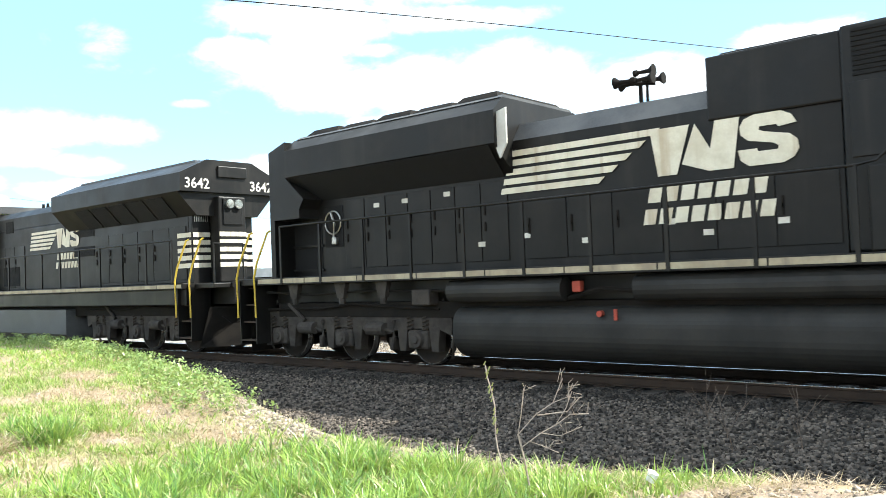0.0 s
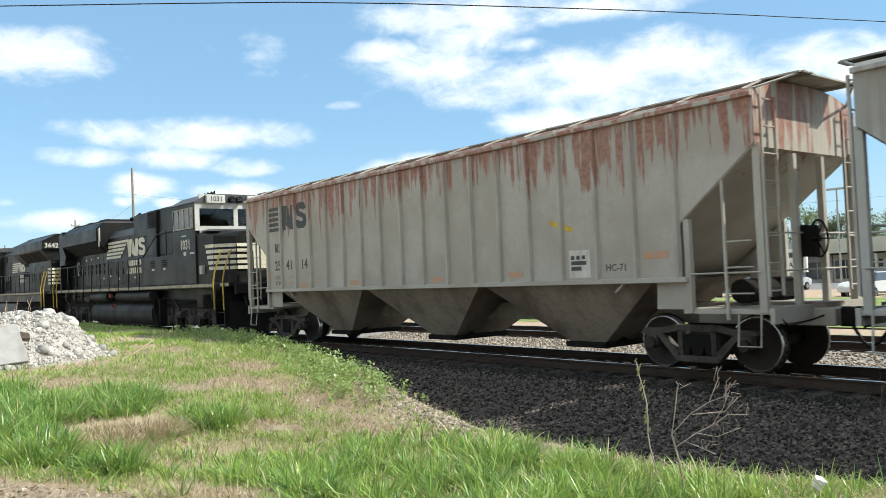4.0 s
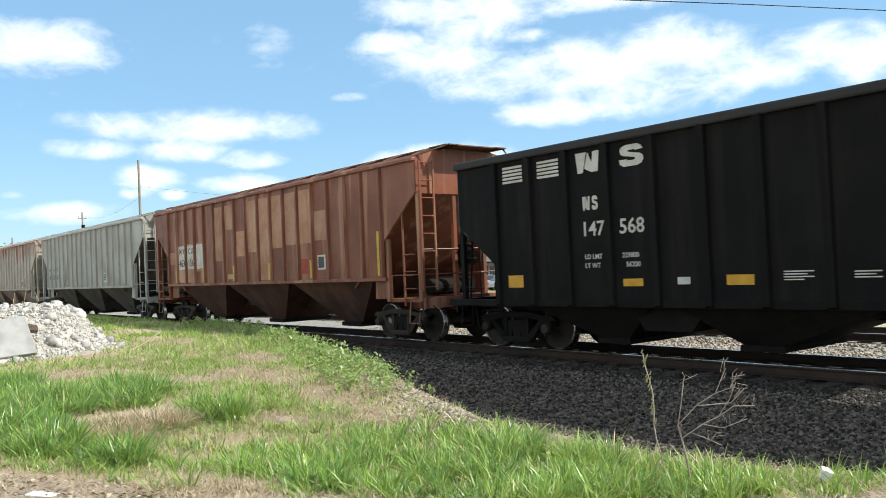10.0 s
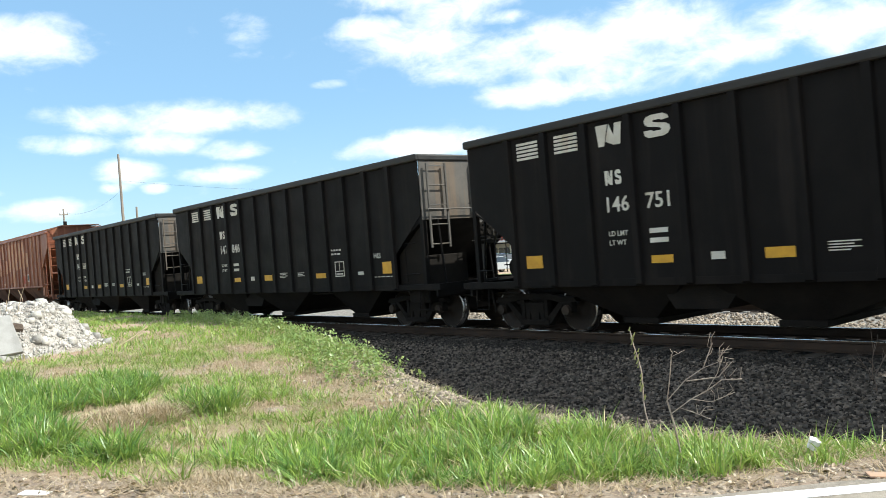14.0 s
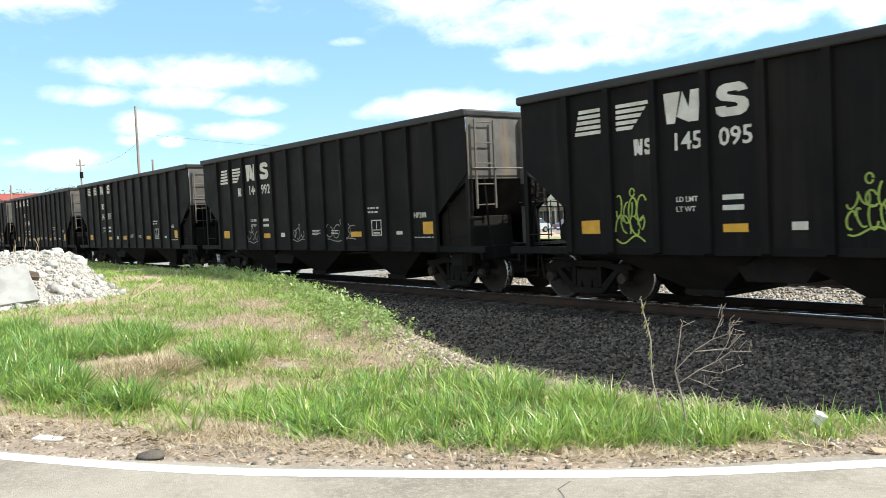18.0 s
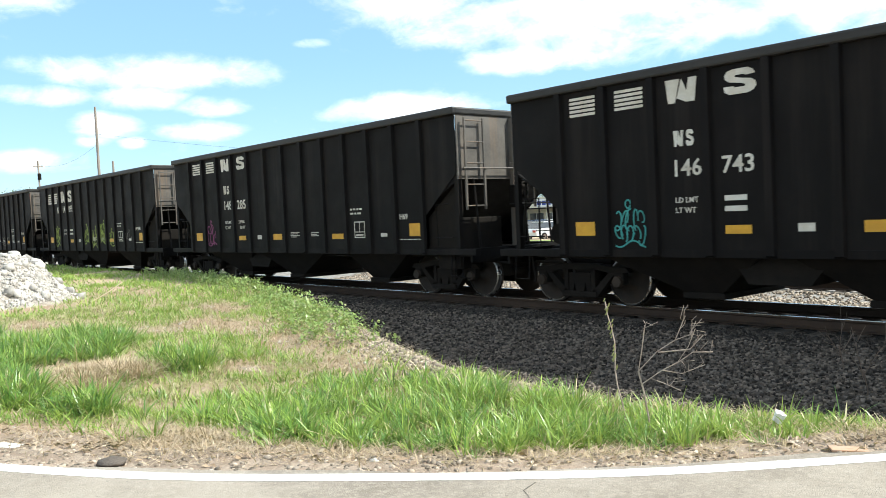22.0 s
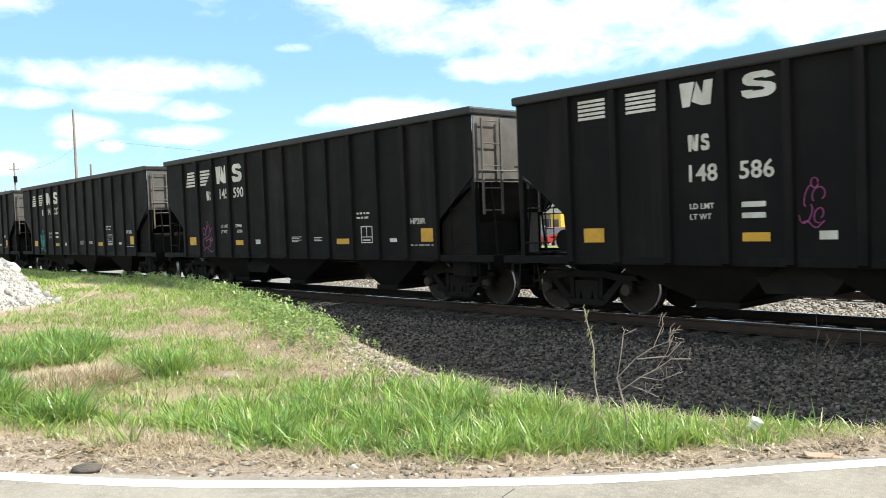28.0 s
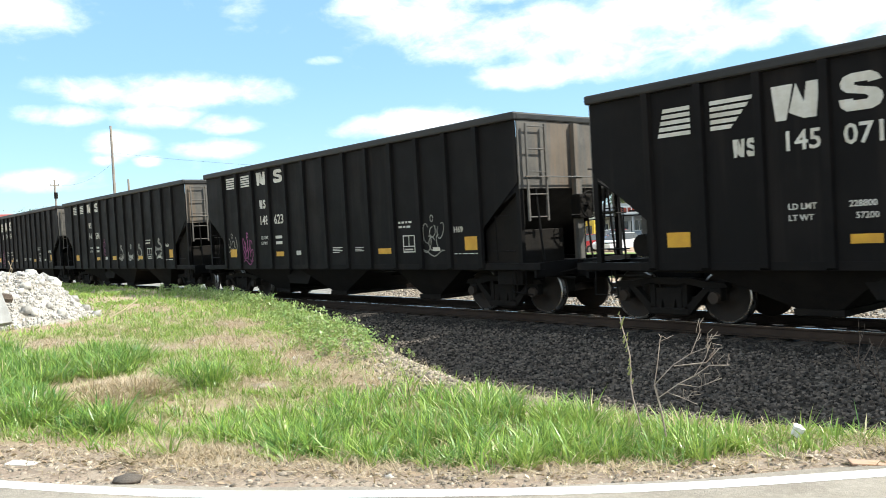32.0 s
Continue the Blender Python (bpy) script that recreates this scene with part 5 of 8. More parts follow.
GRILLE = material("black_intake_mesh", (0.006, 0.006, 0.006), (0.012, 0.012, 0.012), rough=0.9, scale=3, fine=90, bump=0.6)
SEAL = material("cream_window_frame", (0.46, 0.43, 0.35), (0.36, 0.33, 0.27), rough=0.6, scale=4, fine=30, bump=0.02)
# pale colour that puts sunshine on black fronts; number boards use it too
CAB_SUNLIT = material("pale_paint_for_sunlit_black", (0.52, 0.51, 0.47), (0.4, 0.38, 0.34), rough=0.5, scale=2, fine=20, bump=0.03)


def fuel_tank(c, x0, x1, z0=0.22, z1=1.17, y=1.45):
    half = [(y - 0.55 + 0.55 * math.sin(0.5 * math.pi * k / 9), z0 + 0.45 - 0.45 * math.cos(0.5 * math.pi * k / 9)) for k in range(10)] + [(y - 0.38 + 0.38 * math.cos(0.5 * math.pi * k / 9), z1 - 0.34 + 0.34 * math.sin(0.5 * math.pi * k / 9)) for k in range(10)]
    prof = [(-a, b) for a, b in half] + half[::-1]
    part("fuel_tank", shape(prism(prof, x0, x1, "x")), TANK, c)
    part("filler", shape(cyl(((x0 + x1) / 2 - 0.9, -y + 0.06, z1 - 0.12), ((x0 + x1) / 2 - 0.9, -y - 0.04, z1 - 0.12), 0.05)), RED, c)


def window(c, x0, x1, z0, z1, y, s=-1):
    f = part("window_frame", shape(box(x0, x1, y, y + 0.03 * s, z0, z0 + 0.035), box(x0, x1, y, y + 0.03 * s, z1 - 0.03, z1), box(x0, x0 + 0.03, y, y + 0.03 * s, z0 + 0.035, z1 - 0.03), box(x1 - 0.03, x1, y, y + 0.03 * s, z0 + 0.035, z1 - 0.03)), SEAL, c)
    part("pane", shape(box(x0 + 0.03, x1 - 0.03, y, y + 0.012 * s, z0 + 0.035, z1 - 0.03)), GLASS, f)


def big_loco():
    c = thing("diesel_locomotive", "black diesel locomotive with cream stripes and a cab front painted pale as if sunlit", "locomotive", "locomotives of the train")
    L = 22.6
    part("underframe", shape(box(0.95, 20.7, -0.98, 0.98, 1.25, 1.68, 0.02), box(20.7, 21.7, -0.9, 0.9, 1.25, 1.68)), LOCO, c)
    part("equipment_deck", shape(box(1.2, 20.5, -1.15, 1.15, 0.95, 1.26, 0.02)), UNDER, c)
    part("walkway", shape(box(0.95, 20.7, -1.55, 1.55, 1.68, 1.84, 0.01), box(20.7, 21.75, -1.0, 1.0, 1.68, 1.84)), LOCO, c)
    for s in (-1, 1):
        x = 0.97
        while x < 20.5:
            b = min(x + 1.62, 20.6)
            part("edge_stripe", shape(box(x + 0.03, b, 1.552 * s, 1.556 * s, 1.715, 1.815)), EDGE_CREAM, c, "cream walkway edge stripe")
            x = b
    # hood
    for s in (-1, 1):
        part("hood_side", shape(box(1.45, 13.2, 0.9 * s, 0.95 * s, 1.84, 4.1)), LOCO, c)
    part("hood_core", shape(box(1.5, 13.1, -0.9, 0.9, 1.84, 3.9)), LOCO, c)
    roof = [(-0.95, 4.1), (-0.72, 4.42), (0.72, 4.42), (0.95, 4.1)]
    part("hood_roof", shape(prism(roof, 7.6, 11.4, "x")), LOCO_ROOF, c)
    # flared radiator housing
    flare = [(-0.95, 3.50), (-1.5, 4.02), (-1.5, 4.60), (-1.2, 4.86), (1.2, 4.86), (1.5, 4.60), (1.5, 4.02), (0.95, 3.50)]
    part("radiator_housing", shape(prism(flare, 2.0, 7.75, "x")), LOCO, c)
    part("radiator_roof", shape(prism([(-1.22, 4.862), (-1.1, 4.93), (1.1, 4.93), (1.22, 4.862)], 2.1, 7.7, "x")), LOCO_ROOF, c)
    for k in range(3):
        part("radiator_fan", shape(cyl((3.2 + 1.75 * k, 0, 4.92), (3.2 + 1.75 * k, 0, 5.04), 0.72, 0.66, 24), box(2.5 + 1.75 * k, 3.9 + 1.75 * k, -0.8, 0.8, 4.92, 4.97)), UNDER, c)
    for k in range(5):
        a = 2.35 + 1.06 * k
        part("fan_guard", shape(hull([(a, -1.12, 4.925), (a + 0.98, -1.12, 4.925), (a + 0.98, 1.12, 4.925), (a, 1.12, 4.925)], [(a + 0.1, -0.98, 5.05 - 0.03 * (k % 2)), (a + 0.88, -0.98, 5.05 - 0.03 * (k % 2)), (a + 0.88, 0.98, 5.05), (a + 0.1, 0.98, 5.05)])), UNDER, c)
    for s in (-1, 1):
        part("radiator_intake", shape(hull([(2.6, 0.965 * s, 3.49), (7.55, 0.965 * s, 3.49), (7.55, 0.97 * s, 3.485), (2.6, 0.97 * s, 3.485)], [(2.35, 1.50 * s, 3.99), (7.62, 1.50 * s, 3.99), (7.62, 1.505 * s, 3.985), (2.35, 1.505 * s, 3.985)])), GRILLE, c)
        part("hood_end_panel", shape(prism([(1.45, 1.84), (1.45, 4.62), (2.02, 4.80), (2.02, 4.0), (2.6, 3.5), (2.45, 3.3), (2.45, 3.1), (1.6, 3.1), (1.6, 1.84)], 1.5 * s, 0.94 * s)), LOCO, c)
        part("rear_grille", shape(box(1.62, 2.55, 0.955 * s, 0.965 * s, 1.95, 3.05)), GRILLE, c)
        for k in range(3):
            part("grille_frame", shape(box(1.6, 2.6, 0.965 * s, 1.0 * s, 1.95 + 0.53 * k, 2.0 + 0.53 * k)), LOCO, c)
        # end plate of the flare, coloured pale as if the sun struck it
        part("lifting_bracket", shape(prism([(7.5, 4.5), (7.95, 4.62), (7.95, 4.0), (7.8, 3.75), (7.65, 4.1)], 1.42 * s, 1.38 * s)), CAB_SUNLIT, c)
    part("cable_niche", shape(box(2.66, 3.24, -0.952, -0.962, 2.45, 3.34)), GRILLE, c)
    part("cable_reel", shape(tube([(2.95 + 0.25 * math.cos(k * 0.42), -0.99, 2.98 + 0.25 * math.sin(k * 0.42)) for k in range(16)], 0.018), tube([(2.9, -1.0, 3.2), (3.05, -1.04, 2.95), (2.98, -1.02, 2.62)], 0.03), box(2.96, 3.1, -0.96, -1.06, 2.5, 2.66, 0.02)), CHROME, c, "coiled jumper cable on a bracket")
    doors(c, 3.3, 7.6, 7, 1.98, 3.42, -0.95, LOCO)
    doors(c, 7.95, 13.15, 6, 1.98, 3.02, -0.95, LOCO)
    for x, z in ((4.2, 3.2), (5.0, 3.22), (6.1, 3.25), (6.9, 2.25), (7.9, 2.35), (9.1, 2.2), (10.6, 2.4), (11.2, 2.2), (12.3, 2.3)):
        part("notice_label", shape(box(x, x + 0.16, -0.974, -0.977, z, z + 0.09)), LETTER, c)
    # emblem
    stripes(c, 7.46, 3.16, 2.0, 0.76, 5, CREAM, 0.26, 1.0, y=-0.976)
    emblem(c, 10.40, 3.16, 1.42, 0.74, CREAM, y=-0.976)
    emblem(c, 11.78, 3.16, 0.86, 0.74, CREAM, False, y=-0.976)
    word_bars(c, 10.32, 2.76, 7, 0.21, 0.24, -0.978)
    word_bars(c, 10.23, 2.42, 8, 0.20, 0.24, -0.978)
    # brake grid boxes and the equipment bay behind the cab
    part("dynamic_brake_box", shape(box(11.35, 13.25, -1.0, 1.0, 3.9, 4.86, 0.03), box(11.5, 12.9, -0.8, 0.8, 4.86, 4.93, 0.02)), LOCO, c)
    part("inverter_bay", shape(box(13.25, 17.05, -1.1, 1.1, 1.84, 4.88, 0.04)), LOCO, c)
    part("bay_panel", shape(box(13.35, 14.55, -1.11, -1.13, 3.1, 4.1, 0.01)), LOCO, c)
    part("bay_grille", shape(*[box(13.4, 14.5, -1.105, -1.13, 4.18 + 0.065 * k, 4.22 + 0.065 * k) for k in range(10)]), GRILLE, c)
    for a, b in ((14.75, 15.35), (15.45, 16.0)):
        part("bay_door", shape(box(a, b, -1.1, -1.125, 3.05, 4.0, 0.01)), LOCO, c)
    part("bay_recess", shape(box(16.02, 16.17, -1.1, -1.11, 2.95, 4.75)), GRILLE, c)
    part("bay_mast", shape(box(14.52, 14.60, -1.1, -1.2, 2.9, 4.85)), GRILLE, c)
    part("bay_panel", shape(box(16.25, 16.9, -1.1, -1.16, 2.95, 4.8, 0.01)), LOCO, c)
    part("brace", shape(tube([(13.46, -1.55, 2.95), (13.7, -1.45, 3.0), (14.5, -1.22, 3.78), (14.7, -1.2, 3.86), (16.95, -1.2, 3.92)], 0.022)), LOCO, c)
    for s in (-1, 1):
        part("equipment_locker", shape(box(13.6, 17.1, 1.5 * s, 1.0 * s, 1.84, 2.95, 0.03)), LOCO, c)
    for a in (14.7, 15.9):
        part("locker_vent", shape(*[box(a, a + 0.45, -1.502, -1.515, 2.55 + 0.07 * k, 2.585 + 0.07 * k) for k in range(4)]), UNDER, c)
        part("locker_label", shape(box(a + 0.12, a + 0.36, -1.502, -1.506, 2.42, 2.5)), LETTER, c)
    # cab with real openings
    y = 1.52
    part("cab_lower", shape(box(17.05, 19.2, -y, y, 1.84, 3.80, 0.02)), LOCO, c)
    part("cab_frame", shape(*[box(a, b, t * y, t * (y - 0.06), 3.80, 4.54) for t in (-1, 1) for a, b in ((17.05, 17.26), (17.71, 17.73), (18.68, 18.69), (19.07, 19.2))],
                              *[box(17.05, 19.2, t * y, t * (y - 0.06), 4.54, 4.70) for t in (-1, 1)], box(17.05, 17.12, -y + 0.06, y - 0.06, 3.80, 4.7)), LOCO, c)
    for a, b in ((17.26, 17.71), (17.73, 18.23), (18.23, 18.68), (18.69, 19.07)):
        window(c, a, b, 3.80, 4.54, -y)
        window(c, a, b, 3.80, 4.54, y, 1)
    part("cab_seat", shape(box(17.8, 18.3, -0.9, -0.4, 3.84, 4.3, 0.06), box(17.8, 18.3, 0.4, 0.9, 3.84, 4.3, 0.06)), UNDER, c)
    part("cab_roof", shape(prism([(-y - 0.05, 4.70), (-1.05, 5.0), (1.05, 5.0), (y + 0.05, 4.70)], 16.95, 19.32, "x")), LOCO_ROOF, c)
    part("roof_equipment", shape(box(17.5, 18.1, -0.5, 0.2, 5.0, 5.12, 0.03), *[cyl((18.35 + 0.28 * k, -0.75, 4.98), (18.35 + 0.28 * k, -0.75, 5.12), 0.03) for k in range(4)], box(18.2, 19.4, -0.9, -0.84, 5.0, 5.05)), UNDER, c)
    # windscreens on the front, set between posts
    # front posts and panels: sunlight painted in as a pale colour
    part("cab_front", shape(box(19.2, 19.26, -y, -1.36, 3.7, 4.70), box(19.2, 19.26, 1.36, y, 3.7, 4.70), box(19.2, 19.26, -0.08, 0.08, 3.7, 4.7), box(19.2, 19.26, -1.36, 1.36, 3.6, 3.86), box(19.2, 19.26, -1.36, 1.36, 4.48, 4.98)), CAB_SUNLIT, c)
    for a, b in ((-1.36, -0.08), (0.08, 1.36)):
        part("windscreen", shape(box(19.22, 19.235, a, b, 3.86, 4.48)), GLASS, c)
        part("wiper", shape(tube([(19.3, (a + b) / 2, 4.5), (19.3, (a + b) / 2 - 0.25, 4.15)], 0.012)), UNDER, c)
    part("number_board", shape(box(19.26, 19.42, -1.15, -0.45, 4.66, 4.96, 0.02)), CAB_SUNLIT, c)
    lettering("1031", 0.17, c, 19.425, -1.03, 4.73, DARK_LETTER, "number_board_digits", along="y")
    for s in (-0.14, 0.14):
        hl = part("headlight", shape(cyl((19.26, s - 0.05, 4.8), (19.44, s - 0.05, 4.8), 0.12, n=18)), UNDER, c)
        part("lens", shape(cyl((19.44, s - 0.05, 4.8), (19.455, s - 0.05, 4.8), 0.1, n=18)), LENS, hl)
    part("number_board", shape(box(19.26, 19.42, 0.4, 1.1, 4.66, 4.96, 0.02)), CAB_SUNLIT, c)
    part("sun_shade_bracket", shape(tube([(19.4, 1.0, 4.95), (19.75, 1.15, 4.75), (19.7, 1.25, 4.3)], 0.025)), UNDER, c)
    # nose
    nose = [(-1.4, 1.84), (-1.4, 3.45), (-1.0, 3.62), (1.0, 3.62), (1.4, 3.45), (1.4, 1.84)]
    bm = bmesh.new()
    a = [bm.verts.new((19.2, u * 1.05, w if w < 2 else w + 0.1)) for u, w in nose]
    b = [bm.verts.new((20.45, u, w) if w > 2 else (20.45, u, w)) for u, w in nose]
    e = [bm.verts.new((21.05, u * 0.62, w if w < 2 else w - 0.06)) for u, w in nose]
    for p, q in ((a, b), (b, e)):
        for i in range(6):
            bm.faces.new((p[i], p[(i + 1) % 6], q[(i + 1) % 6], q[i]))
    bm.faces.new(e)
    bm.faces.new(a[::-1])
    part("nose", bm, LOCO, c)
    part("nose_door", shape(box(21.06, 21.1, -0.35, 0.35, 1.9, 3.5, 0.02)), LOCO, c)
    part("nose_top_trim", shape(hull([(19.27, -1.3, 3.70), (20.4, -1.25, 3.6), (20.4, 1.25, 3.6), (19.27, 1.3, 3.70)], [(19.27, -1.0, 3.76), (20.4, -0.95, 3.66), (20.4, 0.95, 3.66), (19.27, 1.0, 3.76)])), LOCO_ROOF, c)
    for k in range(5):
        z = 2.28 + 0.19 * k
        x0 = 20.18 - 0.075 * k
        part("nose_stripe", shape(prism([(x0, z), (20.44, z), (20.44, z + 0.115), (x0 - 0.045, z + 0.115)], -1.408 - 0.012, -1.45)), CREAM, c)
        part("nose_stripe", shape(hull([(20.455, -1.41, z), (21.06, -0.875, z), (21.064, -0.878, z), (20.459, -1.415, z)], [(20.455, -1.41, z + 0.115), (21.06, -0.875, z + 0.115), (21.064, -0.878, z + 0.115), (20.459, -1.415, z + 0.115)])), CREAM, c)
        part("nose_stripe", shape(box(21.101, 21.106, -0.86, 0.86, z, z + 0.115)), CREAM, c)
    part("nose_hatch", shape(box(19.50, 19.75, -1.53, -1.43, 2.16, 2.46, 0.01)), SEAL, c)
    part("emblem_shield", shape(box(21.107, 21.112, -0.3, 0.3, 2.4, 3.1)), CREAM, c)
    lettering("1031", 0.335, c, 17.81, -1.524, 3.09, LETTER, "road_number", width=0.79, weight=0.035)
    plate(c, "owner_mark", 18.12, 2.86, 0.12, 0.14, LETTER, y=-1.522)
    plate(c, "owner_mark", 18.25, 2.86, 0.11, 0.14, LETTER, y=-1.522)
    bars(c, 18.70, 2.9, 0.4, [(1.0,)], y=-1.522, h=0.06)
    bars(c, 17.95, 3.55, 0.5, [(0.9,)], y=-1.522, h=0.04)
    # platform, plow, steps
    part("front_platform", shape(box(21.1, 21.78, -1.5, 1.5, 1.70, 1.84, 0.02), box(21.7, 21.85, -1.3, 1.3, 1.45, 1.8, 0.03)), LOCO, c)
    part("edge_stripe", shape(box(21.12, 21.76, -1.502, -1.506, 1.725, 1.815)), EDGE_CREAM, c, "cream walkway edge stripe")
    for s in (-1, 1):
        stair(c, 20.78, 21.42, s, True)
    part("plow", shape(hull([(21.5, -1.4, 0.16), (22.15, 0, 0.16), (21.5, 1.4, 0.16), (21.4, 0, 0.16)], [(21.45, -1.35, 1.2), (21.75, 0, 1.2), (21.45, 1.35, 1.2), (21.35, 0, 1.2)])), UNDER, c)
    part("end_railing", shape(tube([(21.75, -1.45, 1.84), (21.75, -1.45, 2.85), (21.75, -0.6, 2.85), (21.75, -0.6, 1.84)], 0.022), tube([(21.75, 0.5, 1.84), (21.75, 0.5, 2.85), (21.75, 1.45, 2.85), (21.75, 1.45, 1.84)], 0.022)), LOCO, c)
    for k in range(4):
        part("mu_hose", shape(tube([(21.86, -1.0 + 0.28 * k, 1.35), (22.0, -1.0 + 0.28 * k, 1.1), (21.95, -0.98 + 0.28 * k, 0.8), (21.88, -0.95 + 0.28 * k, 0.75)], 0.028)), RUBBER, c)
    part("rear_platform", shape(box(0.18, 0.95, -1.5, 1.5, 1.68, 1.84, 0.02), box(0.12, 0.28, -1.3, 1.3, 1.3, 1.8, 0.03)), LOCO, c)
    for s in (-1, 1):
        stair(c, 0.28, 0.84, s, True)
    part("rear_plow", shape(hull([(0.5, -1.4, 0.18), (0.2, 0, 0.18), (0.5, 1.4, 0.18), (0.6, 0, 0.18)], [(0.5, -1.4, 1.2), (0.35, 0, 1.2), (0.5, 1.4, 1.2), (0.6, 0, 1.2)])), UNDER, c)
    for k in range(4):
        part("mu_hose", shape(tube([(0.12, -1.0 + 0.28 * k, 1.35), (0.0, -1.0 + 0.28 * k, 1.05), (0.04, -0.98 + 0.28 * k, 0.8)], 0.028)), RUBBER, c)
    coupler(c, 0.0, -1, UNDER)
    coupler(c, L, 1, UNDER)
    railing(c, [1.85 + 1.29 * k for k in range(10)], 1.84, 2.95, -1.565)
    railing(c, [1.85 + 1.29 * k for k in range(10)], 1.84, 2.95, 1.565)
    # horn cluster
    horn = part("horn", shape(cyl((9.9, -0.2, 4.40), (9.9, -0.2, 4.82), 0.035), cyl((10.02, -0.2, 4.40), (10.02, -0.2, 4.82), 0.025), tube([(9.7, -0.4, 4.84), (9.9, -0.3, 4.84), (10.12, -0.1, 4.84)], 0.035)), UNDER, c, "air horn cluster")
    for d, dx, dy, dz in ((1, 0.12, -0.36, 0.0), (1, 0.2, -0.1, 0.02), (1, 0.06, -0.22, 0.19), (-1, -0.1, -0.36, 0.02), (-1, -0.14, -0.1, 0.02)):
        a, q, w = 9.9 + 0.8 * dx, -0.1 + dy, 4.86 + 0.8 * dz
        part("bell", shape(cyl((a - 0.10 * d, q, w), (a - 0.04 * d, q, w), 0.055, n=12), cyl((a - 0.04 * d, q, w), (a + 0.17 * d, q, w), 0.026, 0.04, 12), cyl((a + 0.17 * d, q, w), (a + 0.25 * d, q, w), 0.04, 0.10, 14), cyl((a + 0.25 * d, q, w), (a + 0.265 * d, q, w), 0.10, n=14)), UNDER, horn)
    fuel_tank(c, 6.6, 14.5)
    for a, b in ((6.5, 8.95), (10.25, 14.4)):
        part("air_reservoir", shape(cyl((a, -1.30, 1.45), (b, -1.30, 1.45), 0.205, n=18)), TANK, c)
        part("air_reservoir", shape(cyl((a, 1.30, 1.45), (b, 1.30, 1.45), 0.205, n=18)), TANK, c)
    part("fuel_gauge", shape(box(9.14, 9.30, -1.44, -1.3, 1.40, 1.58, 0.02), box(9.9, 9.95, -1.47, -1.44, 0.95, 1.12)), RED, c)
    part("pipework", shape(tube([(9.0, -1.3, 1.3), (9.6, -1.35, 1.45), (10.2, -1.3, 1.4)], 0.04)), UNDER, c)
    part("drain_pipe", shape(tube([(14.7, -1.4, 1.3), (14.75, -1.42, 0.7), (15.1, -1.4, 0.3)], 0.05)), UNDER, c)
    part("bracket", shape(box(15.2, 15.35, -1.42, -1.1, 0.5, 1.3)), UNDER, c)
    for a, b, e, f in ((5.55, 6.0, 1.2, 1.5), (18.9, 19.4, 1.0, 1.45)):
        part("junction_box", shape(box(a, b, -1.4, -1.1, e, f, 0.03)), LOCO_TRUCK, c)
    for a in (1.9, 3.4, 4.6):
        part("underframe_bracket", shape(prism([(a, 1.68), (a + 0.34, 1.68), (a + 0.26, 1.36), (a + 0.08, 1.36)], -1.42, -1.30), cyl((a + 0.17, -1.36, 1.36), (a + 0.17, -1.36, 1.24), 0.07, n=10)), LOCO_TRUCK, c)
    part("air_line", shape(tube([(1.0, -1.3, 1.52), (2.6, -1.32, 1.44), (4.2, -1.3, 1.5), (6.4, -1.3, 1.46)], 0.03)), UNDER, c)
    loco_truck(c, 3.35)
    loco_truck(c, 17.95)
    return c


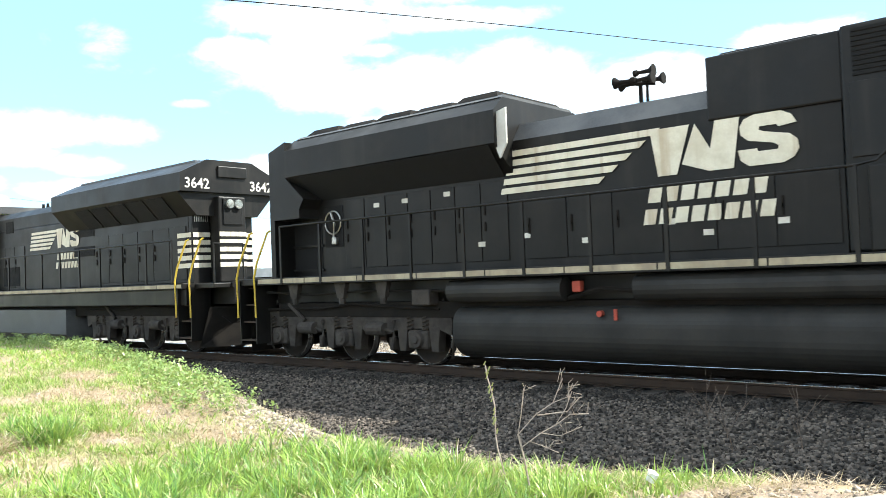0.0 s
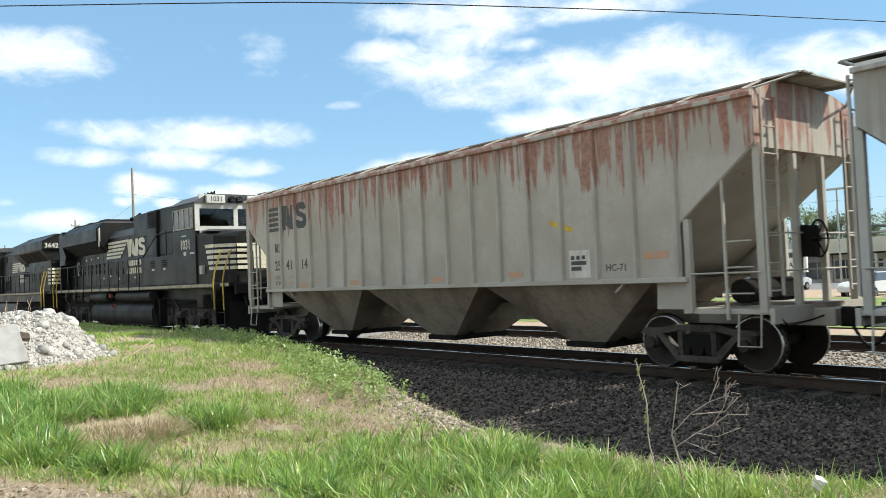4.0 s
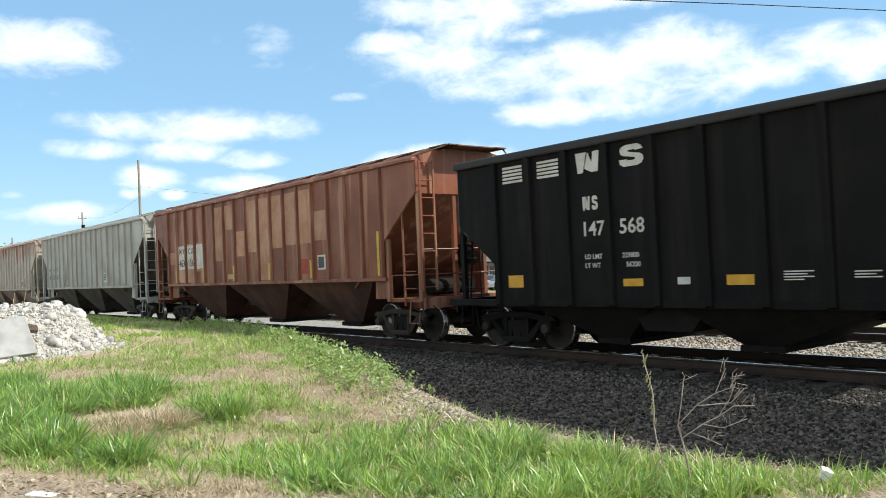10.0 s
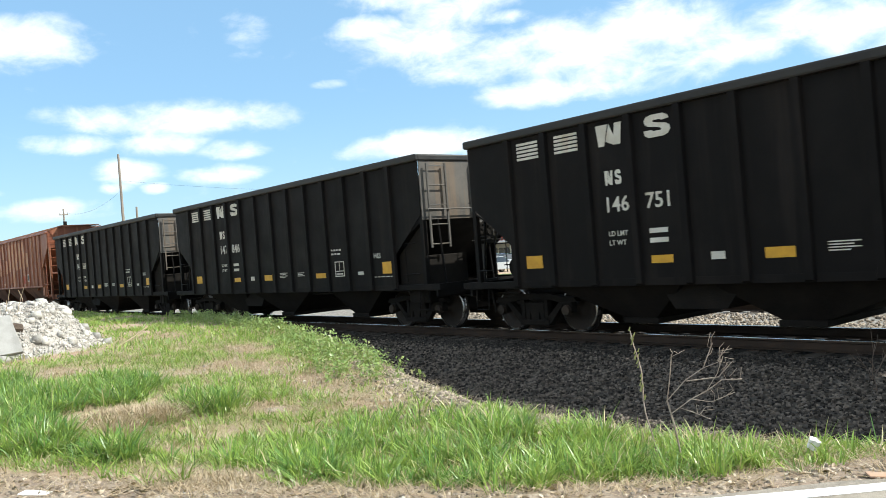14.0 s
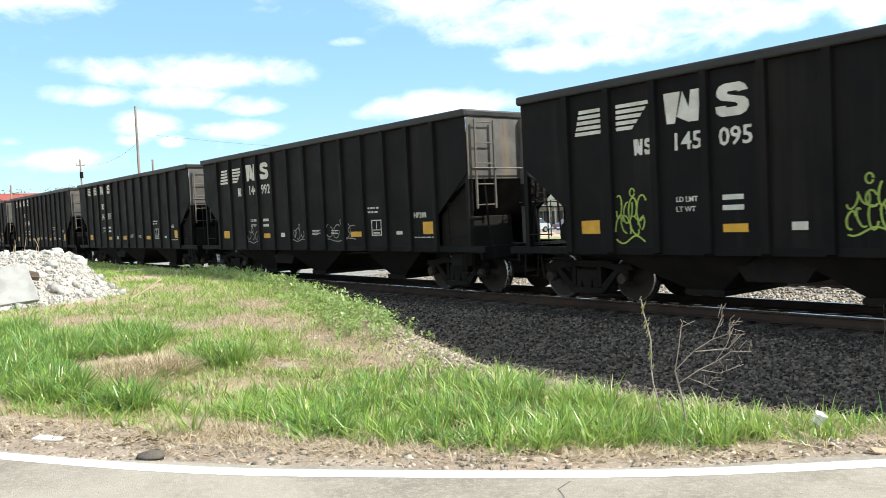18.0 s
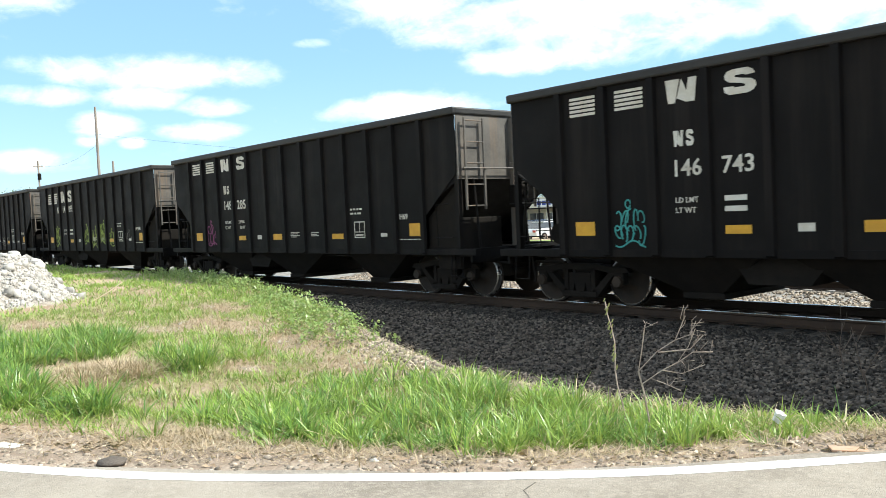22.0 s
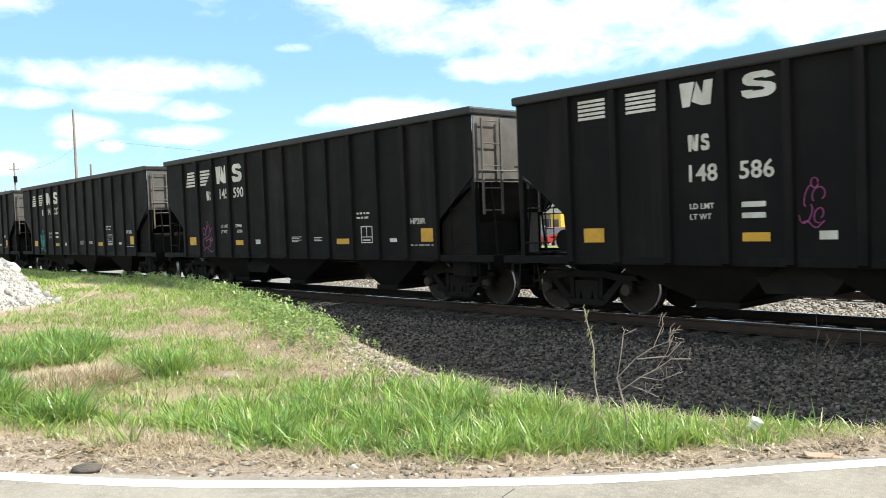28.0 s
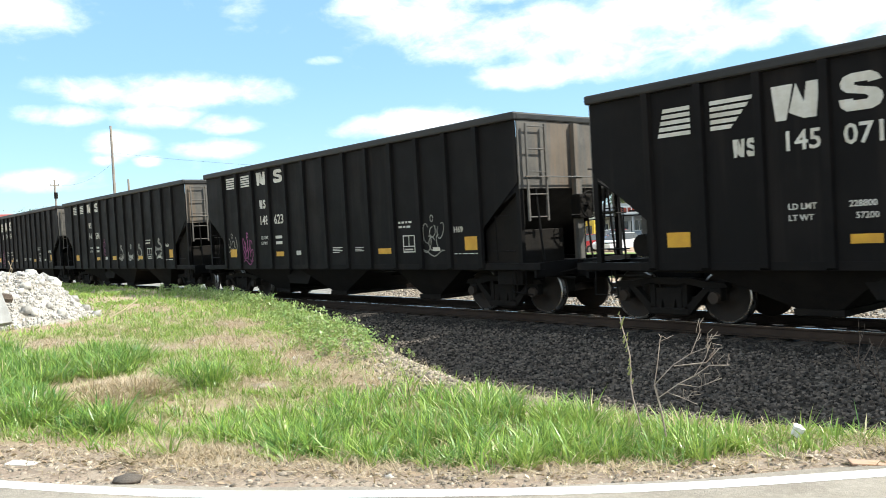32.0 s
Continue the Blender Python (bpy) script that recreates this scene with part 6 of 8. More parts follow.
def rear_loco():
    c = thing("diesel_locomotive", "black diesel locomotive with overhanging radiator wings, coupled ahead", "locomotive", "locomotives of the train")
    L = 22.3
    part("underframe", shape(box(0.95, 20.2, -1.45, 1.45, 1.25, 1.66, 0.02), box(20.2, 21.4, -0.85, 0.85, 1.25, 1.66)), LOCO, c)
    part("equipment_deck", shape(box(1.2, 20.0, -1.15, 1.15, 0.95, 1.26, 0.02)), UNDER, c)
    part("walkway", shape(box(0.95, 20.2, -1.55, 1.55, 1.66, 1.80, 0.01), box(20.2, 21.4, -0.9, 0.9, 1.66, 1.80)), LOCO, c)
    x = 0.97
    while x < 20.0:
        b = min(x + 1.5, 20.15)
        part("edge_stripe", shape(box(x + 0.03, b, -1.552, -1.556, 1.685, 1.775)), EDGE_CREAM, c, "cream walkway edge stripe")
        x = b
    part("hood", shape(box(6.6, 19.6, -0.95, 0.95, 1.8, 3.9, 0.03)), LOCO, c)
    part("hood_roof", shape(prism([(-0.95, 3.9), (-0.95, 4.3), (-0.6, 4.55), (0.6, 4.55), (0.95, 4.3), (0.95, 3.9)], 6.6, 13.0, "x")), LOCO, c)
    flare = [(-0.95, 3.55), (-1.5, 4.15), (-1.5, 4.62), (-0.7, 5.0), (0.7, 5.0), (1.5, 4.62), (1.5, 4.15), (0.95, 3.55)]
    part("radiator_housing", shape(prism(flare, 12.9, 20.0, "x")), LOCO, c)
    part("radiator_deck", shape(box(13.2, 19.6, -0.7, 0.7, 5.0, 5.05)), LOCO_ROOF, c)
    part("wing_end", shape(prism([(-1.5, 4.15), (-1.5, 4.62), (-0.7, 5.0), (0.7, 5.0), (1.5, 4.62), (1.5, 4.15)], 20.0, 20.14, "x")), LOCO, c)
    part("end_box", shape(box(20.14, 20.2, -0.4, 0.5, 4.55, 4.85, 0.02)), LOCO, c)
    for k in range(5):
        a = 14.3 + 1.0 * k
        part("wing_screen", shape(hull([(a, -0.97, 3.56), (a + 0.85, -0.97, 3.56), (a + 0.85, -0.98, 3.55), (a, -0.98, 3.55)], [(a, -1.44, 4.07), (a + 0.85, -1.44, 4.07), (a + 0.85, -1.45, 4.06), (a, -1.45, 4.06)])), GRILLE, c)
    for a, z0, z1 in ((13.2, 3.35, 3.75), (13.2, 2.75, 3.05)):
        part("side_screen", shape(box(a, a + 1.3, -0.952, -0.965, z0, z1)), GRILLE, c)
    doors(c, 14.6, 19.5, 6, 1.9, 3.3, -0.95, LOCO)
    doors(c, 7.2, 9.6, 3, 1.9, 3.3, -0.95, LOCO)
    part("hood_vent", shape(box(8.1, 8.7, -0.952, -0.965, 3.8, 4.2)), GRILLE, c)
    part("hood_vent", shape(box(7.9, 9.2, -0.975, -0.985, 1.95, 2.6)), GRILLE, c)
    stripes(c, 10.0, 3.1, 1.5, 0.6, 5, CREAM, 0.15, 0.6, y=-0.955)
    emblem(c, 12.0, 3.1, 0.95, 0.62, CREAM, y=-0.955)
    emblem(c, 12.95, 3.1, 0.6, 0.62, CREAM, False, y=-0.966)
    word_bars(c, 12.0, 2.72, 7, 0.16, 0.2, -0.956)
    word_bars(c, 11.9, 2.44, 8, 0.15, 0.2, -0.956)
    # rear end
    part("rear_wall", shape(box(19.6, 19.75, -0.95, 0.95, 1.8, 4.15, 0.02), prism([(-0.95, 1.8), (-0.45, 1.8), (-0.45, 4.1), (-0.95, 4.1)], 19.75, 19.78, "x")), LOCO, c)
    part("sand_box", shape(box(19.78, 20.2, -0.42, 0.42, 1.8, 4.05, 0.03)), LOCO, c)
    part("light_niche", shape(box(20.2, 20.24, -0.3, 0.3, 3.3, 4.0, 0.02)), GRILLE, c)
    for s in (-0.13, 0.13):
        hl = part("headlight", shape(cyl((20.24, s, 3.85), (20.32, s, 3.85), 0.12, n=16)), CHROME, c)
        part("lens", shape(cyl((20.32, s, 3.85), (20.335, s, 3.85), 0.1, n=16)), LENS, hl)
    part("louvre", shape(*[box(19.79, 19.8, -0.9 + 0.055 * k, -0.88 + 0.055 * k, 3.4, 3.9) for k in range(8)]), CHROME, c)
    for k in range(5):
        z = 2.2 + 0.2 * k
        part("end_stripe", shape(box(19.785, 19.79, -0.94, -0.43, z, z + 0.12)), CREAM, c)
        part("end_stripe", shape(box(20.205, 20.21, -0.42, 0.42, z, z + 0.12)), CREAM, c)
        part("end_stripe", shape(box(19.785, 19.79, 0.43, 0.94, z, z + 0.12)), CREAM, c)
        part("end_stripe", shape(box(19.1, 19.75, -0.975, -0.98, z, z + 0.12)), CREAM, c)
    lettering("3642", 0.26, c, 20.145, -1.38, 4.24, LETTER, "road_number", along="y")
    lettering("3642", 0.26, c, 20.145, 0.62, 4.24, LETTER, "road_number", along="y")
    # cab at the leading end
    y = 1.52
    part("cab_lower", shape(box(3.0, 6.6, -y, y, 1.8, 3.85, 0.02)), LOCO, c)
    part("cab_frame", shape(*[box(a, b, t * y, t * (y - 0.06), 3.85, 4.5) for t in (-1, 1) for a, b in ((3.0, 3.4), (4.2, 4.35), (5.2, 5.35), (6.1, 6.6))],
                              *[box(3.0, 6.6, t * y, t * (y - 0.06), 4.5, 4.65) for t in (-1, 1)], box(6.5, 6.6, -y, y, 3.85, 4.6), box(3.0, 3.06, -y, y, 4.4, 4.6)), LOCO, c)
    for a, b in ((3.4, 4.2), (4.35, 5.2), (5.35, 6.1)):
        window(c, a, b, 3.87, 4.48, -y)
    part("cab_roof", shape(prism([(-y - 0.05, 4.65), (-1.0, 4.9), (1.0, 4.9), (y + 0.05, 4.65)], 2.9, 6.7, "x"), box(4.0, 4.8, -0.4, 0.3, 4.9, 5.02, 0.03)), LOCO_ROOF, c)
    part("roof_fins", shape(*[cyl((9.6 + 0.35 * k, -0.3, 4.55), (9.6 + 0.35 * k, -0.3, 4.75), 0.06, 0.04) for k in range(3)]), UNDER, c)
    part("nose", shape(hull([(1.6, -1.1, 1.8), (3.0, -1.4, 1.8), (3.0, 1.4, 1.8), (1.6, 1.1, 1.8)], [(1.9, -1.0, 3.3), (3.0, -1.35, 3.7), (3.0, 1.35, 3.7), (1.9, 1.0, 3.3)])), LOCO, c)
    lettering("3642", 0.30, c, 3.9, -1.524, 3.0, LETTER, "road_number")
    for k in range(5):
        part("nose_stripe", shape(box(2.3, 2.95, -1.42, -1.44, 2.2 + 0.2 * k, 2.32 + 0.2 * k)), CREAM, c)
    stair(c, 19.95, 20.5, -1, True)
    stair(c, 20.1, 20.65, 1, True)
    stair(c, 1.1, 1.7, -1, True)
    part("rear_platform", shape(box(20.2, 21.35, -1.4, 1.4, 1.66, 1.78, 0.02)), LOCO, c)
    part("cab_side_door", shape(box(6.65, 7.2, -1.3, -0.95, 1.8, 4.3, 0.02)), LOCO, c)
    part("rear_plow", shape(hull([(20.75, -1.45, 0.2), (21.5, 0, 0.2), (21.0, 1.3, 0.2), (20.9, 0, 0.2)], [(21.0, -1.3, 1.2), (21.3, 0, 1.2), (21.0, 1.3, 1.2), (20.9, 0, 1.2)])), UNDER, c)
    coupler(c, 0.0, -1, UNDER)
    coupler(c, L, 1, UNDER)
    railing(c, [7.2 + 1.25 * k for k in range(11)], 1.8, 2.9, -1.54)
    part("end_railing", shape(tube([(21.3, -1.35, 1.8), (21.3, -1.35, 2.75), (21.3, -0.5, 2.75), (21.3, -0.5, 1.8)], 0.022)), LOCO, c)
    part("fuel_tank", shape(prism([(-1.2, 0.2), (-1.45, 0.4), (-1.45, 1.15), (1.45, 1.15), (1.45, 0.4), (1.2, 0.2)], 6.6, 13.6, "x")), LOCO_ROOF, c)
    loco_truck(c, 4.3)
    loco_truck(c, 17.3)
    return c


TRAIN.append((big_loco(), 6.38 - 22.6))
TRAIN.append((rear_loco(), 6.38 - 22.6 - 22.3))

# ---- grass, stones and weeds on the verge ----
def leaf_material(name, a, b, dry, k=0.25):
    m = bpy.data.materials.new(name)
    m.use_nodes = True
    N = Nodes(m.node_tree)
    p = m.node_tree.nodes["Principled BSDF"]
    isl = N.add("ShaderNodeNewGeometry").outputs["Random Per Island"]
    col = N.mix(isl, a, b)
    col = N.mix(N.ramp(isl, 0.92, 0.96), col, dry)
    N.link(col, p.inputs["Base Color"])
    p.inputs["Roughness"].default_value = 0.38
    p.inputs["Specular IOR Level"].default_value = 0.5
    tr = N.add("ShaderNodeBsdfTranslucent")
    bright = N.mix(0.6, col, (0.46, 0.52, 0.15))
    N.link(bright, tr.inputs[0])
    mixer = N.add("ShaderNodeMixShader")
    mixer.inputs[0].default_value = k
    N.link(p.outputs[0], mixer.inputs[1])
    N.link(tr.outputs[0], mixer.inputs[2])
    N.link(mixer.outputs[0], m.node_tree.nodes["Material Output"].inputs[0])
    return m


GRASS = leaf_material("fresh_spring_grass", (0.085, 0.20, 0.026), (0.37, 0.50, 0.10), (0.60, 0.50, 0.31), 0.34)
GRASS_DARK = leaf_material("deep_green_grass", (0.045, 0.14, 0.028), (0.16, 0.31, 0.06), (0.40, 0.35, 0.19), 0.28)
GRASS_THIN = leaf_material("thin_olive_grass", (0.17, 0.21, 0.055), (0.56, 0.50, 0.27), (0.60, 0.50, 0.36), 0.28)
STRAW = leaf_material("dry_straw", (0.50, 0.39, 0.26), (0.36, 0.26, 0.165), (0.62, 0.52, 0.38), 0.15)
WEED = leaf_material("pale_clover_leaves", (0.14, 0.25, 0.06), (0.33, 0.41, 0.14), (0.36, 0.34, 0.17), 0.3)
LEAF = leaf_material("dead_brown_leaves", (0.40, 0.29, 0.19), (0.15, 0.10, 0.065), (0.62, 0.52, 0.40), 0.1)

# thin places in the turf: x, y, half sizes
BARE = [(-10.9, 5.5, 1.7, 0.8), (-8.9, 5.35, 1.5, 0.6), (-9.2, 3.0, 0.5, 0.3), (-8.0, 4.12, 0.5, 0.22), (-5.9, 2.4, 1.0, 0.45), (-14.5, 3.4, 1.3, 0.6), (-9.9, 6.3, 1.5, 0.4),
        (-14.0, 6.6, 1.5, 0.55), (-12.3, 4.6, 0.8, 0.35), (-7.3, 4.9, 0.7, 0.3)]
# lush tufts: x, y, half sizes
LUSH = [(-8.4, 1.9, 0.55, 0.5), (-9.6, 1.5, 0.9, 0.6), (-11.1, 2.2, 1.2, 0.8), (-11.1, 3.5, 0.8, 0.42), (-8.75, 3.65, 0.45, 0.3), (-7.45, 2.2, 0.35, 0.3), (-10.2, 3.2, 0.5, 0.3), (-13.2, 2.4, 0.9, 0.5)]
# mounds of dead stems: x, y, half sizes
DEAD = [(-8.7, 2.95, 0.55, 0.5), (-8.4, 2.5, 0.6, 0.4)]
rng = np.random.default_rng(7)


def spots(x, y, places):
    v = np.full_like(x, -3.0)
    for a, b, p, q in places:
        v = np.maximum(v, 1 - ((x - a) / p) ** 2 - ((y - b) / q) ** 2)
    return v


def bare(x, y):
    return np.clip(0.34 + 0.75 * spots(x, y, BARE) + 0.75 * fine_wave(1.3 * x, 1.3 * y, 4), 0, 1)


def lush(x, y):
    return np.clip(0.3 + 1.2 * spots(x, y, LUSH) + 0.7 * fine_wave(1.3 * x, 1.3 * y, 6) - 1.6 * np.clip(spots(x, y, DEAD), 0, 1), 0, 1)


def blades(x, y, z, height, width, lean, bend, turn):
    """Tapered arching blades: seven points and five triangles each."""
    n = len(x)
    d = np.column_stack((np.cos(turn), np.sin(turn)))
    a = turn + rng.normal(0, 0.6, n)
    w = np.column_stack((-np.sin(a), np.cos(a))) * width[:, None] / 2
    base = np.column_stack((x, y))
    V = np.empty((n, 7, 3))
    for k, (t, wide) in enumerate(((0.0, 0.8), (0.4, 1.0), (0.75, 0.72))):
        mid = base + d * (height * (lean * t + bend * t * t))[:, None]
        up = z + height * np.clip(t - 0.5 * bend * t * t - 0.18 * lean * t, 0.05 * t, 1)
        V[:, 2 * k, :2], V[:, 2 * k, 2] = mid - w * wide, up
        V[:, 2 * k + 1, :2], V[:, 2 * k + 1, 2] = mid + w * wide, up
    V[:, 6, :2] = base + d * (height * (lean + bend))[:, None]
    V[:, 6, 2] = z + height * np.clip(1 - 0.5 * bend - 0.18 * lean, 0.08, 1)
    k = np.arange(n)[:, None] * 7
    F = np.concatenate((k + [[0, 1, 3]], k + [[0, 3, 2]], k + [[2, 3, 5]], k + [[2, 5, 4]], k + [[4, 5, 6]]), 1).reshape(-1, 3)
    return V.reshape(-1, 3), F


def tufts(name, label, mat, centres, per, radius, h0, h1, w0, w1, lean=0.35, lift=-0.015, bend=0.8):
    """Tufts whose blades rise from one crown and fall outwards."""
    cx, cy, size = centres
    m = rng.poisson(per, len(cx)) + 2
    i = np.repeat(np.arange(len(cx)), m)
    r = radius * np.sqrt(rng.random(len(i))) * size[i]
    a = rng.uniform(0, 6.283, len(i))
    x, y = cx[i] + r * np.cos(a), cy[i] + r * np.sin(a)
    h = rng.uniform(h0, h1, len(i)) * size[i]
    V, F = blades(x, y, ground_z(x, y) + lift, h, rng.uniform(w0, w1, len(i)), rng.uniform(0.05, lean, len(i)), bend * rng.random(len(i)), a + rng.normal(0, 0.6, len(i)))
    ob = part(name, soup(name, V, F), mat)
    return tagged(ob, label, "grass", kind="stuff")


def verge_points(n, x0, x1, y0, y1, keep):
    x, y = rng.uniform(x0, x1, n), rng.uniform(y0, y1, n)
    k = rng.random(n) < keep(x, y)
    return x[k], y[k]


def on_verge(x, y, off=0.45):
    road = past_line(x, y)
    return np.clip((road - off) / 0.25, 0, 1) * np.clip((edge_y(x) + 0.35 - y) / 0.3, 0, 1)


def front(x, y):
    """The rank strip along the road's edge."""
    return np.clip((x + 6.9) / 1.2, 0, 1) * np.clip((past_line(x, y) - 0.74 - 0.2 * wave(2.6 * x, 2.4 * y, 8) - 0.1 * fine_wave(x, y, 2)) / 0.2, 0, 1) * np.clip((edge_y(x) - 0.1 - y) / 0.4, 0, 1) * (1 - 0.9 * bare(x, y))


def thin_keep(x, y):
    return on_verge(x, y, 0.85 + 0.3 * wave(1.7 * x, 2 * y, 6)) * (1 - 0.92 * bare(x, y)) * np.clip(0.62 + 1.0 * fine_wave(x * 0.9, y * 0.9, 3) + 0.5 * wave(x * 0.9, y * 1.3, 2), 0.06, 1)


def green_keep(x, y):
    return on_verge(x, y, 0.85) * (1 - bare(x, y)) * np.clip(0.36 + 1.2 * fine_wave(x * 0.7, y * 0.9, 11) + 0.5 * wave(x, y, 7), 0.04, 0.85)


def size_of(x, y, lo=0.55, hi=1.25):
    return rng.uniform(lo, hi, len(x)) * (1 + 0.35 * wave(3.1 * x, 3.7 * y, 1))


x, y = verge_points(70000, -16, 1.5, -1.0, 8.6, thin_keep)
tufts("grass_short", "thin short olive grass over the verge", GRASS_THIN, (x, y, size_of(x, y)), 4, 0.05, 0.03, 0.10, 0.005, 0.011, 0.9)
x, y = verge_points(24000, -50, -16, -2.5, 11.2, lambda x, y: on_verge(x, y, 0.7) * (1 - 0.8 * bare(x, y)) * np.clip(0.7 + 0.8 * wave(0.8 * x, 1.1 * y, 5), 0.2, 1))
tufts("grass_far", "rough grass along the far bank", GRASS, (x, y, rng.uniform(0.6, 1.5, len(x))), 3, 0.12, 0.06, 0.16, 0.014, 0.03, 0.8)
x, y = verge_points(42000, -16, 0.5, -1.0, 8.6, green_keep)
tufts("grass_patches", "fresher green patches in the thin turf", GRASS, (x, y, size_of(x, y)), 6, 0.05, 0.05, 0.16, 0.006, 0.014, 0.6)
x, y = verge_points(15000, -7.5, 1.5, 0.5, 7, lambda x, y: front(x, y) * np.clip(0.45 + 0.9 * fine_wave(1.4 * x, 1.4 * y, 5), 0.06, 1))
tufts("grass_tall", "tall bright green grass along the road edge", GRASS, (x, y, size_of(x, y)), 11, 0.045, 0.08, 0.29, 0.007, 0.014, 0.6)
x, y = verge_points(6000, -7.5, 1.5, 0.5, 6.6, lambda x, y: front(x, y) * np.clip(0.3 + 1.2 * wave(2.3 * x, 2.9 * y, 3), 0, 1))
tufts("grass_dark", "deeper green grass tufts", GRASS_DARK, (x, y, size_of(x, y)), 12, 0.05, 0.08, 0.25, 0.007, 0.014, 0.6)
x, y = verge_points(15000, -15, -6.8, 0.5, 4.6, lambda x, y: lush(x, y) * on_verge(x, y, 0.75))
k = rng.random(len(x)) < 0.5
tufts("grass_clumps", "rank green grass clumps on the verge", GRASS, (x[k], y[k], size_of(x[k], y[k])), 11, 0.055, 0.06, 0.32, 0.008, 0.016, 0.7)
tufts("grass_clumps_dark", "deep green rank grass clumps", GRASS_DARK, (x[~k], y[~k], size_of(x[~k], y[~k])), 11, 0.055, 0.06, 0.30, 0.008, 0.016, 0.7)


def straw_keep(x, y):
    road = past_line(x, y)
    edge = np.clip(1 - np.abs(road - 0.72) / 0.4, 0, 1) * np.clip(0.5 + wave(2 * x, 2 * y, 4), 0.15, 1)
    return np.clip(np.clip((road - 0.3) / 0.15, 0, 1) * (edge * 0.8 + bare(x, y) * 0.5 + 0.3) * np.clip((edge_y(x) + 0.2 - y) / 0.2, 0, 1), 0, 1)


x, y = verge_points(76000, -20, 1.5, -1, 9.5, straw_keep)
tufts("straw", "matted dry straw and dead stems on the verge", STRAW, (x, y, rng.uniform(0.6, 1.2, len(x))), 3, 0.12, 0.05, 0.13, 0.003, 0.007, 3.2, 0.0)
for cx_, cy_, r_, h_ in ((-8.7, 3.0, 0.40, 0.26), (-8.35, 2.5, 0.36, 0.22), (-8.8, 2.55, 0.36, 0.22), (-6.05, 2.35, 0.40, 0.10), (-5.65, 2.55, 0.34, 0.09)):
    a = rng.uniform(0, 6.283, 520)
    q = r_ * np.sqrt(rng.random(520))
    tufts("straw_clump", "mound of dead pale stems", STRAW, (cx_ + q * np.cos(a), cy_ + q * np.sin(a), 1.25 - 0.5 * q / r_), 3, 0.06, 0.5 * h_, h_, 0.005, 0.010, 1.2, -0.015, 1.2)


def litter(name, label, n, keep, x0, x1, y0, y1, s0, s1):
    """Curled dead leaves lying flat."""
    x, y = verge_points(n, x0, x1, y0, y1, keep)
    m = len(x)
    a, s = rng.uniform(0, 6.283, m), rng.uniform(s0, s1, m)
    u = np.column_stack((np.cos(a), np.sin(a), rng.normal(0, 0.25, m))) * s[:, None]
    v = np.column_stack((-np.sin(a), np.cos(a), rng.normal(0, 0.35, m))) * s[:, None] * rng.uniform(0.25, 0.6, m)[:, None]
    c = np.column_stack((x, y, ground_z(x, y) + 0.012 + 0.012 * rng.random(m)))
    up = np.column_stack((0 * s, 0 * s, s * rng.uniform(0.0, 0.4, m)))
    V = np.stack((c - u, c - v + up, c + u, c + v + up), 1).reshape(-1, 3)
    F = (np.arange(m)[:, None, None] * 4 + np.array([[0, 1, 2], [0, 2, 3]])[None]).reshape(-1, 3)
    return tagged(part(name, soup(name, V, F), LEAF), label, "dead leaves", kind="stuff")


litter("leaf_litter", "curled dead leaves along the road edge", 60000,
       lambda x, y: np.clip(1 - np.abs(past_line(x, y) - 0.62 - 0.1 * wave(2 * x, 2 * y, 2)) / 0.36, 0, 1) * np.clip(0.55 + 0.8 * fine_wave(x, y, 12), 0.05, 1), -9.0, 1.0, -0.5, 8, 0.008, 0.036)

litter("leaf_scatter", "dead leaves and stem scraps over the bare ground", 26000,
       lambda x, y: on_verge(x, y, 0.4) * np.clip(0.12 + 0.7 * bare(x, y), 0, 1), -15.0, -4.0, 0.5, 8, 0.007, 0.03)

# broad weeds with small round leaves along the crest
def weed_keep(x, y):
    crest = np.clip(1 - np.abs(edge_y(x) - 0.35 - y) / 0.7, 0, 1)
    return crest * np.clip((-7.6 - x) / 1.8, 0, 1) * np.clip(0.55 + 0.9 * fine_wave(x * 0.6, y * 0.6, 8), 0.05, 1)


def leafy(name, label, centres, height, mat):
    cx, cy = centres
    m = rng.integers(22, 44, len(cx))
    i = np.repeat(np.arange(len(cx)), m)
    up = rng.random(len(i)) ** 0.7
    hh = rng.uniform(0.5, 1.0, len(cx))[i] * height
    r = 0.10 * rng.random(len(i)) * (0.4 + 0.8 * up)
    a = rng.uniform(0, 6.283, len(i))
    x, y = cx[i] + r * np.cos(a), cy[i] + r * np.sin(a)
    z = ground_z(x, y) + up * hh
    s = rng.uniform(0.011, 0.028, len(i))
    t = rng.normal(0, 0.6, (len(i), 2))
    b = rng.uniform(0, 6.283, len(i))
    u = np.column_stack((np.cos(b), np.sin(b), t[:, 0]))
    v = np.column_stack((-np.sin(b), np.cos(b), t[:, 1]))
    c = np.column_stack((x, y, z))
    V = np.stack((c - u * s[:, None], c - v * s[:, None] * 0.7, c + u * s[:, None], c + v * s[:, None] * 0.7), 1).reshape(-1, 3)
    F = np.arange(len(V)).reshape(-1, 4)
    return tagged(part(name, soup(name, V, F), mat), label, "weeds", kind="stuff")


x, y = verge_points(9500, -26, -4.5, 4.5, 11.2, weed_keep)
leafy("weeds", "leafy pale green weeds along the bank's crest", (x, y), 0.30, WEED)


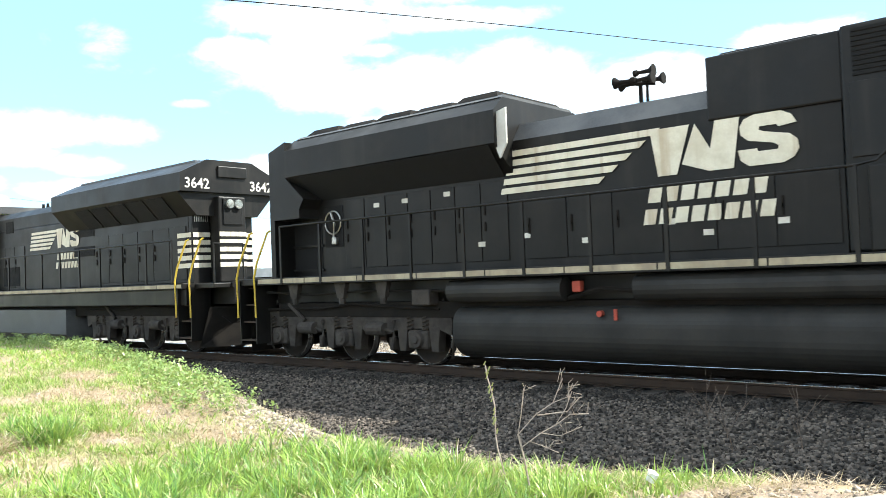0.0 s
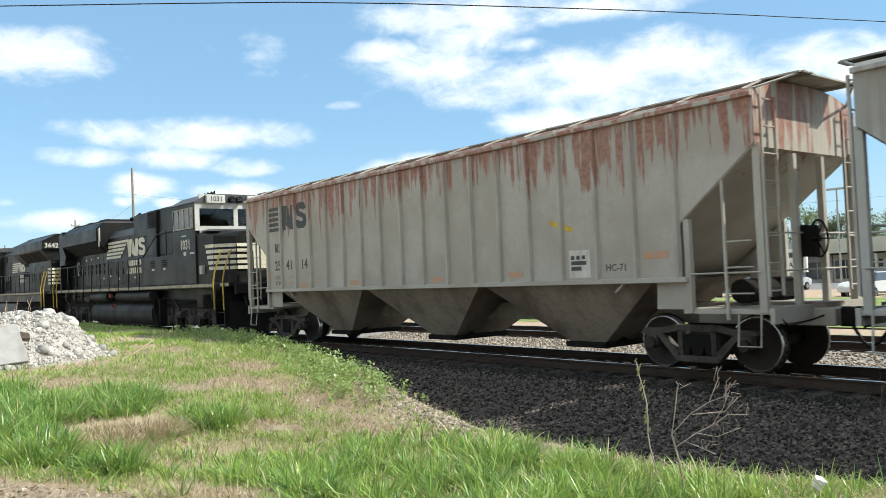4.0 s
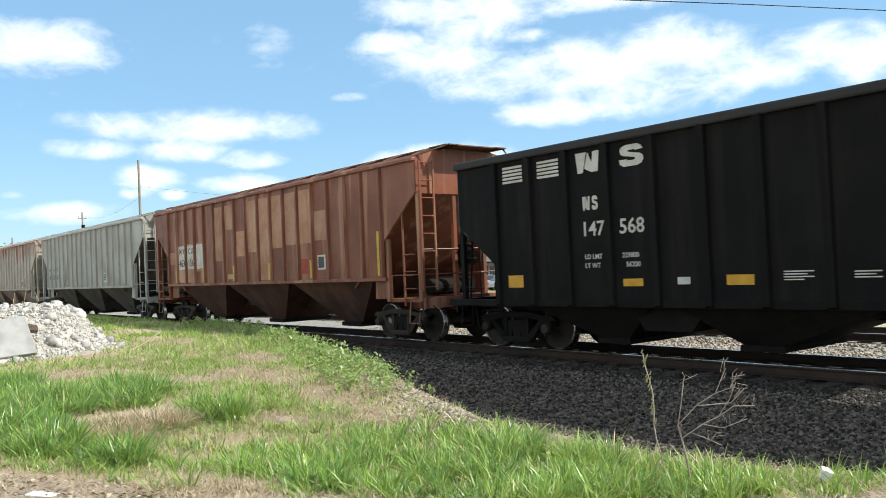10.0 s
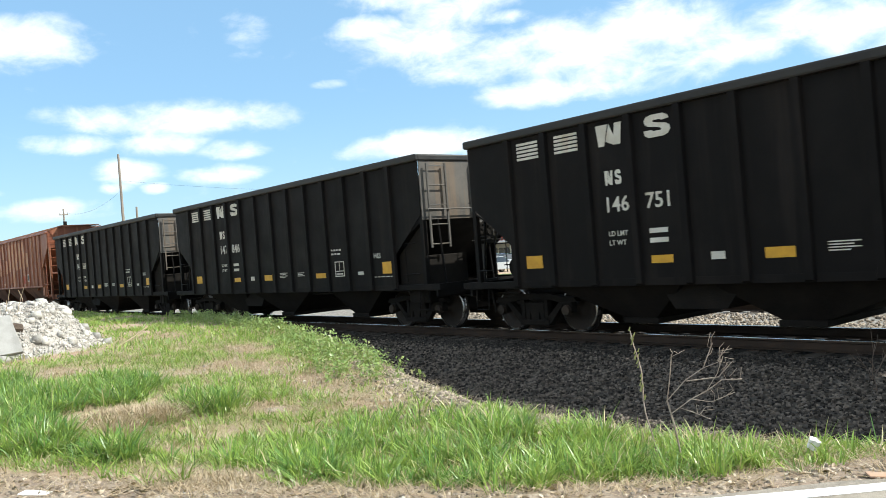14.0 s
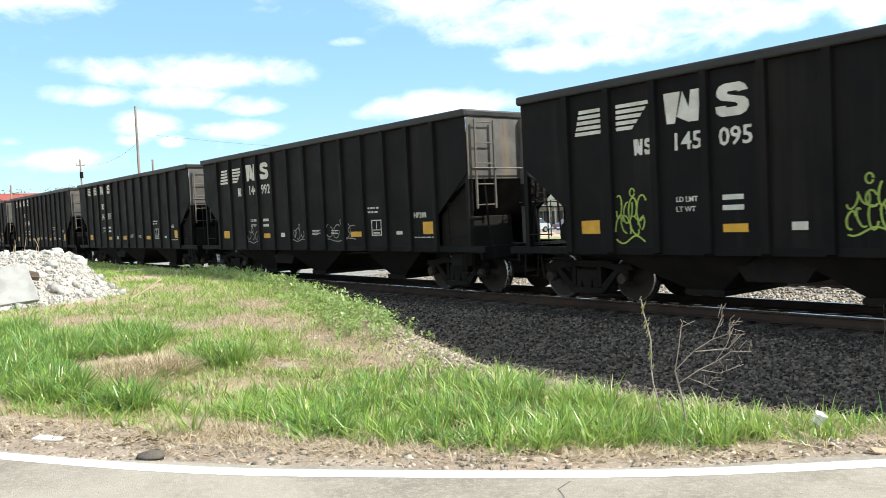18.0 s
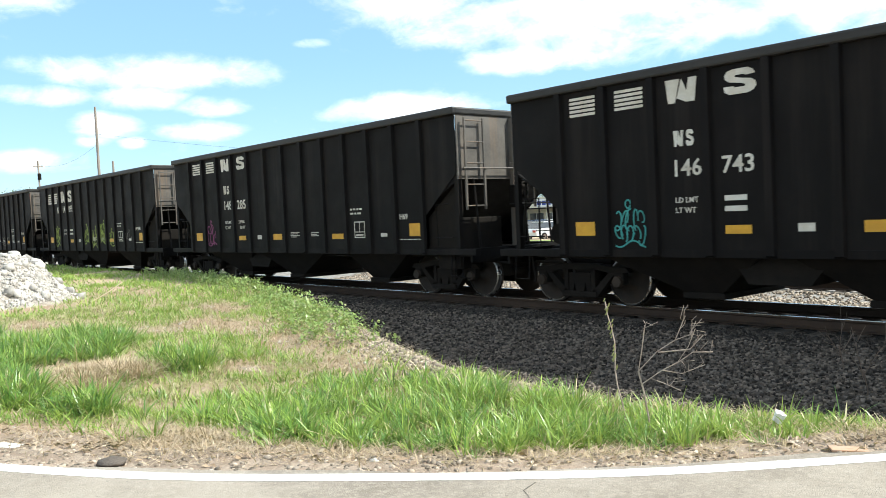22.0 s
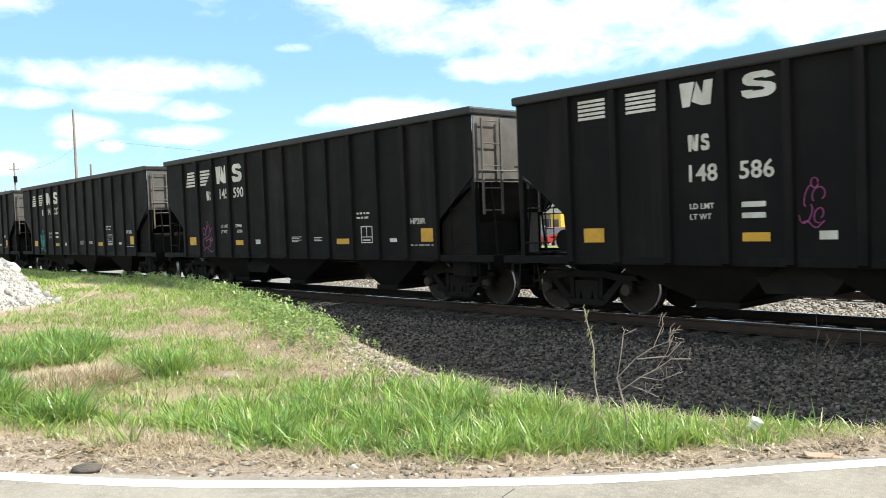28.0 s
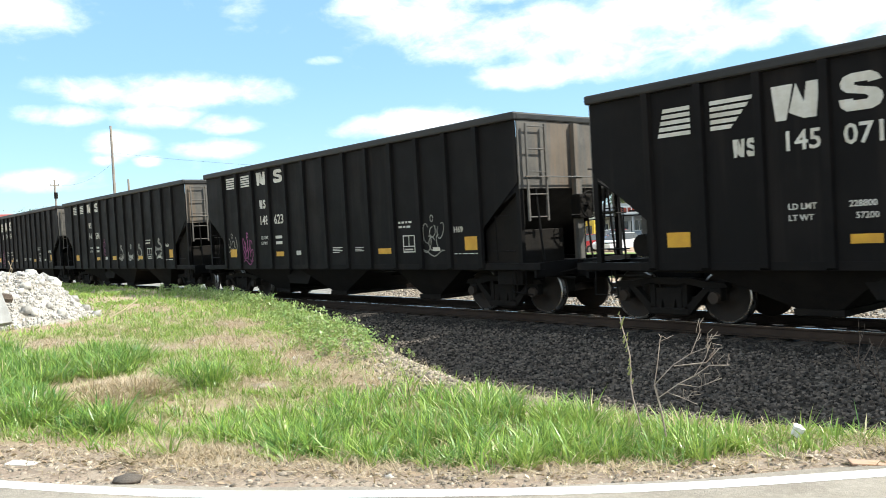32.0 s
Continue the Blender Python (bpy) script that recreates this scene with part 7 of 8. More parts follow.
# stones
def stone_shape(seed, n=2):
    r = random.Random(seed)
    bm = bmesh.new()
    bmesh.ops.create_icosphere(bm, subdivisions=1, radius=1.0)
    for v in bm.verts:
        v.co *= r.uniform(0.68, 1.15)
        v.co.z *= 0.72
    vs = np.array([v.co[:] for v in bm.verts])
    bm.verts.ensure_lookup_table()
    fs = np.array([[v.index for v in f.verts] for f in bm.faces])
    bm.free()
    return vs, fs


def cheap_stone(seed):
    """An angular stone with eight corners and twelve faces."""
    r = np.random.default_rng(seed)
    v = np.array([(i, j, k) for k in (-1, 1) for j in (-1, 1) for i in (-1, 1)], float) * r.uniform(0.45, 1.0, (8, 3))
    f = np.array([(0, 2, 3), (0, 3, 1), (4, 5, 7), (4, 7, 6), (0, 1, 5), (0, 5, 4), (2, 6, 7), (2, 7, 3), (0, 4, 6), (0, 6, 2), (1, 3, 7), (1, 7, 5)])
    return v, f


CHEAP = [cheap_stone(k) for k in range(24)]


def scatter(name, label, mat, x, y, z, size, category="stones"):
    V, F, base = [], [], 0
    kinds = rng.integers(0, len(CHEAP), len(x))
    ang = rng.uniform(0, 6.283, len(x))
    tilt = rng.normal(0, 0.5, len(x))
    for k, (v, f) in enumerate(CHEAP):
        i = np.where(kinds == k)[0]
        if not len(i):
            continue
        c, s = np.cos(ang[i])[:, None], np.sin(ang[i])[:, None]
        ct, st = np.cos(tilt[i])[:, None], np.sin(tilt[i])[:, None]
        px, py, pz = v[None, :, 0] * ct - v[None, :, 2] * st, v[None, :, 1], v[None, :, 0] * st + v[None, :, 2] * ct
        P = np.stack((px * c - py * s, px * s + py * c, pz), 2) * size[i][:, None, None] + np.stack((x[i], y[i], z[i]), 1)[:, None, :]
        V.append(P.reshape(-1, 3))
        F.append((f[None] + base + np.arange(len(i))[:, None, None] * 8).reshape(-1, 3))
        base += len(i) * 8
    ob = part(name, soup(name, np.concatenate(V), np.concatenate(F)), mat)
    return tagged(ob, label, category, kind="stuff")


# near ballast stones, toned down for the train's shade like their bed
STONE = material("grey_ballast_stone", (0.128, 0.106, 0.087), (0.062, 0.051, 0.042), rough=0.9, scale=14, fine=70, bump=0.4, own=False, islands=0.85)
# stones for the band by the rails, dark to give shade under the cars
SHADED_STONE = material("shade_darkened_ballast_stone", (0.060, 0.050, 0.042), (0.028, 0.024, 0.020), rough=0.9, scale=14, fine=70, bump=0.4, own=False, islands=0.7)
PALE = material("pale_limestone", (0.54, 0.515, 0.475), (0.34, 0.315, 0.28), rough=0.9, scale=10, fine=60, bump=0.4, own=False, islands=0.4)
MIXED = material("roadside_gravel", (0.37, 0.31, 0.245), (0.21, 0.17, 0.13), rough=0.9, scale=14, fine=60, bump=0.4, own=False, islands=0.5)
n = 76000
x = -26 + 28 * rng.random(n) ** 0.8
y = rng.uniform(6.6, 11.9, n)
k = (y > edge_y(x) + 0.45 + 0.12 * rng.normal(0, 1, n))
x, y = x[k], y[k]
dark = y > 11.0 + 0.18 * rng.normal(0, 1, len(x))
for k, nm, lab, m_ in ((~dark, "ballast_stones", "loose angular grey ballast stones", STONE), (dark, "stained_ballast_stones", "ballast stones along the rails, darkened for shade and grime", SHADED_STONE)):
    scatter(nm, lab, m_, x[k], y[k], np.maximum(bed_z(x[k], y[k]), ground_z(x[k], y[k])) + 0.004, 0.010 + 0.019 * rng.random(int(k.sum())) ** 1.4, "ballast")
n = 9000
x, y = rng.uniform(-24, -1, n), rng.uniform(14.6, 17.2, n)
scatter("ballast_stones_far", "sunlit pale stones between the tracks", MIXED, x, y, bed_z(x, y) + 0.004, rng.uniform(0.015, 0.04, n), "ballast")
n = 5200
x = rng.uniform(-14, -4.6, n)
y = edge_y(x) + 0.15 + 0.3 * rng.normal(0, 1, n)
scatter("bank_stones", "pale gravel spilled along the bank", MIXED, x, y, np.maximum(ground_z(x, y), bed_z(x, y) - 0.02) + 0.004, rng.uniform(0.008, 0.035, n))
n = 8000
x = rng.uniform(-10, 0.5, n)
y = line_y(x) + (0.14 + 0.75 * rng.random(n) ** 1.4) / 0.74
scatter("roadside_stones", "loose gravel and litter at the road edge", MIXED, x, y, ground_z(x, y) + 0.003, 0.003 + 0.019 * rng.random(n) ** 3)
n = 2200
x, y = rng.uniform(-16, -3, n), rng.uniform(1, 8, n)
k = (past_line(x, y) > 0.4) & (y < edge_y(x)) & (rng.random(n) < 0.15 + bare(x, y))
x, y = x[k], y[k]
scatter("verge_stones", "scattered stones in the bare patches", PALE, x, y, ground_z(x, y) + 0.004, 0.006 + 0.02 * rng.random(len(x)) ** 3)

# single stones that stand out
for bx_, by_, r_, m_, lab in ((-5.45, 1.78, 0.14, STONE, "flat dark lump of broken asphalt by the road"), (-4.75, 2.55, 0.05, MIXED, "pale stone at the road edge"), (-8.0, 4.12, 0.17, MIXED, "flat half-buried weathered stone"),
                              (-9.45, 3.35, 0.2, MIXED, "weathered mossy stone among dry stems"), (-4.2, 3.0, 0.05, PALE, "small pale stone by the road"), (-10.6, 5.9, 0.06, PALE, "pale stone on bare soil")):
    v, f = stone_shape(int(r_ * 1000))
    ob = part("stone", soup("stone", v, f), m_)
    z_ = float(ground_z(bx_, by_))
    ob.matrix_basis = Matrix.Translation((bx_, by_, z_ + (0.2 if r_ < 0.15 else 0.0) * r_)) @ Matrix.Diagonal((r_, r_ * 0.8, r_ * (0.6 if r_ < 0.12 else 0.3), 1))
    tagged(ob, lab, "stone")


# ---- rubble pile ----
def make_pile():
    p = thing("rubble_pile", "pile of pale broken concrete and gravel beside the track", "rubble", at=(0, 0, 0))
    cx, cy, top = -20.2, 3.6, 1.02
    def pile_z(x, y):
        u = np.sqrt(((x - cx) / 2.6) ** 2 + ((y - cy) / 2.7) ** 2) * (1 + 0.08 * wave(1.3 * x, 1.3 * y, 2))
        fall = np.clip((u - 0.45) / 0.55, 0, 1)
        fall = 1 - fall * fall * (3 - 2 * fall)
        rough = 0.05 * wave(2.3 * x, 2.3 * y, 1) + 0.08 * fine_wave(1.6 * x, 1.8 * y, 3) + 0.04 * fine_wave(5.1 * x, 4.7 * y, 7)
        return ground_z(x, y) - 0.05 + (top + 0.04 * wave(1.1 * x, 1.7 * y, 4)) * fall + rough * np.clip(fall * 3, 0, 1)
    core = part("mound", grid_mesh("mound", np.linspace(cx - 2.6, cx + 2.6, 150), np.linspace(cy - 2.8, cy + 2.8, 150), pile_z), material("pale_rubble", (0.50, 0.47, 0.43), (0.30, 0.265, 0.225), rough=0.95, scale=5, fine=40, bump=0.9, own=False), p)
    n = 20000
    a, r = rng.uniform(0, 6.283, n), np.sqrt(rng.random(n))
    x, y = cx + 2.4 * r * np.cos(a), cy + 2.6 * r * np.sin(a)
    size = 0.006 + 0.026 * rng.random(n) ** 4 + 0.12 * rng.random(n) ** 2 * (rng.random(n) < 0.02)
    ob = scatter("rubble", "", PALE, x, y, pile_z(x, y) + 0.01, size)
    del ob["category"]
    ob.parent = p
    for k, (x, y, s, ang) in enumerate(((-18.2, 3.45, 0.46, 30), (-18.15, 2.7, 0.36, 55))):
        bm = shape(box(-s, s, -s * 0.8, s * 0.8, -s * 0.25, s * 0.25, 0.015))
        for v in bm.verts:
            v.co += Vector((noise.noise(v.co * 3 + Vector((k, 0, 0))), noise.noise(v.co * 3 + Vector((0, k, 5))), 0)) * 0.06
        part("concrete_slab", bm, material("grey_concrete", (0.36, 0.35, 0.33), (0.26, 0.25, 0.235), rough=0.9, scale=3, fine=50, bump=0.3), p, "broken slab of grey concrete", at=pose(x, y, float(pile_z(x, y)) + 0.06, 8, 52, ang - 20))
    bm = shape(tube([(-18.75, 2.5, 1.05), (-18.65, 3.1, 1.0), (-18.55, 3.6, 0.93), (-18.5, 4.0, 0.82)], 0.13, 8))
    for v in bm.verts:
        v.co += Vector((noise.noise(v.co * 4), noise.noise(v.co * 5 + Vector((3, 0, 0))), noise.noise(v.co * 4 + Vector((0, 7, 0))))) * 0.08
    part("rotten_log", bm, material("dark_rotten_wood", (0.07, 0.05, 0.038), (0.13, 0.1, 0.075), rough=0.95, scale=6, fine=40, bump=0.6), p, "dark rotten log end")
    for k in range(7):
        x0, y0 = cx + rng.uniform(0.2, 1.6), cy + rng.uniform(-0.4, 1.3)
        z0 = float(pile_z(np.array(x0), np.array(y0)))
        part("dead_stem", shape(tube([(x0, y0, z0 - 0.05), (x0 + 0.04, y0 + 0.03, z0 + 0.15), (x0 + rng.uniform(-0.1, 0.12), y0 + rng.uniform(-0.1, 0.1), z0 + rng.uniform(0.22, 0.4))], 0.006, 5)), STRAW, p)


make_pile()
st = thing("fallen_stalk", "long pale dry stalk lying on the grass", "dead plant")
part("stem", shape(tube([(-17.3, 5.45, 0.30), (-18.4, 6.2, 0.40), (-19.6, 6.95, 0.52)], 0.012, 6)), STRAW, st)


# ---- the two weeds by the ballast ----
TWIG = material("bleached_twig_bark", (0.40, 0.33, 0.27), (0.26, 0.2, 0.16), rough=0.85, scale=10, fine=60, bump=0.2)
DEAD_WEED = material("grey_brown_dead_stems", (0.15, 0.115, 0.09), (0.09, 0.07, 0.055), rough=0.9, scale=10, fine=60, bump=0.2)
BUD = leaf_material("yellow_green_buds", (0.30, 0.30, 0.09), (0.44, 0.40, 0.16), (0.5, 0.4, 0.2), 0.3)


def away(dist, az, z):
    """A place that far from the eye, at the azimuth (degrees, 0 is north, negative to the west)."""
    return Vector((dist * math.sin(radians(az)), dist * math.cos(radians(az)), z))


def make_stalk():
    p = thing("budding_stalk", "upright weed stalk with small yellow-green buds", "weed")
    base, tip = Vector((-3.84, 5.12, 0.0)), Vector((-4.115, 5.30, 1.015))
    base.z = float(ground_z(base.x, base.y)) - 0.03
    pts = [base.lerp(tip, k / 9) + Vector((0.012 * math.sin(k * 1.3), 0.01 * math.cos(k), 0)) for k in range(10)]
    part("stem", shape(tube(pts, 0.006, 6)), TWIG, p)
    r = random.Random(4)
    for k in range(26):
        q = pts[0].lerp(pts[-1], r.uniform(0.42, 1.0)) + Vector((r.uniform(-0.02, 0.02), r.uniform(-0.02, 0.02), 0))
        part("bud", shape(hull([q + Vector((-0.008, 0, 0)), q + Vector((0.008, 0, 0)), q + Vector((0, 0.008, 0))], [q + Vector((0.004, 0.01, 0.028)), q + Vector((0.012, 0.012, 0.026)), q + Vector((0.006, 0.018, 0.028))])), BUD, p)


def branch(bits, p, d, length, r, depth, rnd):
    pts = [p]
    for k in range(4):
        d = (d + Vector((rnd.uniform(-0.16, 0.16), rnd.uniform(-0.1, 0.1), rnd.uniform(-0.1, 0.14)))).normalized()
        pts.append(pts[-1] + d * length / 4)
    bits.append(tube(pts, r, 5))
    if depth:
        for k in range(3 if depth > 1 else 2):
            q = pts[rnd.randint(2, 4)]
            e = (d + Vector((rnd.uniform(-0.5, 0.9), rnd.uniform(-0.3, 0.3), rnd.uniform(-0.35, 0.35)))).normalized()
            branch(bits, q, e, length * rnd.uniform(0.5, 0.75), r * 0.65, depth - 1, rnd)


def make_bush(x, y, seed, scale, label, mat=TWIG):
    """A dead weed: a stem that forks into wandering branches."""
    p = thing("bare_bush", label, "dead shrub")
    rnd = random.Random(seed)
    z = float(ground_z(x, y)) - 0.03
    right = Vector((0.62, 0.77, 0))
    stems = [((0.05 * right + Vector((0, 0, 1))), 0.45), ((0.55 * right + Vector((0, 0, 0.8))), 0.40), ((-0.4 * right + Vector((0, 0, 0.9))), 0.35)]
    low = Vector((x, y, z))
    top = low + (-0.06 * right + Vector((0, 0, 0.42))) * scale
    part("stem", shape(tube([low, low.lerp(top, 0.5) + right * 0.015, top], 0.0075 * scale, 6)), mat, p)
    for d, ln in stems:
        bits = []
        branch(bits, top - Vector((0, 0, rnd.uniform(0, 0.14))), d.normalized(), ln * scale, 0.0045 * scale, 1, rnd)
        part("branch", shape(*bits), mat, p)


def make_shrub(x, y):
    """The bleached shrub in the tall grass: one leaning stem, and branches that all sweep to one side."""
    p = thing("bare_bush", "bare bleached twiggy shrub in the tall grass", "dead shrub")
    rnd = random.Random(3)
    foot = Vector((x, y, float(ground_z(x, y)) - 0.02))
    side, deep = Vector((0.81, 0.58, 0)), Vector((-0.58, 0.81, 0))

    def at(u, w, d=0.0):
        return foot + side * u + Vector((0, 0, w)) + deep * d
    part("stem", shape(tube([at(0, 0), at(-0.02, 0.16), at(-0.045, 0.33), at(-0.08, 0.49)], 0.0075, 6)), TWIG, p)
    arms = [[(-0.08, 0.49), (-0.055, 0.62), (-0.02, 0.82)], [(-0.08, 0.49), (0.06, 0.62), (0.18, 0.70), (0.25, 0.87)], [(0.06, 0.62), (0.16, 0.63), (0.27, 0.64), (0.36, 0.74)],
            [(-0.05, 0.40), (0.08, 0.49), (0.2, 0.55), (0.30, 0.62), (0.43, 0.62)], [(0.08, 0.49), (0.22, 0.46), (0.38, 0.52)], [(0.2, 0.55), (0.27, 0.66), (0.32, 0.78)], [(0.18, 0.70), (0.28, 0.74), (0.33, 0.83)],
            [(0.0, 0.44), (0.10, 0.40), (0.20, 0.36)]]
    for k, line in enumerate(arms):
        tilt = rnd.uniform(-0.18, 0.18)
        pts = [at(u + rnd.uniform(-0.006, 0.006), w + rnd.uniform(-0.006, 0.006), tilt * (u + 0.08)) for u, w in line]
        bits = [tube(pts, 0.0042 if k < 4 else 0.0032, 5)]
        for j in range(3):
            q = pts[-2].lerp(pts[-1], rnd.uniform(0.1, 0.9))
            bits.append(tube([q, q + side * rnd.uniform(-0.03, 0.06) + Vector((0, 0, rnd.uniform(0.0, 0.08))), q + side * rnd.uniform(-0.02, 0.10) + Vector((0, 0, rnd.uniform(0.03, 0.11)))], 0.0022, 4))
        part("branch", shape(*bits), TWIG, p)


make_stalk()
make_shrub(-3.40, 4.84)
for k, (x, y) in enumerate(((-4.3, 10.1), (-3.05, 9.7), (-3.7, 9.3))):
    make_bush(x, y, 20 + k, 0.95, "thin dark dead weed on the ballast", DEAD_WEED)

# litter
cup = thing("crumpled_cup", "crumpled white paper cup in the grass", "litter")
bm = shape(cyl((0, 0, 0), (0.0, 0.02, 0.07), 0.027, 0.036, 14, True))
for v in bm.verts:
    v.co += Vector((noise.noise(v.co * 30), noise.noise(v.co * 30 + Vector((5, 0, 0))), 0)) * 0.018
part("cup_wall", bm, material("white_paper", (0.8, 0.79, 0.77), (0.68, 0.66, 0.62), rough=0.7, scale=20, fine=80, bump=0.1), cup, at=pose(-2.72, 5.32, float(ground_z(-2.72, 5.32)) + 0.09, 20, 25, 0))
for lx, ly, m_, nm, lab in ((-2.12, 5.02, FADED_ORANGE, "flat_scrap", "yellowed flattened scrap beside the road"), (-6.55, 1.42, PAINT, "paper_scrap", "flat white paper scrap at the road edge")):
    sc = thing(nm, lab, "litter")
    bm = shape(box(-0.11, 0.11, -0.05, 0.05, 0, 0.012, 0.004))
    for v in bm.verts:
        v.co.z += 0.02 * noise.noise(v.co * 12)
    part("sheet", bm, m_, sc, at=pose(lx, ly, float(ground_z(lx, ly)) + 0.012, 0, 0, 40))
scrap = thing("blue_scrap", "crumpled blue plastic scrap on the ballast", "litter")
bm = shape(hull([(-0.16, -0.08, 0.0), (0.14, -0.10, 0.0), (0.17, 0.07, 0.0), (-0.12, 0.09, 0.0)], [(-0.10, -0.05, 0.07), (0.08, -0.06, 0.10), (0.12, 0.04, 0.05), (-0.07, 0.05, 0.09)]))
part("sheet", bm, material("faded_blue_plastic", (0.05, 0.10, 0.17), (0.03, 0.06, 0.11), rough=0.5, scale=12, fine=60, bump=0.3), scrap, at=pose(-12.19, 12.69, float(bed_z(-12.19, 12.69)) + 0.01, 0, 0, 25))
# a crack in the asphalt
crack = [(-3.05, 3.25), (-3.03, 3.18), (-3.01, 3.11), (-2.94, 3.07), (-2.85, 3.00)]
ck = part("road_crack", shape(*[prism([(p0[0] - 0.003, p0[1]), (p1[0] - 0.002, p1[1]), (p1[0] + 0.003, p1[1]), (p0[0] + 0.003, p0[1])], ROAD_Z + 0.001, ROAD_Z + 0.003, "z") for p0, p1 in zip(crack, crack[1:])]),
          material("crack_filler", (0.16, 0.145, 0.125), rough=0.95))
tagged(ck, "dark ragged crack in the grey asphalt", "crack", kind="structure")

# ---- overhead wire and poles ----
POLE_WOOD = material("weathered_pole_timber", (0.32, 0.28, 0.25), (0.24, 0.2, 0.17), rough=0.9, scale=1.5, fine=20, bump=0.3, stretch=(6, 6, 0.5))


def wire(points, r, label):
    ob = thing("overhead_cable", label, "cable")
    part("strand", shape(tube(points, r, 6)), RUBBER, ob)


def span(a, b, sag, n=24):
    a, b = Vector(a), Vector(b)
    return [a.lerp(b, k / n) - Vector((0, 0, 4 * sag * (k / n) * (1 - k / n))) for k in range(n + 1)]


wire([away(d, az, 1.763 + d * math.tan(radians(el))) for d, az, el in ((34, -100, 14.2), (26, -90, 16.2), (20.5, -78.9, 17.4), (18.6, -70, 18.3), (17.6, -61.1, 18.75), (17.6, -53, 18.62), (18.4, -45.5, 18.08), (20, -37.8, 17.2), (22.5, -30.5, 16.02), (26, -21.8, 14.2), (30, -15, 12.6), (33, -10, 11.3))], 0.012, "black overhead utility cable sagging above the road")


def utility_pole(x, y, height, lean, label, arm=True):
    p = thing("utility_pole", label, "utility pole", "utility poles", at=(x, y, -0.6))
    part("pole", shape(cyl((0, 0, 0), (lean, 0, height), 0.15, 0.09, 12)), POLE_WOOD, p)
    if arm:
        part("crossarm", shape(box(lean - 0.06, lean + 0.06, -0.5, 0.5, height - 0.75, height - 0.63)), POLE_WOOD, p)
        for s in (-0.42, 0.42):
            part("insulator", shape(cyl((lean, s, height - 0.6), (lean, s, height - 0.42), 0.05, 0.03)), CHROME, p)
        part("transformer", shape(cyl((lean + 0.3, 0.0, height - 2.2), (lean + 0.3, 0, height - 1.5), 0.2, n=14)), UNDER, p)


def pole_at(az, top_el, dist, lean, label, arm=True):
    v = away(dist, az, 0)
    utility_pole(v.x, v.y, 1.763 + 0.6 + dist * math.tan(radians(top_el)), lean, label, arm)
    return v.x, v.y, 1.763 + dist * math.tan(radians(top_el))


P1 = pole_at(-71.45, 7.9, 72, -0.1, "tall slender timber utility pole behind the tracks", False)
P2 = pole_at(-74.9, 4.55, 105, -0.5, "leaning timber utility pole far behind the tracks")
P3 = pole_at(-70.6, 4.45, 80, 0.0, "short timber utility pole beyond the train", False)
P4 = pole_at(-79.0, 3.0, 112, 0.2, "distant timber utility pole", False)
wire(span((P1[0], P1[1], P1[2] - 2.2), (-24, 60, 6.0), 1.6), 0.007, "thin power line strung between poles")
wire(span((P1[0], P1[1], P1[2] - 3.0), (P2[0], P2[1], P2[2] - 0.5), 0.8), 0.007, "thin power line strung between poles")

# ---- beyond the tracks ----
STUCCO = material("cream_stucco", (0.62, 0.57, 0.44), (0.52, 0.47, 0.35), rough=0.85, scale=0.6, fine=12, bump=0.1)
GREY_WALL = material("grey_painted_block", (0.48, 0.48, 0.47), (0.38, 0.38, 0.37), rough=0.85, scale=0.6, fine=12, bump=0.1)
SHOP_GLASS = material("dark_shop_glass", (0.03, 0.034, 0.036), (0.05, 0.055, 0.06), rough=0.12, scale=0.5, fine=3, bump=0.0, spec=0.8)
SIGN_WHITE = material("white_sign_panel", (0.78, 0.77, 0.74), (0.68, 0.66, 0.62), rough=0.5, scale=1, fine=10, bump=0.0)
SIGN_BLUE = material("blue_sign_letters", (0.06, 0.09, 0.34), rough=0.5, scale=1, fine=10, bump=0.0)
LOT = material("pale_parking_asphalt", (0.20, 0.195, 0.185), (0.15, 0.147, 0.14), rough=0.9, scale=0.4, fine=20, bump=0.1, own=False)
lot = part("parking_lot", shape(box(-130, 20, 47, 84, -0.62, -0.585)), LOT)
tagged(lot, "pale asphalt car park beyond the tracks", "car park", kind="structure")
strip_grass = part("grass_strip", grid_mesh("grass_strip", np.linspace(-160, 40, 60), np.linspace(24.5, 46, 14), lambda x, y: ground_z(x, y) + 0.03 + 0.04 * wave(x * 0.5, y * 0.5)), material("mown_roadside_grass", (0.13, 0.20, 0.04), (0.22, 0.25, 0.08), rough=0.95, scale=0.6, fine=25, bump=0.7, own=False))
tagged(strip_grass, "mown green grass strip behind the tracks", "grass", kind="stuff")


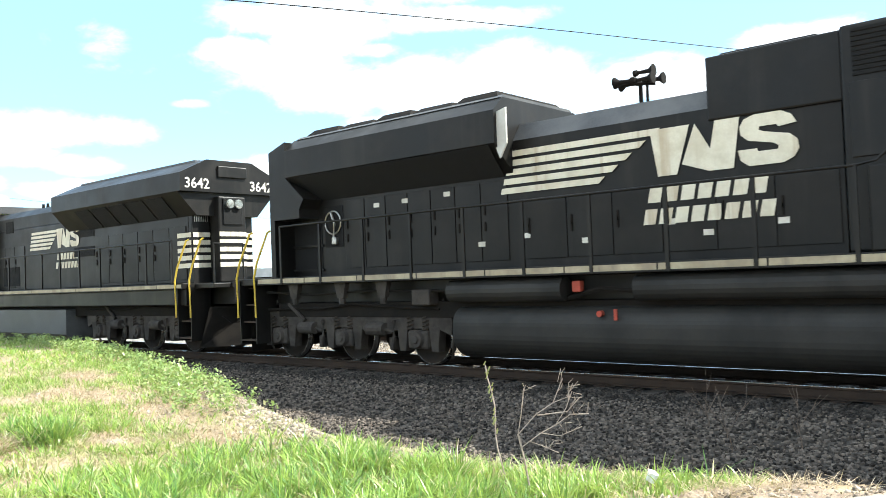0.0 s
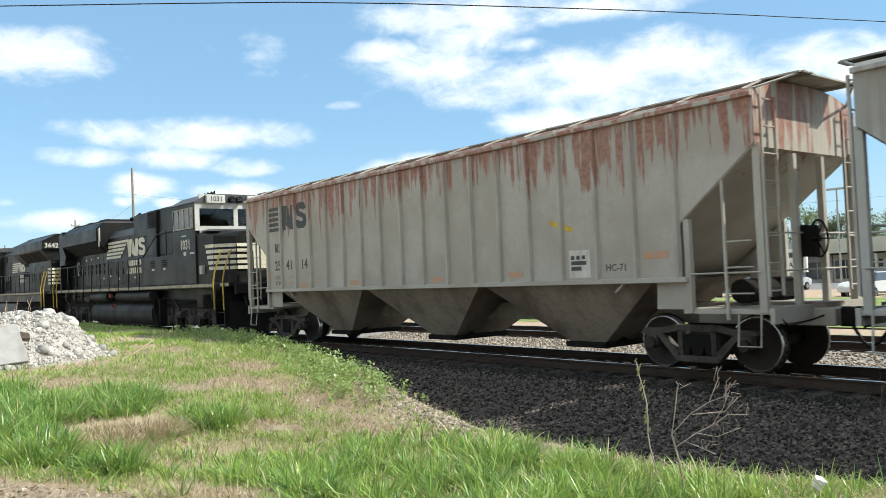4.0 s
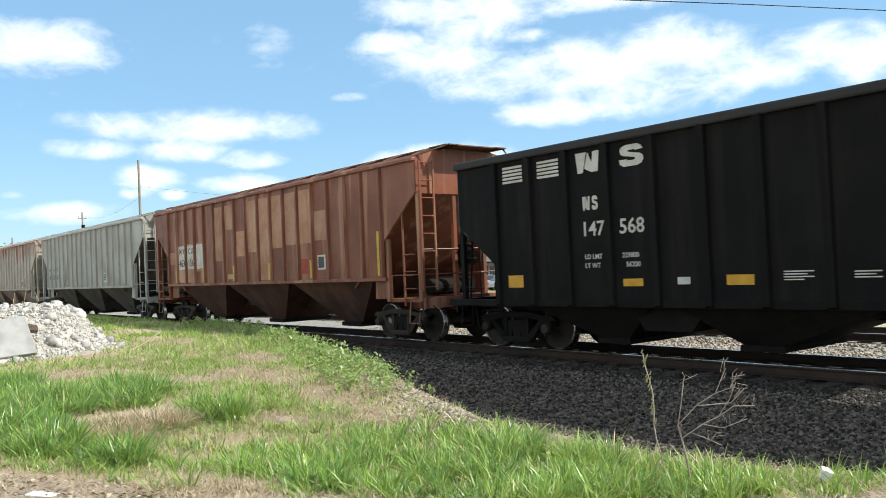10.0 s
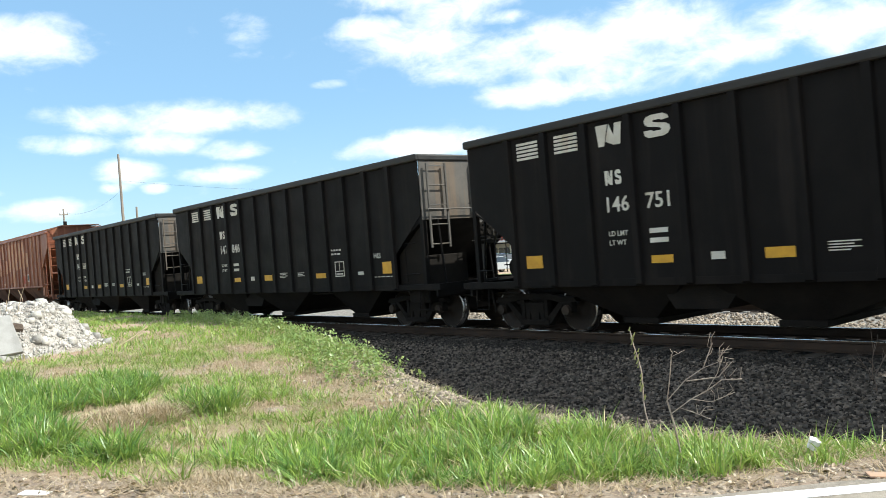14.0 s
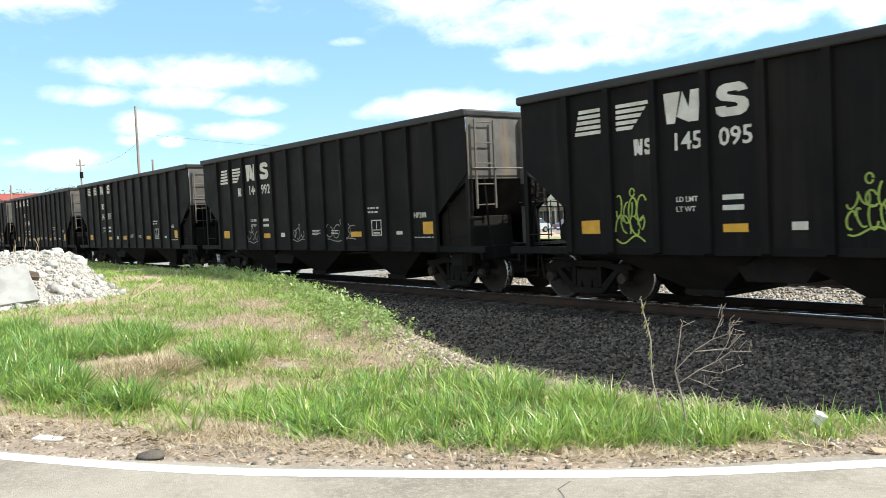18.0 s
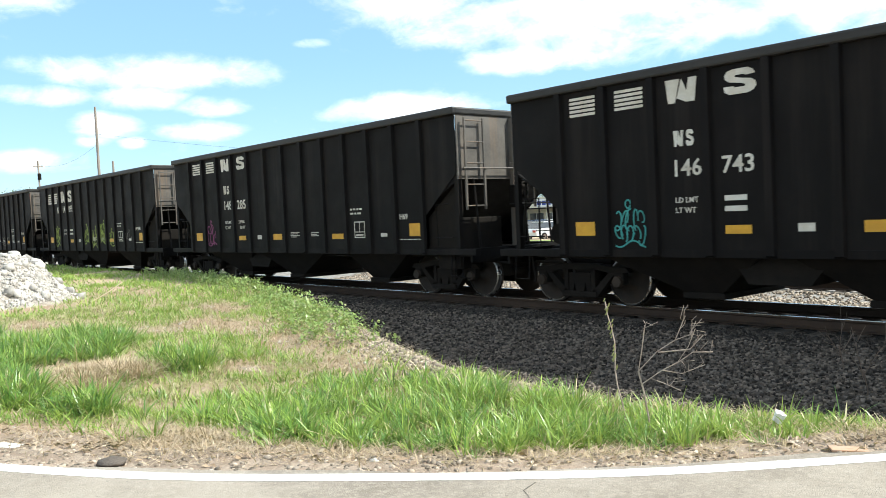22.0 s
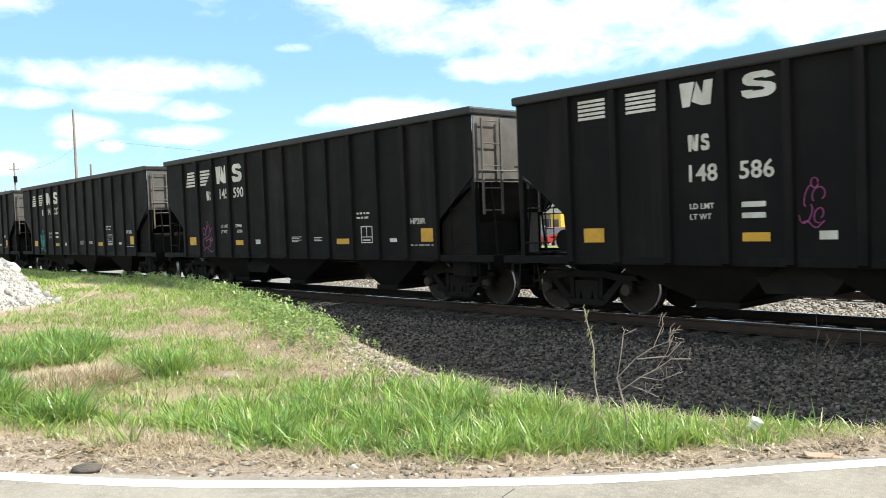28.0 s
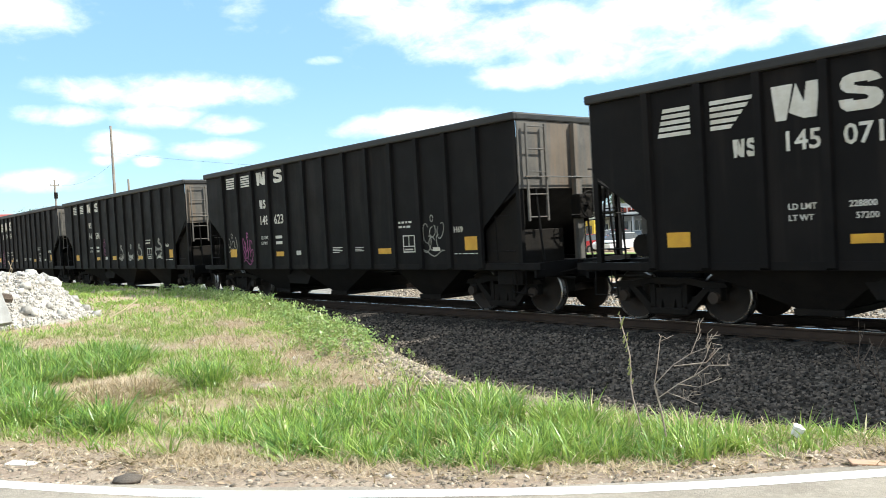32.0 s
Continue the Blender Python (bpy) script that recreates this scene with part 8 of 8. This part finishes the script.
def shop(x0, x1, y, top, wall, sign, label):
    s = thing("shop_unit", label, "shop", "units of the shopping plaza", at=(x0, y, -0.6))
    w = x1 - x0
    part("wall", shape(box(0, w, 0, 14, 0, top - 1.6)), wall, s)
    part("fascia", shape(box(-0.02, w + 0.02, -2.2, 13.9, top - 1.6, top, 0.03)), wall, s)
    part("soffit_band", shape(box(-0.02, w + 0.02, -2.22, -2.2, top - 1.62, top - 1.45)), UNDER, s)
    n = max(2, int(w / 2.6))
    for k in range(n):
        a = w * (k + 0.08) / n
        f = part("shopfront", shape(box(a, w * (k + 0.92) / n, -0.06, 0.0, 0.3, top - 2.2)), SHOP_GLASS, s)
        part("mullion", shape(box(w * (k + 0.5) / n - 0.04, w * (k + 0.5) / n + 0.04, -0.1, -0.06, 0.3, top - 2.2)), CHROME, f)
    for k in range(int(w / 5) + 1):
        a = min(w - 0.25, 0.1 + 5 * k)
        part("column", shape(box(a, a + 0.25, -2.1, -1.85, 0, top - 1.6)), wall, s)
    if sign:
        mat, sw, letters = sign
        b = part("sign_panel", shape(box(w / 2 - sw / 2, w / 2 + sw / 2, -2.3, -2.22, top - 1.35, top - 0.3)), SIGN_WHITE, s)
        for k in range(letters):
            part("sign_bar", shape(box(w / 2 - sw / 2 + 0.3 + k * (sw - 0.6) / letters, w / 2 - sw / 2 + 0.3 + (k + 0.72) * (sw - 0.6) / letters, -2.34, -2.3, top - 1.1, top - 0.55)), mat, b)


SHOPS = [(-120, -96, 4.6, GREY_WALL, None, "long grey painted shop unit with dark glazing"), (-95.9, -80, 4.4, STUCCO, (RED, 4, 6), "cream shop unit with red sign lettering"), (-79.9, -68, 4.3, STUCCO, (SIGN_BLUE, 5, 5), "cream shop unit with blue sign lettering"),
         (-67.9, -58.5, 4.6, GREY_WALL, (RED, 4.5, 6), "grey shop unit with a red lettered sign"), (-58.4, -50.5, 4.5, STUCCO, (SIGN_BLUE, 5, 7), "cream shop unit with a white sign panel"), (-50.4, -41, 4.3, GREY_WALL, None, "grey shop unit with a long fascia"), (-40.9, -20, 4.4, STUCCO, None, "cream shop unit with a plain sunlit fascia"), (-19.9, 10, 4.4, STUCCO, (RED, 5, 6), "cream end unit of the plaza")]
for a, b, top, wall, sign, lab in SHOPS:
    shop(a, b, 86, top, wall, sign, lab)

# pole sign
ps = thing("plaza_sign", "white pole sign with the word plaza", "sign", at=(-30.6, 58, -0.6))
part("sign_post", shape(box(-0.12, 0.12, -0.1, 0.1, 0, 1.7)), CHROME, ps)
part("sign_board", shape(box(-1.15, 1.15, -0.12, 0.12, 1.5, 3.2, 0.03)), SIGN_WHITE, ps)
lettering("PLAZA", 0.42, ps, -0.85, -0.125, 1.85, DARK_LETTER, "sign_words")
bars(ps, -0.9, 2.6, 1.8, [(0.95,)], y=-0.122, mat=DARK_LETTER, h=0.38, name="sign_bar")
bm_pole = thing("lamp_post", "slim steel car park lamp post", "lamp post", at=(-28.0, 60, -0.6))
part("post", shape(cyl((0, 0, 0), (0, 0, 7.5), 0.09, 0.06)), CHROME, bm_pole)
part("lamp_head", shape(box(-0.7, 0.7, -0.15, 0.15, 7.4, 7.55, 0.03)), CHROME, bm_pole)
kiosk = thing("yellow_kiosk", "small bright yellow box cabinet in the car park", "cabinet", at=(-49.5, 60, -0.6))
part("cabinet_body", shape(box(-0.6, 0.6, -0.4, 0.4, 0, 2.6, 0.04)), BRIGHT_YELLOW, kiosk)
part("cabinet_panel", shape(box(-0.35, 0.35, -0.42, -0.4, 1.3, 2.1)), DARK_LETTER, kiosk)


# ---- parked cars ----
def parked_car(name, paint, label):
    c = thing(name, label, "car", "cars in the car park")
    prof = [(-2.2, 0.42), (-2.25, 0.7), (-2.1, 0.92), (-1.35, 1.0), (1.1, 0.98), (2.0, 0.9), (2.25, 0.68), (2.2, 0.4), (1.75, 0.36), (-1.75, 0.36)]
    part("body", shape(prism(prof, -0.86, 0.86)), paint, c)
    part("cabin", shape(hull([(-1.75, -0.8, 0.97), (0.95, -0.8, 0.97), (0.95, 0.8, 0.97), (-1.75, 0.8, 0.97)], [(-1.1, -0.62, 1.45), (0.25, -0.62, 1.45), (0.25, 0.62, 1.45), (-1.1, 0.62, 1.45)])), SHOP_GLASS, c)
    part("roof", shape(box(-1.15, 0.3, -0.63, 0.63, 1.44, 1.49, 0.02)), paint, c)
    for x in (-1.35, 1.35):
        for y in (-0.82, 0.82):
            w = part("wheel", shape(cyl((x, y - 0.1, 0.32), (x, y + 0.1, 0.32), 0.32, n=16)), RUBBER, c)
            part("rim", shape(cyl((x, y - 0.11, 0.32), (x, y + 0.11, 0.32), 0.19, n=12)), CHROME, w)
    for y in (-0.6, 0.6):
        part("headlight", shape(box(2.12, 2.24, y - 0.16, y + 0.16, 0.66, 0.78)), SIGN_WHITE, c)
        part("tail_light", shape(box(-2.26, -2.2, y - 0.14, y + 0.14, 0.68, 0.85)), RED, c)
    return c


def car_paint(name, colour):
    return material(name, colour, tuple(v * 0.85 for v in colour), rough=0.25, scale=1, fine=10, bump=0.0, spec=0.6)


CARS = [(car_paint("white_car_paint", (0.72, 0.73, 0.73)), "white parked saloon car"), (car_paint("silver_car_paint", (0.45, 0.47, 0.48)), "silver parked saloon car"), (car_paint("green_car_paint", (0.12, 0.26, 0.22)), "dark green parked saloon car"),
        (car_paint("blue_car_paint", (0.08, 0.12, 0.22)), "dark blue parked saloon car"), (car_paint("red_car_paint", (0.30, 0.03, 0.03)), "red parked saloon car")]
protos = [parked_car("parked_car", m_, lab) for m_, lab in CARS]
placed = [False] * len(protos)
r_ = random.Random(12)
for row, y in enumerate((50.5, 62.0, 73.5)):
    x = -100.0
    while x < 5:
        x += 2.9
        if r_.random() < 0.36:
            continue
        k = r_.choice((0, 0, 0, 1, 1, 2, 3, 4))
        m = pose(x + r_.uniform(-0.2, 0.2), y + r_.uniform(-0.4, 0.4), -0.585, 0, 0, 90 if r_.random() < 0.6 else -90)
        if placed[k]:
            copy_thing(protos[k], m)
        else:
            protos[k].matrix_basis = m
            placed[k] = True

# ---- trees and woods on the skyline ----
FOLIAGE = leaf_material("spring_tree_leaves", (0.035, 0.07, 0.018), (0.075, 0.12, 0.03), (0.12, 0.13, 0.05), 0.3)
PINE = leaf_material("dark_pine_foliage", (0.018, 0.038, 0.016), (0.04, 0.065, 0.024), (0.06, 0.07, 0.03), 0.15)
BARK = material("grey_brown_bark", (0.10, 0.08, 0.065), (0.16, 0.13, 0.11), rough=0.95, scale=3, fine=30, bump=0.5, stretch=(4, 4, 0.6))


def tree(x, y, h, seed, leaf, label, spread=0.34):
    t = thing("tree", label, "tree", "trees behind the plaza", at=(x, y, -0.7))
    r = np.random.default_rng(seed)
    part("trunk", shape(tube([(0, 0, 0), (0.1, 0.05, h * 0.3), (0.05, -0.1, h * 0.6), (0.15, 0, h * 0.85)], h * 0.018, 8), *[tube([(0.05, 0, h * f), (math.cos(a) * h * 0.14, math.sin(a) * h * 0.14, h * (f + 0.14)), (math.cos(a) * h * 0.24, math.sin(a) * h * 0.24, h * (f + 0.2))], h * 0.008, 6) for f, a in zip((0.35, 0.45, 0.5, 0.6, 0.66), r.uniform(0, 6.28, 5))]), BARK, t)
    clumps = 26
    a, u = r.uniform(0, 6.28, clumps), r.random(clumps)
    zc = h * (0.36 + 0.6 * u)
    rad = h * spread * np.sqrt(np.clip(1.15 - ((u - 0.35) / 0.75) ** 2, 0.08, 1)) * r.uniform(0.3, 1.0, clumps)
    cx, cy = rad * np.cos(a), rad * np.sin(a)
    per = 150
    i = np.repeat(np.arange(clumps), per)
    off = r.normal(0, 1, (len(i), 3)) * h * np.array((0.065, 0.065, 0.05))
    c = np.column_stack((cx[i], cy[i], zc[i])) + off
    s = r.uniform(0.10, 0.26, len(i)) * h / 14
    p, q = r.normal(0, 1, (len(i), 3)), r.normal(0, 1, (len(i), 3))
    p /= np.linalg.norm(p, axis=1)[:, None]
    q -= p * (p * q).sum(1)[:, None]
    q /= np.linalg.norm(q, axis=1)[:, None]
    V = np.stack((c - p * s[:, None], c - q * s[:, None] * 0.6, c + p * s[:, None], c + q * s[:, None] * 0.6), 1).reshape(-1, 3)
    part("crown", soup("crown", V, np.arange(len(V)).reshape(-1, 4)), leaf, t)


r_ = random.Random(5)
for k in range(26):
    x = -98 + 4.6 * k + r_.uniform(-1.5, 1.5)
    dark = r_.random() < 0.45
    tree(x, 108 + r_.uniform(-4, 10), r_.uniform(7.0, 10.5), 100 + k, PINE if dark else FOLIAGE, "dark pine tree behind the shops" if dark else "leafy spring tree behind the shops")
for k, (az, d, h) in enumerate(((-75.3, 130, 8.5), (-76.0, 140, 9), (-79.5, 120, 8), (-72.8, 150, 9))):
    v = away(d, az, 0)
    tree(v.x, v.y, h, 300 + k, FOLIAGE, "leafy spring tree far along the line")

# far woods, low on the horizon all round
n = 16000
a = rng.uniform(0, 6.283, n)
d = rng.uniform(330, 420, n)
hh = (5.5 + 3.0 * np.sin(7 * a) * np.sin(3.3 * a + 1) + 2.0 * np.sin(23 * a)) * rng.random(n) ** 0.6
c = np.column_stack((d * np.cos(a), d * np.sin(a), hh))
s = rng.uniform(0.8, 2.0, n)
p, q = rng.normal(0, 1, (n, 3)), rng.normal(0, 1, (n, 3))
p /= np.linalg.norm(p, axis=1)[:, None]
q /= np.linalg.norm(q, axis=1)[:, None]
V = np.stack((c - p * s[:, None], c - q * s[:, None], c + p * s[:, None], c + q * s[:, None]), 1).reshape(-1, 3)
woods = part("far_woods", soup("far_woods", V, np.arange(len(V)).reshape(-1, 4)), FOLIAGE)
tagged(woods, "low belt of woods along the horizon", "woods", kind="stuff")

# warehouse far along the line
w = thing("warehouse", "pale grey metal warehouse with a reddish roof edge", "warehouse", at=(0, 0, -0.6))
v0 = away(118, -82.5, 0)
CLAD = material("pale_grey_cladding", (0.55, 0.56, 0.57), (0.45, 0.46, 0.47), rough=0.6, scale=0.4, fine=6, bump=0.1, stretch=(8, 8, 0.3))
part("cladding", shape(box(v0.x - 14, v0.x + 10, v0.y - 2, v0.y + 15, 0, 6.2)), CLAD, w)
part("roof", shape(prism([(v0.x - 14.4, 6.2), (v0.x + 10.4, 6.2), (v0.x - 2, 7.6)], v0.y - 2.4, v0.y + 15.4)), RED, w)
part("lower_wall", shape(box(v0.x - 14.05, v0.x + 10.05, v0.y - 2.05, v0.y - 2.0, 0, 2.6)), GREY_WALL, w)


# ---- what moves ----
def motions():
    ts = np.array([r[0] for r in ROLLED])
    ss = np.array([r[1] for r in ROLLED])
    for c, s0 in TRAIN:
        walk(c, [(t, pose(s0 - s, TRACK_Y, 0)) for t, s in ROLLED])
    fine = [f / FPS for f in range(0, int(32 * FPS), 2)] + [32.0]
    along = np.interp(fine, ts, ss)
    for c, _ in TRAIN:
        for o in c.children_recursive:
            if o.name.startswith("wheelset"):
                r = RADIUS[o.data.name]
                x, y, z = o.matrix_basis.translation
                walk(o, [(t, pose(x, y, z, 0, -math.degrees(s / r), 0)) for t, s in zip(fine, along)])


motions()
